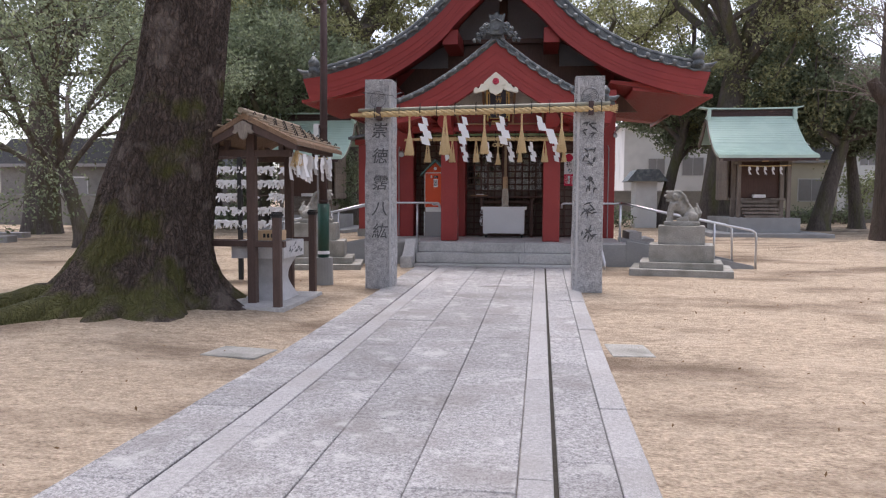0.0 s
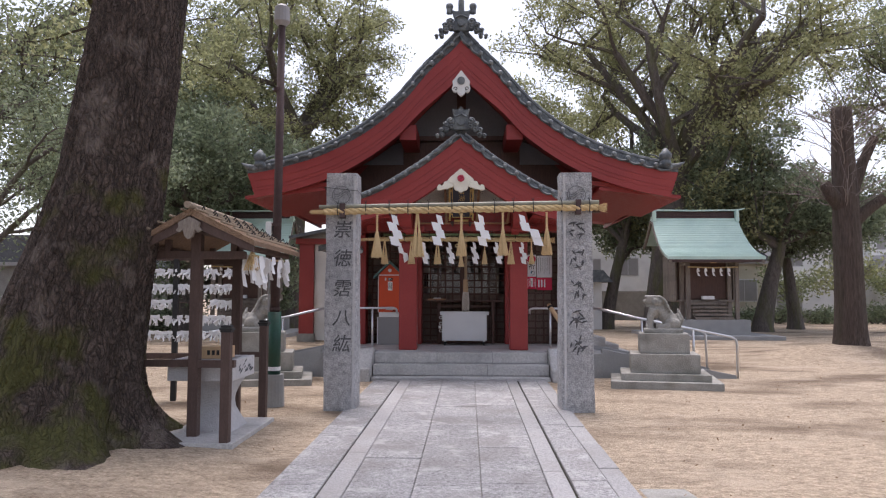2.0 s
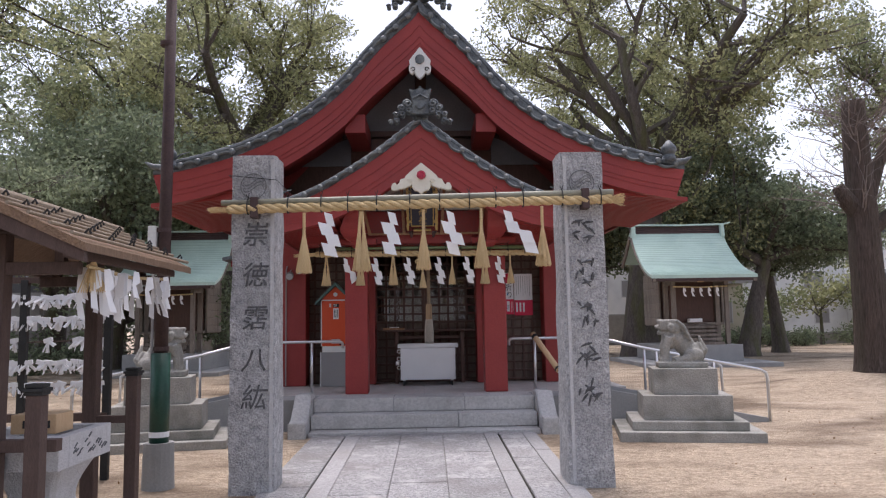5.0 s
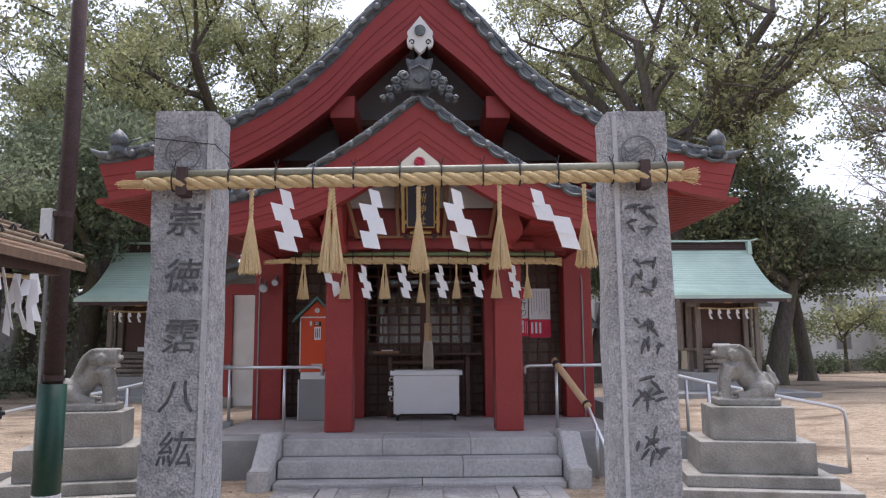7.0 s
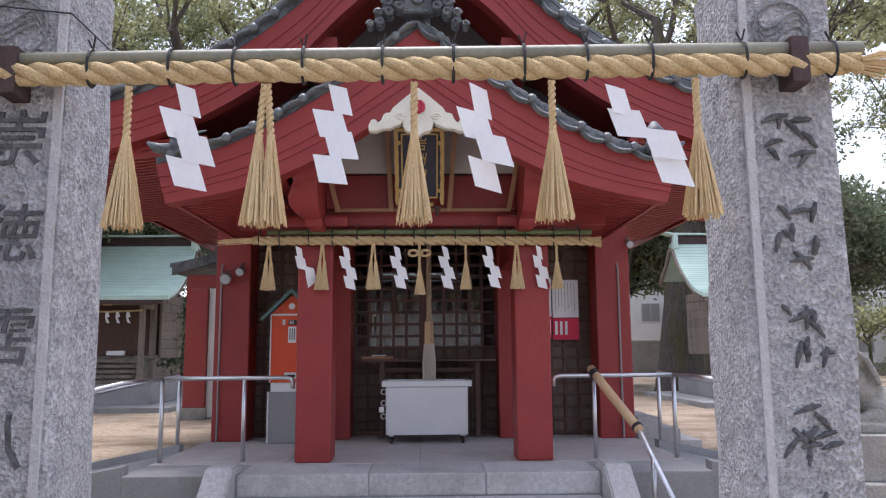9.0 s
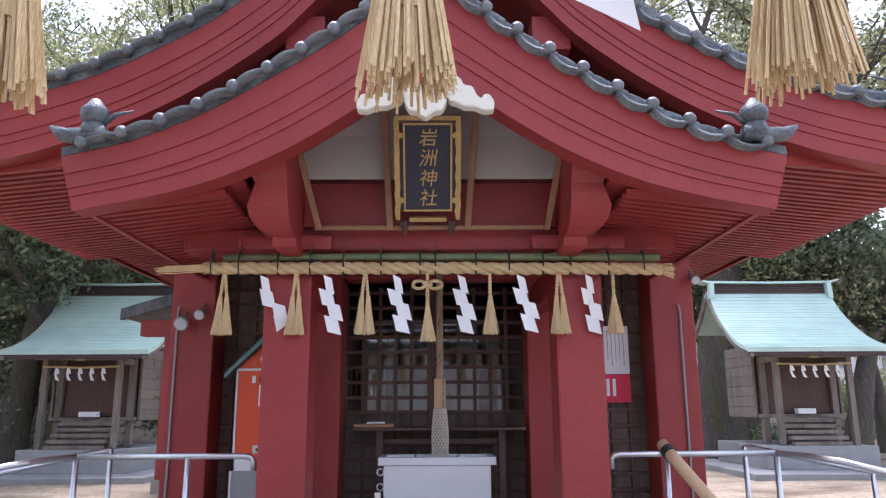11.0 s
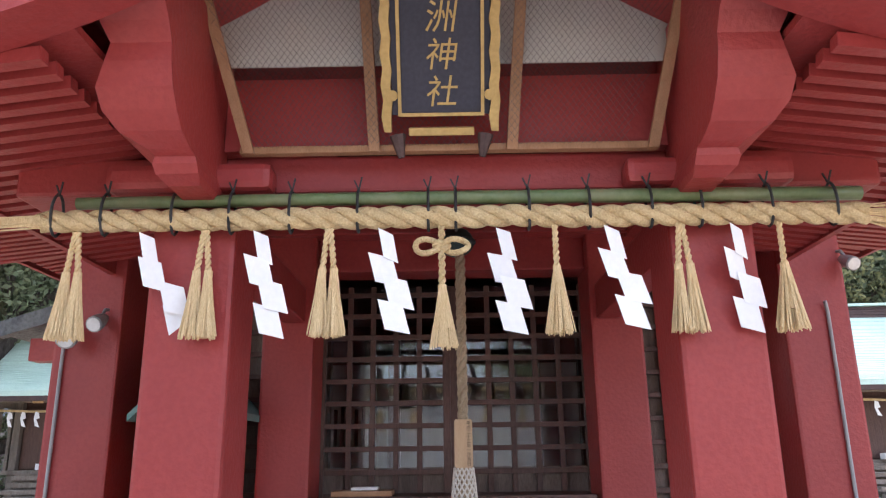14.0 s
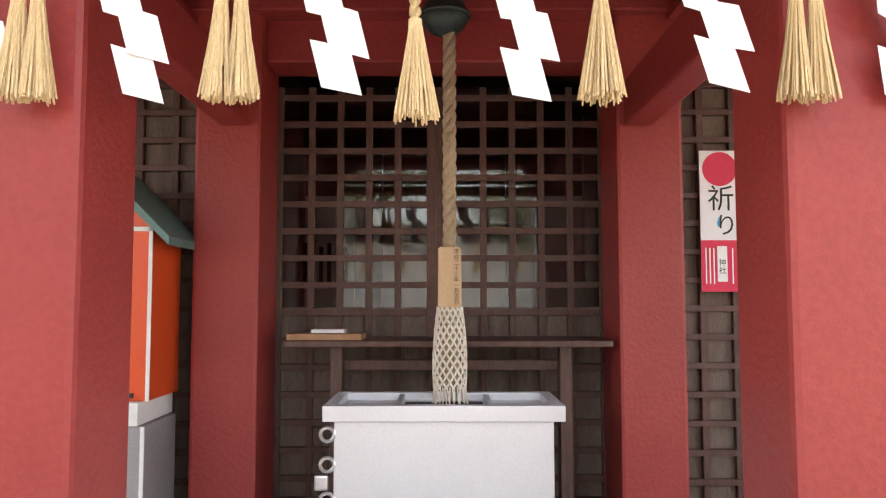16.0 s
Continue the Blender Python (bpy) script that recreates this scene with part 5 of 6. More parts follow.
# ---- guardian lions ----
def lion(name, s):
    """A seated stone guardian on a stepped plinth, turned to the path."""
    m = pose(s * 3.30, 13.32, G(13.3), 0, 0, -s * 11)
    pl = thing("stone_plinth", "stepped grey stone plinth under a guardian lion", "plinth", m, group="lion plinths")
    for x, y, z0, z1 in ((0.84, 0.66, -0.1, 0.10), (0.68, 0.52, 0.10, 0.21), (0.53, 0.40, 0.21, 0.51), (0.385, 0.30, 0.51, 0.83)):
        part("plinth_block", box(-x, x, -y, y, z0 + 0.001, z1, 0.012), M_OLDSTONE, pl)
    bm = bmesh.new()
    q = -s
    box(-0.30, 0.30, -0.19, 0.19, 0.832, 0.90, 0.01, bm)
    for c, r, sc in (((-0.13, 0, 1.02), 0.14, (1.05, 0.95, 0.95)), ((-0.05, 0, 1.11), 0.13, (1.0, 0.9, 1.0)), ((0.03, 0, 1.20), 0.125, (0.95, 0.95, 1.0)), ((0.12, 0, 1.20), 0.12, (0.8, 0.95, 1.2)),
                     ((0.06, 0, 1.33), 0.12, (0.85, 1.12, 0.95)), ((-0.15, 0.11, 0.98), 0.10, (1.2, 0.6, 0.95)), ((-0.15, -0.11, 0.98), 0.10, (1.2, 0.6, 0.95)),
                     ((0.285, 0.0, 1.35), 0.03, (0.9, 1.5, 0.8)), ((0.25, 0.06, 1.42), 0.034, (1.0, 1.3, 0.7)), ((0.25, -0.06, 1.42), 0.034, (1.0, 1.3, 0.7)),
                     ((0.12, 0.125, 1.33), 0.045, (0.9, 0.5, 1.3)), ((0.12, -0.125, 1.33), 0.045, (0.9, 0.5, 1.3))):
        ball(r, *sc, seg=14, at=(q * c[0], c[1], c[2]), bm=bm)
    # blunt head with a flat crown, upper lip and jaw
    x0, x1 = sorted((q * 0.04, q * 0.265))
    box(x0, x1, -0.105, 0.105, 1.295, 1.44, 0.03, bm)
    x0, x1 = sorted((q * 0.16, q * 0.295))
    box(x0, x1, -0.085, 0.085, 1.315, 1.36, 0.015, bm)
    x0, x1 = sorted((q * 0.12, q * 0.28))
    box(x0, x1, -0.075, 0.075, 1.245, 1.29, 0.015, bm)
    for dy in (-0.085, 0.085):
        tube([(q * 0.15, dy, 1.22), (q * 0.195, dy, 1.08), (q * 0.20, dy, 0.95), (q * 0.20, dy, 0.90)], [0.065, 0.056, 0.054, 0.06], 10, bm)
        tube([(q * 0.19, dy, 0.925), (q * 0.265, dy, 0.915)], [0.05, 0.04], 10, bm)
        tube([(q * -0.10, dy * 1.35, 0.95), (q * 0.02, dy * 1.4, 0.925), (q * 0.09, dy * 1.4, 0.918)], [0.07, 0.045, 0.04], 10, bm)
    # mane locks down the neck, curled at the ends
    for k in range(7):
        dy = -0.12 + 0.04 * k
        tube([(q * 0.05, dy * 0.9, 1.425), (q * -0.03, dy, 1.36), (q * -0.08, dy * 1.05, 1.25), (q * -0.115, dy * 0.95, 1.17)], [0.022, 0.024, 0.024, 0.018], 7, bm)
    for k in range(5):
        a = k / 4 * math.pi
        ball(0.03, seg=8, at=(q * (0.10 - 0.07 * (k % 2)), 0.12 * math.cos(a), 1.22 + 0.02 * math.sin(a)), bm=bm)
    # upright flame tail
    for dx, dy, l in ((0, 0, 0.30), (0.02, 0.05, 0.22), (0.02, -0.05, 0.22), (-0.02, 0.025, 0.25), (-0.02, -0.025, 0.25)):
        tube([(q * (-0.22 + dx), dy, 0.93), (q * (-0.275 + dx), dy * 1.3, 0.93 + l * 0.5), (q * (-0.235 + dx), dy, 0.93 + l)], [0.04, 0.042, 0.014], 8, bm)
    st = tagged(part("guardian_lion", bm, M_OLDSTONE, smooth=True), "weathered grey stone guardian lion seated on its plinth", "statue", "guardian lions")
    st.matrix_basis = m
    rm = st.modifiers.new("shape", "REMESH")
    rm.mode, rm.voxel_size, rm.use_smooth_shade = "VOXEL", 0.011, True


lion("lion", 1)
lion("lion", -1)

# ---- washing place ----
wash = thing("water_pavilion", "small washing pavilion with brown posts and a bark roof", "pavilion")
AX, AY, DX, DY2 = -2.68, 8.62, -2.67, 9.95
for x, y, h in ((AX, AY, 2.16), (DX, DY2, 2.16)):
    part("tall_post", box(x - 0.052, x + 0.052, y - 0.052, y + 0.052, 0.0, h, 0.006), M_BROWN, wash)
    part("cross_arm", box(-3.10, -2.18, y - 0.04, y + 0.04, 1.90, 1.98, 0.006), M_BROWN, wash)
    for s in (-1, 1):
        part("strut", box(-2.64 + s * 0.34 - 0.03, -2.64 + s * 0.34 + 0.03, y - 0.03, y + 0.03, 1.98, 2.10, 0.004), M_BROWN, wash)
for x, y in ((-2.253, 8.30), (-2.345, 9.97)):
    p = part("short_post", box(x - 0.045, x + 0.045, y - 0.045, y + 0.045, 0.0, 1.17, 0.005), M_BROWN, wash)
    c = bmesh.new()
    for z, r in ((1.17, 0.052), (1.19, 0.062), (1.215, 0.05)):
        box(x - r, x + r, y - r, y + r, z, z + 0.022, 0.004, c)
    part("cap", c, M_BLACK, p, "dark metal post cap")
for z in (0.80,):
    part("rail", box(AX + 0.05, -2.26, 8.58 - 0.02, 8.62 + 0.02, z, z + 0.075, 0.004), M_BROWN, wash)
    part("rail", box(DX + 0.05, -2.33, DY2 - 0.02, DY2 + 0.02, z, z + 0.06, 0.004), M_BROWN, wash)
    part("rail", box(-4.1, AX - 0.05, AY + 0.02, AY + 0.06, z, z + 0.075, 0.004), M_BROWN, wash)
part("ridge_beam", box(-2.69, -2.59, 8.35, 10.2, 2.16, 2.25, 0.006), M_BROWN, wash)
M_OLDTAN = mat("old_tan_bamboo", (0.20, 0.155, 0.11), (0.32, 0.26, 0.19), 6, 0.7, bump=0.1)
M_BARKROOF = mat("bark_roof", (0.16, 0.10, 0.065), (0.30, 0.20, 0.13), 9, 0.9, bump=0.6, fine=60, stretch=(1, 4, 1))
for s in (-1, 1):
    # the two roof slopes, battened with split bamboo
    w, drop, z0 = (0.55, 0.64)[s > 0], 0.27, 2.335
    bm = bmesh.new()
    poly = [(0, z0 + 0.05), (s * w, z0 - drop), (s * w, z0 - drop - 0.05), (0, z0 - 0.02)]
    prism([(-2.64 + x, z) for x, z in poly], 8.28, 10.28, bm)
    part("roof_slope", bm, M_BARKROOF, wash, "brown cypress bark roof slope")
    part("barge_board", prism([(-2.64 + x, z - 0.045) for x, z in ((0, z0 + 0.02), (s * w * 0.98, z0 - drop), (s * w * 0.98, z0 - drop - 0.07), (0, z0 - 0.08))], 8.30, 8.35), M_BROWN, wash)
    for k in range(5):
        t = (k + 0.6) / 5
        part("batten", tube([(-2.64 + s * w * t, 8.22, z0 + 0.07 - (drop + 0.04) * t), (-2.64 + s * w * t, 10.34, z0 + 0.07 - (drop + 0.04) * t)], 0.013, 8), M_OLDTAN, wash, "split bamboo batten")
        for j in range(6):
            y = 8.42 + 0.34 * j
            part("knot", tube([(-2.64 + s * w * t - 0.015, y, z0 + 0.085 - (drop + 0.04) * t), (-2.64 + s * w * t + 0.01, y, z0 + 0.115 - (drop + 0.04) * t), (-2.64 + s * w * t + 0.02, y + 0.01, z0 + 0.085 - (drop + 0.04) * t)], 0.009, 5), M_BLACK, wash)
    part("rafter_tail", box(-2.64 + s * 0.5 - 0.03, -2.64 + s * 0.5 + 0.03, 8.36, 10.2, 1.985, 2.04, 0.004), M_BROWN, wash)
part("ridge_bamboo", tube([(-2.64, 8.20, 2.41), (-2.64, 10.34, 2.41)], 0.035, 12), M_OLDTAN, wash, "bamboo ridge pole")
part("gable_pendant", prism([(-2.64 + x, z) for x, z in mirrored([(0, 2.30), (0.11, 2.24), (0.10, 2.20), (0.13, 2.16), (0.09, 2.14), (0.06, 2.17), (0.04, 2.10), (0, 2.075)])], 8.25, 8.29, bevel=0.004), M_OLDWOOD, wash, "grey carved gable pendant")
basin = thing("stone_basin", "grey granite water basin with carved writing", "basin")
bm = bmesh.new()
for x0, x1, y0, y1, z0, z1 in ((-3.0, -2.32, 8.72, 8.86, 0.65, 0.86), (-3.0, -2.32, 9.42, 9.50, 0.65, 0.86), (-3.0, -2.92, 8.86, 9.42, 0.65, 0.86), (-2.40, -2.32, 8.86, 9.42, 0.65, 0.86), (-2.92, -2.40, 8.86, 9.42, 0.65, 0.78)):
    box(x0, x1, y0, y1, z0, z1, 0.006, bm)
part("trough", bm, M_EDGE, basin)
bm = bmesh.new()
rings = []
for k in range(15):
    u = k / 14
    waist = 1 - 0.42 * math.sin(math.pi * u) ** 1.2
    hx, hy = 0.25 * waist + 0.01, 0.30 * waist
    c = 0.03
    rings.append([bm.verts.new((-2.62 + px, 9.14 + py, 0.11 + 0.575 * u)) for px, py in ((-hx + c, -hy), (hx - c, -hy), (hx, -hy + c), (hx, hy - c), (hx - c, hy), (-hx + c, hy), (-hx, hy - c), (-hx, -hy + c))])
for a, b in zip(rings, rings[1:]):
    for q in range(8):
        bm.faces.new((a[q], a[(q + 1) % 8], b[(q + 1) % 8], b[q]))
part("pedestal", bm, M_EDGE, basin)
part("foot_slab", box(-3.0, -2.16, 8.24, 9.80, -0.05, 0.115, 0.008), M_STEP, basin)
part("water", box(-2.84, -2.40, 8.86, 9.42, 0.80, 0.815), M_GLASS, basin, "still water")
# Cut writing, its shade given by the same dark stroke colour.
rnd = random.Random(9)
for k in range(22):
    y, z = 8.88 + 0.55 * rnd.random(), 0.71 + 0.12 * rnd.random()
    part("writing_stroke", tube([(-2.318, y - 0.02, z - 0.015 * rnd.random()), (-2.318, y + 0.02, z + 0.015)], 0.005, 5), M_CARVE, basin)
crate = thing("wooden_box", "small wooden box standing on the water basin", "box")
part("body", box(-2.74, -2.44, 8.92, 9.16, 0.862, 0.99, 0.005), M_TAG, crate)
for k in range(4):
    part("writing_bar", box(-2.66 + 0.05 * k, -2.63 + 0.05 * k, 8.917, 8.92, 0.90, 0.95), M_BLACK, crate)
hang = thing("fortune_papers", "bunch of white folded paper streamers hung under the roof edge", "paper")
rnd = random.Random(3)
for k in range(34):
    x, y = -2.1 + rnd.uniform(-0.14, 0.10), 9.1 + rnd.uniform(-0.4, 0.7)
    z, l = 1.93 + rnd.uniform(-0.02, 0.03), rnd.uniform(0.16, 0.34)
    o = part("paper_strip", prism([(-0.02, 0), (0.02, 0), (0.035, -l * 0.4), (0.0, -l * 0.5), (0.03, -l), (-0.015, -l * 0.95), (-0.03, -l * 0.5)], -0.001, 0.001), M_PAPER, hang)
    o.matrix_basis = pose(x, y, z, rnd.uniform(-12, 12), rnd.uniform(-12, 12), rnd.uniform(-70, 70))
part("hanging_cord", tube([(-2.12, 8.6, 1.95), (-2.12, 9.3, 1.92), (-2.12, 9.95, 1.95)], 0.012, 7), M_ROPE, hang)
o = part("straw_tuft", brush(301, 0.2, 0.09, 50), M_STRAW, hang)
o.location = (-2.14, 8.72, 1.99)

# ---- rack of knotted fortune slips ----
rack = thing("fortune_rack", "dark frame rack hung with rows of knotted white fortune slips", "rack")
for x in (-4.62, -3.95, -3.12):
    part("post", box(x - 0.035, x + 0.035, 11.27, 11.33, 0.05, 2.05, 0.004), M_BLACK, rack)
part("rail", box(-4.65, -3.1, 11.265, 11.335, 0.66, 0.74, 0.004), M_BROWN, rack)
part("rail", box(-4.65, -3.1, 11.28, 11.32, 2.02, 2.08, 0.004), M_BROWN, rack)
slips = []
for v in range(4):
    rnd = random.Random(40 + v)
    bm = bmesh.new()
    for k in range(5):
        a = rnd.uniform(-0.9, 0.9)
        l = rnd.uniform(0.07, 0.13)
        box(-0.014, 0.014, -0.004, 0.004, -l, 0.02, 0, bm)
        bmesh.ops.rotate(bm, verts=bm.verts[-8:], cent=(0, 0, 0), matrix=Matrix.Rotation(a, 3, "Y") @ Matrix.Rotation(rnd.uniform(-0.6, 0.6), 3, "X") @ Matrix.Rotation(rnd.uniform(-1.5, 1.5), 3, "Z"))
    box(-0.045, 0.045, -0.015, 0.015, -0.015, 0.03, 0.006, bm)
    slips.append(mesh(bm, "paper_slip", M_PAPER))
for r in range(5):
    z = 1.88 - 0.215 * r
    part("string", tube([(-4.62, 11.3, z), (-3.9, 11.3, z - 0.015), (-3.12, 11.3, z)], 0.006, 5), M_BROWN, rack)
    for k in range(22):
        if rnd.random() < 0.12:
            continue
        o = new("paper_slip", slips[rnd.randrange(4)])
        o.parent = rack
        o.matrix_basis = pose(-4.55 + 0.066 * k + rnd.uniform(-0.02, 0.02), 11.29, z - 0.01 + rnd.uniform(-0.01, 0.01), 0, rnd.uniform(-15, 15), rnd.uniform(-20, 20))

# ---- lamp pole ----
M_SLEEVE = mat("green_enamel", (0.012, 0.05, 0.035), (0.02, 0.075, 0.052), 5, 0.4, bump=0.05, fine=40)
pole = thing("street_lamp", "tall brown lamp pole with a green foot sleeve", "lamp post")
PXL, PYL = -2.46, 10.9
part("foot", tube([(PXL, PYL, 0.0), (PXL, PYL, 0.50)], [0.15, 0.135], 20), M_CONC, pole, "round concrete footing")
part("sleeve", tube([(PXL, PYL, 0.50), (PXL, PYL, 1.32)], 0.088, 16), M_SLEEVE, pole, "dark green sleeve", smooth=True)
part("white_band", tube([(PXL, PYL, 0.55), (PXL, PYL, 0.60)], 0.0905, 16), M_PAPER, pole)
part("shaft", tube([(PXL, PYL, 1.32), (PXL + 0.02, PYL, 3.2), (PXL + 0.03, PYL, 5.2)], [0.062, 0.055, 0.048], 14), M_DARKIRON, pole, smooth=True)
for z in (1.34, 2.46, 4.3):
    part("collar", tube([(PXL, PYL, z), (PXL, PYL, z + 0.04)], 0.07, 14), M_DARKIRON, pole)
part("lamp_head", tube([(PXL + 0.03, PYL, 5.2), (PXL + 0.03, PYL, 5.26), (PXL + 0.03, PYL, 5.46), (PXL + 0.03, PYL, 5.5)], [0.06, 0.11, 0.10, 0.05], 16), M_GREYBOX, pole)
part("meter_box", box(PXL - 0.13, PXL - 0.05, PYL - 0.06, PYL + 0.06, 2.30, 2.52, 0.008), M_WHITE, pole, "pale grey meter box")
part("side_pipe", tube([(PXL - 0.075, PYL - 0.03, 0.6), (PXL - 0.075, PYL - 0.03, 2.3)], 0.014, 8), M_GREYBOX, pole)

# ---- side annex at the hall's left ----
annex = thing("side_annex", "small red-framed annex with white walls and a low tiled roof", "building", kind="structure")
part("wall", box(-4.40, -2.46, 23.0, 23.15, 0.25, 3.1), M_WHITE, annex, "white plaster wall")
part("post", box(-4.84, -4.41, 22.9, 23.2, 0.45, 3.1, 0.01), M_RED, annex)
part("foot_stone", box(-4.88, -4.37, 22.86, 23.24, 0.1, 0.448, 0.01), M_OLDSTONE, annex)
part("rear_beam", box(-4.95, -2.46, 22.85, 23.25, 3.11, 3.27, 0.01), M_RED, annex)
part("rear_roof", prism([(-5.1, 3.25), (-5.1, 3.33), (-2.46, 3.85), (-2.46, 3.72)], 22.6, 25.0), M_TILE, annex)
part("beam", box(-2.92, -2.38, 17.0, 17.15, 2.36, 2.52, 0.01), M_RED, annex)
part("roof", prism([(-3.06, 2.53), (-3.06, 2.60), (-2.38, 2.80), (-2.38, 2.70)], 16.95, 20.6), M_TILE, annex)
part("roof_edge", prism([(-3.08, 2.51), (-3.08, 2.62), (-2.38, 2.83), (-2.38, 2.71)], 16.88, 16.95), M_TILE, annex)

# ---- small side shrines ----
def side_shrine():
    t = thing("side_shrine", "small weathered wooden side shrine with a green copper roof", "shrine", group="side shrines")
    prof = smooth_line([(-0.05, 2.68), (0.6, 2.88), (1.2, 3.22), (1.8, 3.72), (2.3, 4.25), (2.8, 3.8), (3.4, 3.35)], 26)
    bm = bmesh.new()
    a = [[bm.verts.new((x * (1 + 0.05 * (1 - min(i, 16) / 16)), p[0], p[1] + dz)) for i, p in enumerate(prof)] for x in (-1.50, 1.50) for dz in (0, -0.09)]
    for i in range(len(prof) - 1):
        for p, q in ((0, 2), (1, 3), (0, 1), (2, 3)):
            bm.faces.new((a[p][i], a[p][i + 1], a[q][i + 1], a[q][i]))
    for i in (0, -1):
        bm.faces.new((a[0][i], a[1][i], a[3][i], a[2][i]))
    roof = part("roof", bm, M_COPPER, t, "green copper roof with fine ribs")
    fine = smooth_line(prof, 44)
    for i in range(0, 31):
        p = fine[i]
        w = 1.50 * (1 + 0.05 * (1 - min(i / 44 * 26, 16) / 16))
        part("roof_lap", tube([(-w + 0.01, p[0], p[1] + 0.004), (w - 0.01, p[0], p[1] + 0.004)], 0.011, 4), M_COPPER, roof)
    for k in range(4):
        w = 0.14 - 0.012 * k
        part("ridge_layer", box(-1.50, 1.50, 2.3 - w, 2.3 + w, 4.18 + 0.062 * k, 4.233 + 0.062 * k, 0.006), M_DARKIRON, t, "dark ridge layer")
    part("eave_fascia", box(-1.56, 1.56, -0.035, 0.02, 2.50, 2.60, 0.006), M_DARKIRON, t, "dark eave board")
    part("ridge_cap", prism([(-1.75, 4.50), (-1.5, 4.44), (0, 4.42), (1.5, 4.44), (1.75, 4.50), (1.75, 4.54), (1.5, 4.49), (0, 4.47), (-1.5, 4.49), (-1.75, 4.54)], 2.10, 2.50), M_COPPER, t)
    for s in (-1, 1):
        part("ridge_end", prism([(s * 1.40, 4.44), (s * 1.50, 4.44), (s * 1.53, 4.05), (s * 1.40, 4.05)], 2.02, 2.2), M_COPPER, t)
        part("barge", tube([(s * 1.50, p[0], p[1] - 0.16) for p in prof[::2]], 0.055, 6), M_OLDWOOD, t)
    part("base_slab", box(-1.9, 1.9, -0.65, 4.0, -0.2, 0.13, 0.02), M_CONC, t)
    part("base", box(-1.15, 1.15, 0.25, 3.3, 0.13, 0.62, 0.015), M_CONC, t)
    for k in range(5):
        part("stair_tread", box(-0.62, 0.62, 0.28 + 0.14 * k, 0.44 + 0.14 * k, 0.62 + 0.12 * k, 0.70 + 0.12 * k, 0.006), M_OLDWOOD, t)
    part("stair_carcass", box(-0.60, 0.60, 0.92, 1.1, 0.62, 1.22), M_OLDWOOD, t)
    for x in (-0.80, 0.80):
        part("post", box(x - 0.06, x + 0.06, 0.40, 0.52, 0.62, 2.62, 0.008), M_OLDWOOD, t)
        part("hall_post", box(x - 0.07, x + 0.07, 1.12, 1.26, 0.62, 2.9, 0.008), M_OLDWOOD, t)
        part("door_leaf", box(min(0, x * 0.86), max(0, x * 0.86), 1.20, 1.24, 1.30, 2.45, 0.004), M_WOOD, t)
        part("tie", box(x - 0.05, x + 0.05, 0.5, 1.15, 2.42, 2.54, 0.006), M_OLDWOOD, t)
    for s in (-1, 1):
        for k in range(7):
            part("wall_board", box(s * 0.98 - 0.03, s * 0.98 + 0.03, 1.2, 2.75, 1.22 + 0.23 * k, 1.445 + 0.23 * k, 0.008), M_OLDWOOD, t)
    part("beam", box(-1.05, 1.05, 0.40, 0.52, 2.50, 2.66, 0.01), M_OLDWOOD, t)
    part("floor", box(-0.95, 0.95, 1.05, 2.8, 1.20, 1.28, 0.01), M_OLDWOOD, t)
    part("back_wall", box(-0.95, 0.95, 2.70, 2.76, 1.28, 2.9), M_OLDWOOD, t)
    part("front_wall", box(-0.9, 0.9, 1.245, 1.28, 1.28, 2.9), M_WOOD, t)
    part("offering_case", box(-0.2, 0.2, 0.86, 1.04, 1.285, 1.40, 0.006), M_PAPER, t, "pale offering case")
    part("name_board", box(-0.10, 0.10, 0.30, 0.33, 2.48, 2.76, 0.004), M_TAG, t)
    part("rope", tube([(-0.82, 0.36, 2.36), (0, 0.35, 2.33), (0.82, 0.36, 2.36)], 0.022, 8), M_ROPE, t)
    for k in range(5):
        x = -0.5 + 0.25 * k
        o = part("paper_streamer", prism([(-0.03, 0), (0.03, -0.02), (0.06, -0.12), (0.0, -0.14), (0.07, -0.28), (-0.01, -0.26), (-0.05, -0.12)], -0.002, 0.002), M_PAPER, t)
        o.location = (x, 0.33, 2.33)
    return t


shr = side_shrine()
shr.matrix_basis = pose(8.30, 25.35, 0.2)
copy_thing(shr, pose(-7.62, 25.35, 0.2))


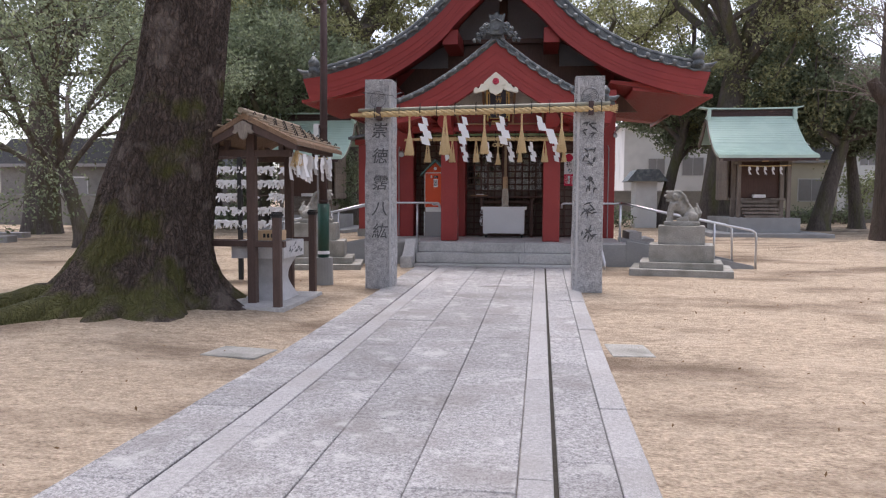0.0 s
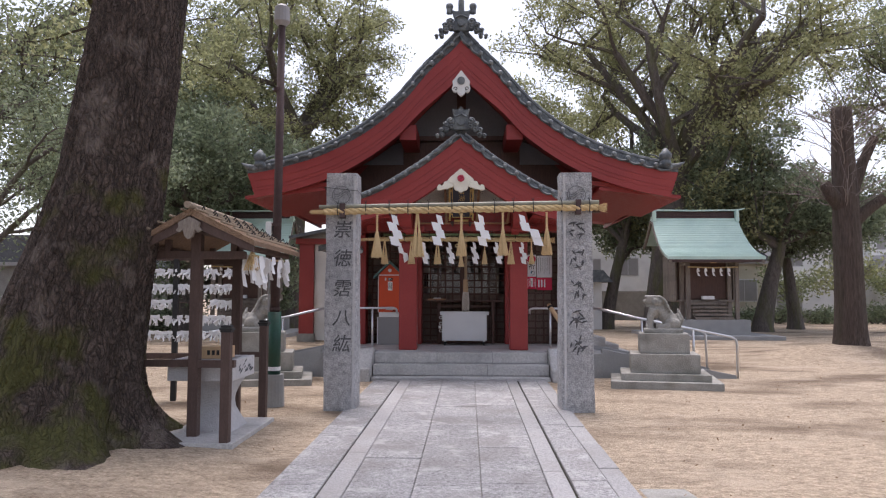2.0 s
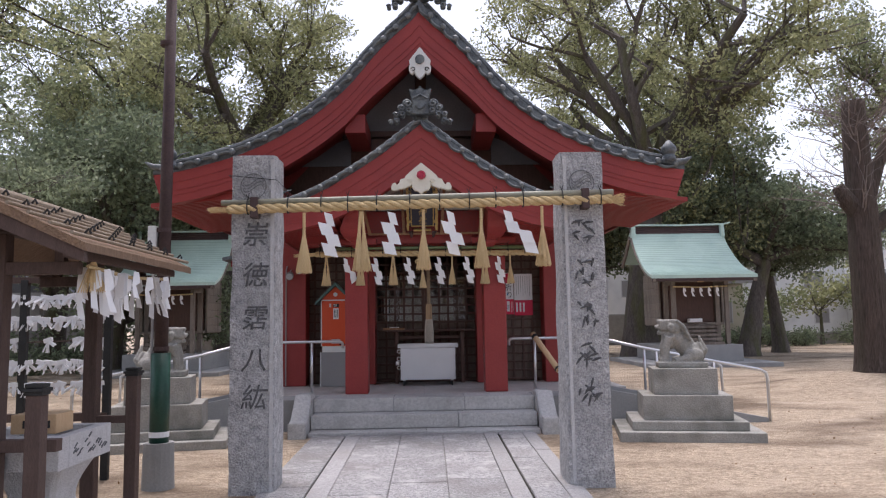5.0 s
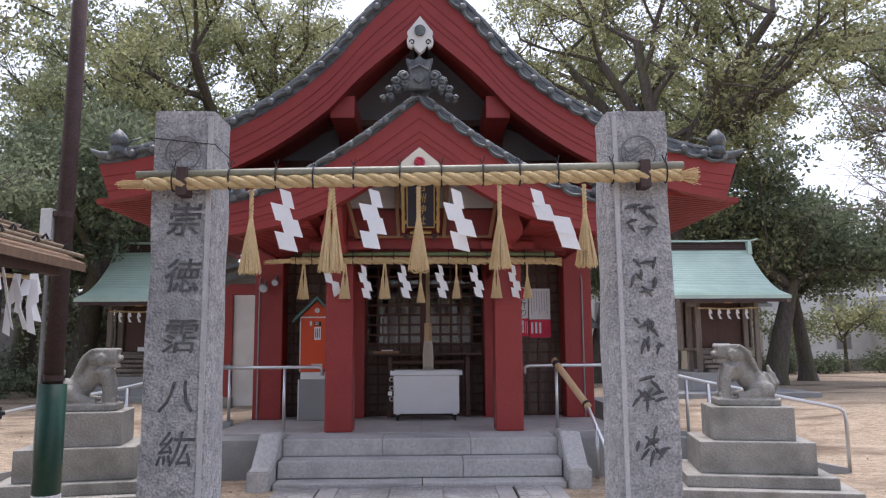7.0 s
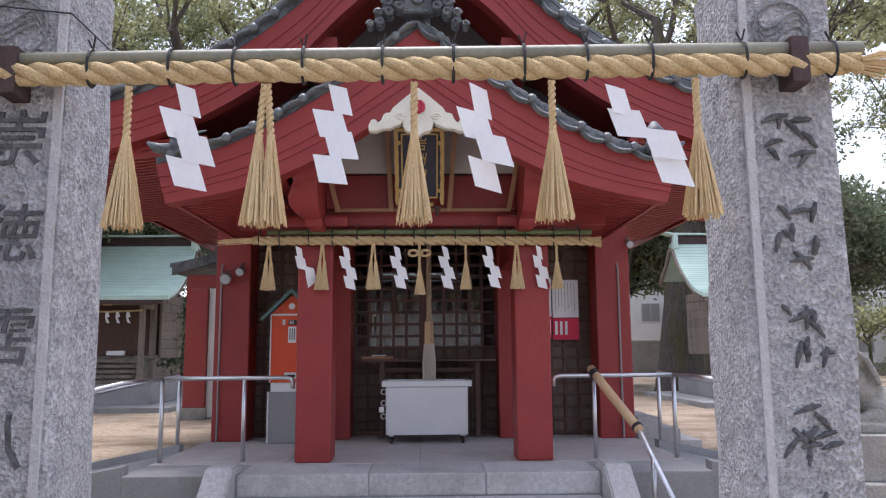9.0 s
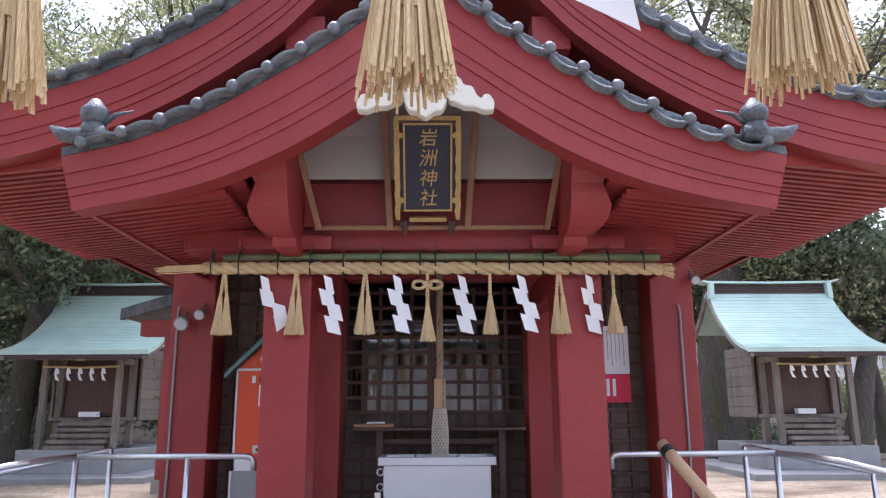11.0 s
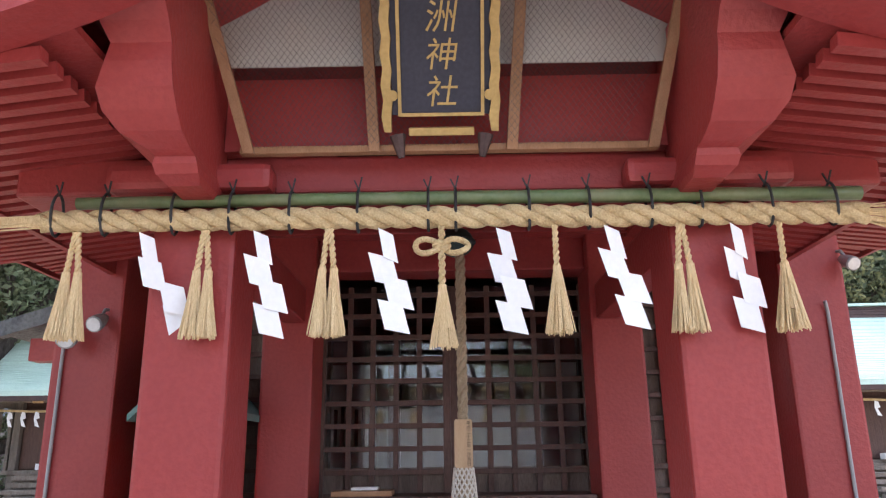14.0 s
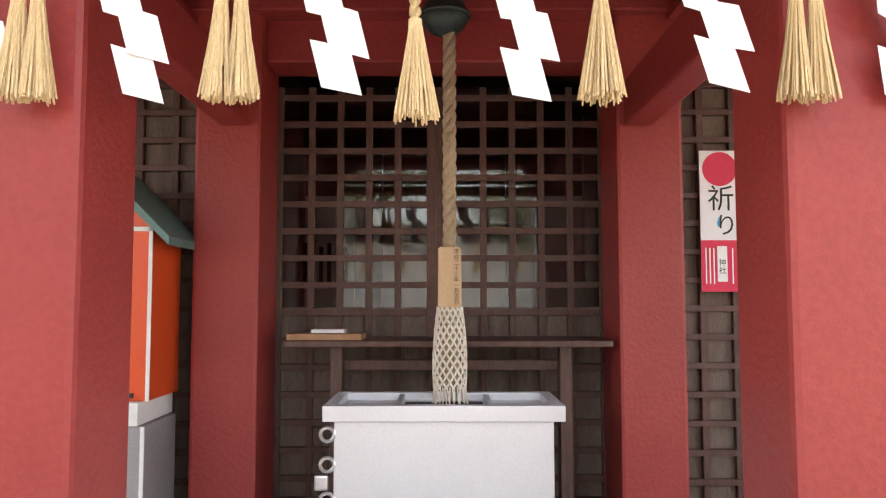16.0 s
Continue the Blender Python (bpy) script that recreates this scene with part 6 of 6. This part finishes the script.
# ---- trees ----
def leaves(name, centres, size, material, parent, seed, per=10, cluster=0.35, flat=0.6, gap=0.0):
    """Small pointed leaves in flattened clumps round the given points, thinned to one clump in each cell of gap metres, as one mesh."""
    rng = np.random.default_rng(seed)
    c = np.array([tuple(p) for p in centres])
    if gap:
        keep = np.unique(np.floor(c / np.array((gap, gap, gap * 0.7))).astype(int), axis=0, return_index=True)[1]
        c = c[np.sort(keep)]
    k = rng.uniform(0.65, 1.35, (len(c), 1))
    c, k = np.repeat(c, per, axis=0), np.repeat(k, per, axis=0)
    n = len(c)
    if gap:
        r = rng.normal(0, 1, (n, 3))
        r *= rng.uniform(0.15, 1.0, (n, 1)) ** 0.5 / np.linalg.norm(r, axis=1)[:, None]
        c = c + r * k * np.array((1, 1, flat)) * cluster * 1.7 + rng.normal(0, cluster * 0.12, (n, 3))
    else:
        c = c + rng.normal(0, 1, (n, 3)) * np.array((cluster, cluster, cluster * flat))
    d = rng.normal(0, 1, (n, 3))
    d /= np.linalg.norm(d, axis=1)[:, None]
    e = rng.normal(0, 1, (n, 3))
    e[:, 2] *= 0.5
    u = np.cross(d, e)
    u /= np.linalg.norm(u, axis=1)[:, None] + 1e-6
    s = size * rng.uniform(0.6, 1.4, (n, 1))
    v = np.stack([c - d * s, c + u * s * 0.45, c + d * s, c - u * s * 0.45], axis=1).reshape(-1, 3)
    me = bpy.data.meshes.new(name)
    me.vertices.add(4 * n)
    me.vertices.foreach_set("co", v.ravel())
    me.loops.add(4 * n)
    me.loops.foreach_set("vertex_index", np.arange(4 * n))
    me.polygons.add(n)
    me.polygons.foreach_set("loop_start", np.arange(n) * 4)
    me.update()
    me.materials.append(material)
    o = new(name, me)
    o.parent = parent
    return o


def limbs(bm, rnd, start, way, length, radius, depth, tips, spread=0.75, lift=0.12):
    """A limb that bends, thins out and forks; the ends of the twigs go into tips."""
    pts, p, d = [Vector(start)], Vector(start), Vector(way).normalized()
    k = 5
    for i in range(k):
        d = (d + Vector((rnd.uniform(-1, 1), rnd.uniform(-1, 1), rnd.uniform(-0.7, 0.7) + lift)) * 0.22).normalized()
        p = p + d * length / k
        pts.append(p.copy())
    tube(pts, [radius * (1 - 0.5 * i / k) for i in range(k + 1)], 8 if depth > 1 else 5, bm)
    if depth <= 1:
        tips.extend(pts[2:])
    if depth == 0:
        return
    for i in range(2, k + 1):
        for _ in range(1 if i < k else 2):
            side = Vector((rnd.gauss(0, 1), rnd.gauss(0, 1), rnd.gauss(0, 0.6) + lift)).normalized()
            limbs(bm, rnd, pts[i], d * (1 - spread * 0.6) + side * spread, length * rnd.uniform(0.5, 0.72), radius * (1 - 0.5 * i / k) * 0.62, depth - 1, tips, spread, lift)


def tree(name, label, x, y, h, r, crown, material, seed, size=0.12, per=9, cluster=0.4, n_limbs=5, depth=2, lean=(0, 0), low=0.5, gap=0.0, rise=(0.5, 1.3)):
    """A tapered trunk that forks into limbs, with leaf clumps on the twigs."""
    rnd = random.Random(seed)
    t = thing(name, label, "tree")
    gz = G(y)
    top = Vector((x + lean[0], y + lean[1], gz + h))
    bm = trunk_mesh([(x, y, gz - 0.3, r * 1.5), (x, y, gz + 0.3, r * 1.15), (x + lean[0] * 0.4, y + lean[1] * 0.4, gz + h * 0.5, r * 0.9), (top.x, top.y, top.z, r * 0.7)], 0.25, 6, 18, seed)
    part("trunk", bm, M_BARK, t, smooth=True)
    tips = []
    bm = bmesh.new()
    for k in range(n_limbs):
        a = 2 * math.pi * (k + rnd.uniform(-0.3, 0.3)) / n_limbs
        start = Vector((x, y, gz)).lerp(top, rnd.uniform(low, 1.0) if k else 1.0)
        limbs(bm, rnd, start, (math.cos(a) * 0.9, math.sin(a) * 0.9, rnd.uniform(*rise)), crown * rnd.uniform(0.42, 0.58), r * rnd.uniform(0.36, 0.5), depth, tips)
    part("branchwork", bm, M_BARK, t)
    leaves("crown", tips, size, material, t, seed, per, cluster, 0.6, gap)
    return t


tree("camphor_tree", "tall spreading camphor tree behind the side shrine", 7.85, 30.5, 7.0, 0.62, 11.5, M_LEAF3, 11, 0.075, 115, 0.40, 9, 2, (0.75, 0), 0.85, 1.05, (0.45, 1.9))
tree("camphor_tree", "tall spreading camphor tree behind the hall", -7.6, 33.0, 9.0, 0.55, 8.6, M_LEAF3, 21, 0.075, 140, 0.40, 9, 2, (0.5, 0), 0.6, 1.05, (0.2, 1.5))
tree("camphor_tree", "tall leafy camphor tree behind the side shrine", -13.5, 36.0, 9.5, 0.55, 10.0, M_LEAF, 23, 0.085, 140, 0.45, 9, 2, (0.5, 0), 0.5, 1.15, (0.2, 1.6))
tree("camphor_tree", "tall leafy camphor tree at the back of the grounds", 13.5, 42.0, 9.5, 0.5, 9.0, M_LEAF, 24, 0.09, 120, 0.45, 8, 2, (0.5, 0), 0.5, 1.2, (0.2, 1.6))
tree("camphor_tree", "tall leafy camphor tree beside the grounds", -15.5, 22.5, 7.5, 0.5, 8.0, M_LEAF, 25, 0.075, 80, 0.42, 8, 2, (0.5, 0), 0.5, 1.05, (0.2, 1.5))
tree("evergreen_tree", "dense dark evergreen tree behind the side shrine", 12.0, 31.0, 3.6, 0.34, 5.0, M_LEAF2, 31, 0.085, 230, 0.50, 7, 2, (0.8, 0), 0.9, 1.05, (0.2, 0.8))
tree("evergreen_tree", "dense dark evergreen tree behind the side shrine", 9.4, 34.0, 4.4, 0.26, 5.0, M_LEAF2, 32, 0.085, 220, 0.50, 7, 2, (-0.5, 0), 0.8, 1.1, (0.1, 0.8))
tree("evergreen_tree", "dense dark evergreen tree behind the side shrine", 14.4, 33.5, 3.6, 0.26, 4.4, M_LEAF2, 34, 0.08, 170, 0.48, 6, 2, (-0.4, 0), 0.85, 1.05, (0.3, 1.1))
tree("evergreen_tree", "leafy dark evergreen tree with a leaning trunk", 6.2, 33.0, 4.4, 0.26, 5.0, M_LEAF2, 33, 0.085, 180, 0.5, 6, 2, (0.9, 0), 0.6, 1.15)
tree("evergreen_tree", "dense dark evergreen tree with drooping leaves", -9.9, 27.3, 4.6, 0.36, 5.6, M_LEAF2, 41, 0.08, 260, 0.50, 8, 2, (0.6, 0), 0.3, 0.95, (0.0, 1.2))
tree("evergreen_tree", "dense dark evergreen tree with drooping leaves", -13.5, 31.0, 4.8, 0.4, 6.5, M_LEAF2, 42, 0.09, 230, 0.55, 8, 2, (0.4, 0), 0.35, 1.1, (0.0, 1.2))
tree("pine_tree", "low spreading garden tree with thin dark branches", -10.4, 17.0, 2.2, 0.2, 7.0, M_LEAF2, 51, 0.05, 34, 0.4, 6, 2, (-0.6, 0), 0.6)
tree("broadleaf_tree", "tall leafy tree at the edge of the grounds", 20.5, 33.0, 9.0, 0.4, 7.0, M_LEAF, 61, 0.08, 110, 0.42, 7, 2, (-0.5, 0), 0.85, 1.15, (0.5, 1.5))
tree("broadleaf_tree", "tall leafy tree at the edge of the grounds", 3.2, 40.0, 7.5, 0.45, 7.0, M_LEAF3, 62, 0.1, 150, 0.5, 7, 2, (0, 0), 0.6, 1.3)
tree("young_tree", "small bright yellow-green garden tree", 20.5, 41.5, 1.8, 0.09, 3.2, M_LEAF3, 71, 0.11, 12, 0.3, 5, 1, (0, 0), 0.6)
tree("young_tree", "thin young garden tree with sparse leaves", 17.5, 41.0, 1.4, 0.07, 2.6, M_LEAF, 72, 0.10, 9, 0.3, 5, 1, (0, 0), 0.4)
tree("young_tree", "thin young garden tree with sparse leaves", 23.0, 41.0, 1.6, 0.07, 2.6, M_LEAF, 73, 0.10, 9, 0.3, 5, 1, (0, 0), 0.4)
# trees that close the grounds behind the walker
rear = tree("broadleaf_tree", "tall leafy tree at the edge of the grounds", 0.0, 0.0, 5.0, 0.4, 11.0, M_LEAF, 95, 0.16, 14, 0.75, 6, 2, (0, 0), 0.6)
rear.matrix_basis = pose(-7.0, -24.0, 0)
for x, y, a in ((9.0, -26.0, 80), (-24.0, -2.0, 40), (26.0, -2.0, 110)):
    copy_thing(rear, pose(x, y, 0, 0, 0, a))
# limbs and leaves of the big tree overhead
rnd = random.Random(81)
tips, bm = [], bmesh.new()
for p, w, l in (((-3.0, 8.5, 6.6), (-1, 0.5, 0.6), 4.2), ((-3.1, 8.4, 5.8), (-1, 0.9, 0.12), 4.5), ((-2.9, 8.6, 8.6), (0.3, 0.6, 1), 4.5), ((-2.95, 8.6, 8.2), (0.7, -0.5, 0.8), 4.0), ((-3.0, 8.5, 7.4), (-0.6, -0.8, 0.5), 4.5), ((-3.3, 8.3, 5.4), (-1, 0.1, 0.05), 4.0)):
    limbs(bm, rnd, p, w, l, 0.17, 2, tips)
part("branchwork", bm, M_BIGBARK, big)
leaves("crown", tips, 0.05, M_LEAF3, big, 5, 60, 0.26, 0.6, 0.75)
# the pollarded trunk and its twigs
stump = thing("pollarded_tree", "bare pollarded tree trunk with cut limbs and twigs", "tree")
M_BARK2 = mat("furrowed_bark", (0.045, 0.033, 0.028), (0.16, 0.12, 0.10), 9, 0.95, bump=1.0, fine=30, stretch=(2.2, 2.2, 0.18), c=(0.08, 0.07, 0.05), cscale=1.2, depth=0.05)
part("trunk", trunk_mesh([(9.0, 18.5, -0.1, 0.50), (9.0, 18.5, 0.3, 0.40), (9.0, 18.5, 0.9, 0.33), (8.99, 18.5, 3.4, 0.29), (8.95, 18.5, 5.0, 0.25), (8.95, 18.5, 6.0, 0.22)], 0.25, 6, 40, 2.0), M_BARK2, stump, smooth=True)
part("cut_limb", tube([(9.15, 18.45, 3.35), (9.45, 18.4, 3.6), (9.78, 18.35, 3.85)], [0.17, 0.13, 0.12], 12), M_BARK2, stump)
part("cut_limb", tube([(8.85, 18.45, 3.7), (8.6, 18.4, 3.95), (8.45, 18.4, 4.2)], [0.2, 0.16, 0.12], 12), M_BARK2, stump)
part("cut_limb", tube([(9.12, 18.5, 4.0), (9.4, 18.5, 4.7), (9.7, 18.5, 5.3)], [0.16, 0.12, 0.10], 12), M_BARK2, stump)
rnd = random.Random(91)
bm, tips = bmesh.new(), []
for k in range(60):
    z = rnd.uniform(3.6, 6.0)
    a = rnd.uniform(0, 6.28)
    limbs(bm, rnd, (8.97 + 0.2 * math.cos(a), 18.5 + 0.2 * math.sin(a), z), (math.cos(a), math.sin(a), 0.5), rnd.uniform(0.7, 1.6), 0.014, 1, tips)
part("bare_twigwork", bm, mat("twig", (0.16, 0.13, 0.12), (0.26, 0.22, 0.20), 6, 0.9, bump=0), stump, "bare thin twigs")

# low shrubs, leaf litter and the far side
def shrub(x, y, w, h, seed, material=M_LEAF2):
    rnd = random.Random(seed)
    t = thing("shrub", "low dense green shrub at the edge of the grounds", "shrub")
    bm, tips = bmesh.new(), []
    for k in range(7):
        a = rnd.uniform(0, 6.28)
        limbs(bm, rnd, (x + 0.2 * w * math.cos(a), y + 0.2 * math.sin(a), G(y) - 0.05), (math.cos(a) * w / h, math.sin(a) * 0.6, 0.9), h * 0.75, 0.03, 1, tips)
    part("stems", bm, M_BARK, t)
    leaves("foliage", tips, 0.07, material, t, seed, 10, 0.22)


for i, (x, y, w, h) in enumerate(((14.5, 40.5, 1.2, 0.9), (16.3, 40.2, 1.1, 1.1), (18.7, 40.3, 1.2, 0.8), (21.7, 40.2, 1.4, 1.0), (24.0, 39.6, 1.3, 1.2), (26.5, 39.8, 1.4, 1.1), (-10.6, 27.6, 1.4, 0.9), (-12.6, 27.0, 1.4, 0.9), (-14.6, 29.5, 1.5, 1.6), (3.9, 33.0, 1.2, 0.9), (-16.5, 18.5, 1.3, 1.6), (-13.2, 15.0, 1.2, 1.3))):
    shrub(x, y, w, h, 200 + i)


# ---- houses and walls round the grounds ----
M_HOUSE = mat("house_wall", (0.74, 0.74, 0.74), (0.81, 0.81, 0.80), 2, 0.8, bump=0.05, fine=20, c=(0.52, 0.52, 0.52), cscale=0.6)
M_SLATE = mat("slate_roof", (0.07, 0.075, 0.085), (0.12, 0.125, 0.135), 5, 0.7, bump=0.2, fine=20)
M_GREYWALL = mat("block_wall", (0.20, 0.19, 0.18), (0.30, 0.29, 0.27), 4, 0.9, bump=0.2, fine=25, c=(0.14, 0.13, 0.12), cscale=0.8)
M_BEIGE = mat("beige_wall", (0.50, 0.46, 0.36), (0.58, 0.54, 0.43), 2, 0.8, bump=0.05, fine=20)


def house(x0, x1, y0, y1, h, wins, label, wall=None, roof=0.9):
    t = thing("house", label, "house")
    part("wall", box(x0, x1, y0, y1, 0.1, h), wall or M_HOUSE, t)
    part("roof", prism([(x0 - 0.4, h), (x1 + 0.4, h), (x1 - 1.0, h + roof), (x0 + 1.0, h + roof)], y0 - 0.4, y1 + 0.4), M_SLATE, t)
    part("eave_band", box(x0 - 0.42, x1 + 0.42, y0 - 0.42, y0 - 0.36, h - 0.08, h + 0.08), M_GREYBOX, t)
    for x, z, w, hh in wins:
        wd = part("window", box(x - w / 2 - 0.05, x + w / 2 + 0.05, y0 - 0.04, y0 - 0.002, z - hh / 2 - 0.05, z + hh / 2 + 0.05), M_STEEL, t)
        part("pane", box(x - w / 2, x - 0.015, y0 - 0.055, y0 - 0.042, z - hh / 2, z + hh / 2), M_GREYBOX, wd)
        part("pane", box(x + 0.015, x + w / 2, y0 - 0.055, y0 - 0.042, z - hh / 2, z + hh / 2), M_GREYBOX, wd)
    return t


house(18.2, 24.5, 46, 54, 5.6, ((20.0, 4.0, 0.9, 1.0), (22.6, 3.8, 1.1, 1.0), (19.6, 1.5, 1.5, 1.6), (23.0, 1.7, 0.8, 0.8)), "white two-storey house with a grey slate roof")
house(24.5, 33.0, 43.5, 52, 3.3, ((26.5, 1.8, 1.2, 1.0), (29.5, 1.8, 1.4, 1.2)), "low white house with a dark slate roof")
house(25.0, 34.0, 55, 62, 7.4, ((27.0, 5.6, 1.2, 1.0), (30.5, 5.6, 1.2, 1.0)), "white two-storey house with a grey slate roof", roof=1.4)
house(6.5, 14.5, 50, 58, 6.4, ((10.9, 3.6, 1.3, 1.1), (13.0, 3.6, 1.0, 1.0), (8.6, 3.6, 1.0, 1.0)), "white two-storey house behind the trees")
house(14.8, 17.6, 44, 50, 3.6, ((16.2, 2.0, 1.4, 1.2),), "beige house wall with shutters behind the trees", M_BEIGE)
house(-26.0, -15.5, 34, 42, 3.0, ((-18.5, 1.9, 1.4, 1.0), (-22.0, 1.9, 1.4, 1.0)), "grey low house with a dark tiled roof", M_GREYWALL, 1.3)
house(-13.0, -5.5, 46, 52, 3.2, ((-10.0, 1.9, 1.4, 1.0),), "grey low house behind the trees", M_GREYWALL, 1.3)
house(-8.0, 9.0, -36, -30, 5.5, ((-4.0, 3.6, 1.4, 1.2), (3.0, 3.6, 1.4, 1.2)), "pale two-storey house beyond the grounds")
for k, (x0, x1, y, h) in enumerate(((3.5, 13.6, 46.0, 1.9), (13.9, 34, 42.6, 0.75), (-30, -14.5, 30.0, 1.5), (-14, 3.3, 43, 1.7))):
    w = thing("boundary_wall", "low grey block wall round the shrine grounds", "wall", kind="structure")
    part("blocks", box(x0, x1, y, y + 0.16, 0.0, h), M_GREYWALL, w)
    part("coping", box(x0 - 0.02, x1 + 0.02, y - 0.03, y + 0.19, h + 0.001, h + 0.07, 0.01), M_CONC, w)
gate = thing("gate_house", "small white outbuilding with a dark tiled roof", "building")
part("wall", box(5.0, 5.9, 32.5, 34.0, 0.2, 2.2), M_WHITE, gate)
part("roof", prism([(4.6, 2.2), (6.3, 2.2), (5.9, 2.7), (5.0, 2.7)], 32.1, 34.4), M_TILE, gate)
kerbs = thing("stone_kerb", "pale stone kerb slabs lying on the sandy ground", "kerb", kind="structure")
for k in range(4):
    part("kerb_stone", box(-19.5 + 1.55 * k, -18.0 + 1.55 * k, 19.0 - 0.3 * k, 19.4 - 0.3 * k, 0.1, 0.36, 0.015), M_KERB, kerbs)
    part("kerb_stone", box(-20.5 + 1.55 * k, -19.0 + 1.55 * k, 20.6 - 0.2 * k, 21.0 - 0.2 * k, 0.1, 0.36, 0.015), M_KERB, kerbs)
car = thing("covered_tank", "white rounded cover beside the far boundary wall", "cover")
bm = box(-15.9, -14.6, 27.6, 29.0, 1.2, 1.75, 0.2)
box(-15.7, -14.8, 27.7, 28.9, 0.0, 1.2, 0.0, bm)
part("cover", bm, M_HOUSE, car)
duct = thing("stone_steps", "short flight of stone steps beside the hall", "steps", kind="structure")
for k in range(3):
    part("step_stone", box(3.0 + 0.3 * k, 3.3 + 0.3 * k, 18.2, 19.6, 0.1, 0.62 - 0.16 * k, 0.01), M_STEP, duct)

# ---- the paved path ----
path = thing("stone_path", "grey granite paved path with side kerbs and narrow gutters", "path", kind="structure")


def slab(x0, x1, y0, y1, m, name="paving_stone", lift=0.03, wob=0.004):
    sh = 0.0065
    z = lambda y: G(y) + lift
    bm = bmesh.new()
    g, b = 0.0025, 0.006
    dz = random.uniform(-wob, wob)
    lo = [bm.verts.new((x + sh * (y - 4), y, z(y) - 0.12)) for x, y in ((x0 + g, y0 + g), (x1 - g, y0 + g), (x1 - g, y1 - g), (x0 + g, y1 - g))]
    mi = [bm.verts.new((x + sh * (y - 4), y, z(y) - b + dz)) for x, y in ((x0 + g, y0 + g), (x1 - g, y0 + g), (x1 - g, y1 - g), (x0 + g, y1 - g))]
    hi = [bm.verts.new((x + sh * (y - 4), y, z(y) + dz)) for x, y in ((x0 + g + b, y0 + g + b), (x1 - g - b, y0 + g + b), (x1 - g - b, y1 - g - b), (x0 + g + b, y1 - g - b))]
    for p, q in ((lo, mi), (mi, hi)):
        for k in range(4):
            bm.faces.new((p[k], p[(k + 1) % 4], q[(k + 1) % 4], q[k]))
    bm.faces.new(hi)
    part(name, bm, m, path)


for x0, x1, off, length, m in ((-1.50, -1.075, 0.3, 0.62, M_PAVE), (-1.065, -0.875, 0.0, 1.9, M_KERB), (-0.875, -0.36, 0.0, 1.28, M_PAVE), (-0.36, 0.165, 0.02, 1.27, M_PAVE), (0.165, 0.69, 0.66, 1.29, M_PAVE), (0.69, 0.865, 0.9, 1.9, M_KERB), (0.885, 1.18, 0.45, 1.15, M_PAVE), (1.18, 1.36, 0.2, 0.95, M_KERB)):
    y = 4.13 - 6 * length - off
    while y < 13.48:
        e = min(y + length * random.uniform(0.93, 1.07), 13.49)
        if e - y > 0.08:
            slab(x0, x1, y, e, m)
        y = e
bm = bmesh.new()
ys2 = [-5 + 0.5 * k for k in range(38)]
for x0, x1 in ((-1.49, 1.345),):
    vs = [[bm.verts.new((x + 0.0065 * (y - 4), min(y, 13.5), G(min(y, 13.5)) + 0.008)) for x in (x0, x1)] for y in ys2]
    for p, q in zip(vs, vs[1:]):
        bm.faces.new((p[0], p[1], q[1], q[0]))
part("path_bed", bm, mat("joint_grit", (0.13, 0.118, 0.105), (0.30, 0.27, 0.24), 12, 0.95, bump=0.3), path, "gritty joints between the stones")
for x0, x1 in ((-1.082, -1.058), (0.862, 0.888)):
    bm = bmesh.new()
    vs = [[bm.verts.new((x + 0.0065 * (y - 4), min(y, 13.48), G(min(y, 13.48)) + 0.013)) for x in (x0, x1)] for y in ys2]
    for p, q in zip(vs, vs[1:]):
        bm.faces.new((p[0], p[1], q[1], q[0]))
    part("gutter", bm, mat("gutter_dirt", (0.018, 0.016, 0.013), (0.05, 0.045, 0.035), 12, 0.95, bump=0.3), path, "narrow dark gutter")
for x0, x1, y0, y1, rot in ((1.42, 1.80, 6.55, 7.35, 4), (-2.15, -1.60, 6.05, 6.45, -10)):
    fl = thing("flat_stone", "flat grey stone slab half sunk in the sand", "stone")
    o = part("slab", box(-(x1 - x0) / 2, (x1 - x0) / 2, -(y1 - y0) / 2, (y1 - y0) / 2, -0.06, 0.018, 0.012), M_OLDSTONE, fl)
    o.matrix_basis = pose((x0 + x1) / 2, (y0 + y1) / 2, 0, 0, 0, rot)

# ---- pebbles, fallen leaves and twigs on the sand ----
rng = np.random.default_rng(7)
pos = np.column_stack((rng.uniform(-9, 10, 2600), rng.uniform(1.0, 22, 2600)))
pos = pos[(np.abs(pos[:, 0]) > 1.6) & ~((np.abs(pos[:, 0]) < 4.9) & (pos[:, 1] > 13.3))]
leaves("fallen_leaves", [(x, y, G(y) + 0.035) for x, y in pos[:700]], 0.015, mat("dry_leaf", (0.16, 0.09, 0.04), (0.30, 0.18, 0.09), 5, 0.8, bump=0), None, 8, 1, 0.01, 0.0)
tagged(scene.objects["fallen_leaves"], "scattered small dry brown leaves on the sand", "leaves", kind="stuff")
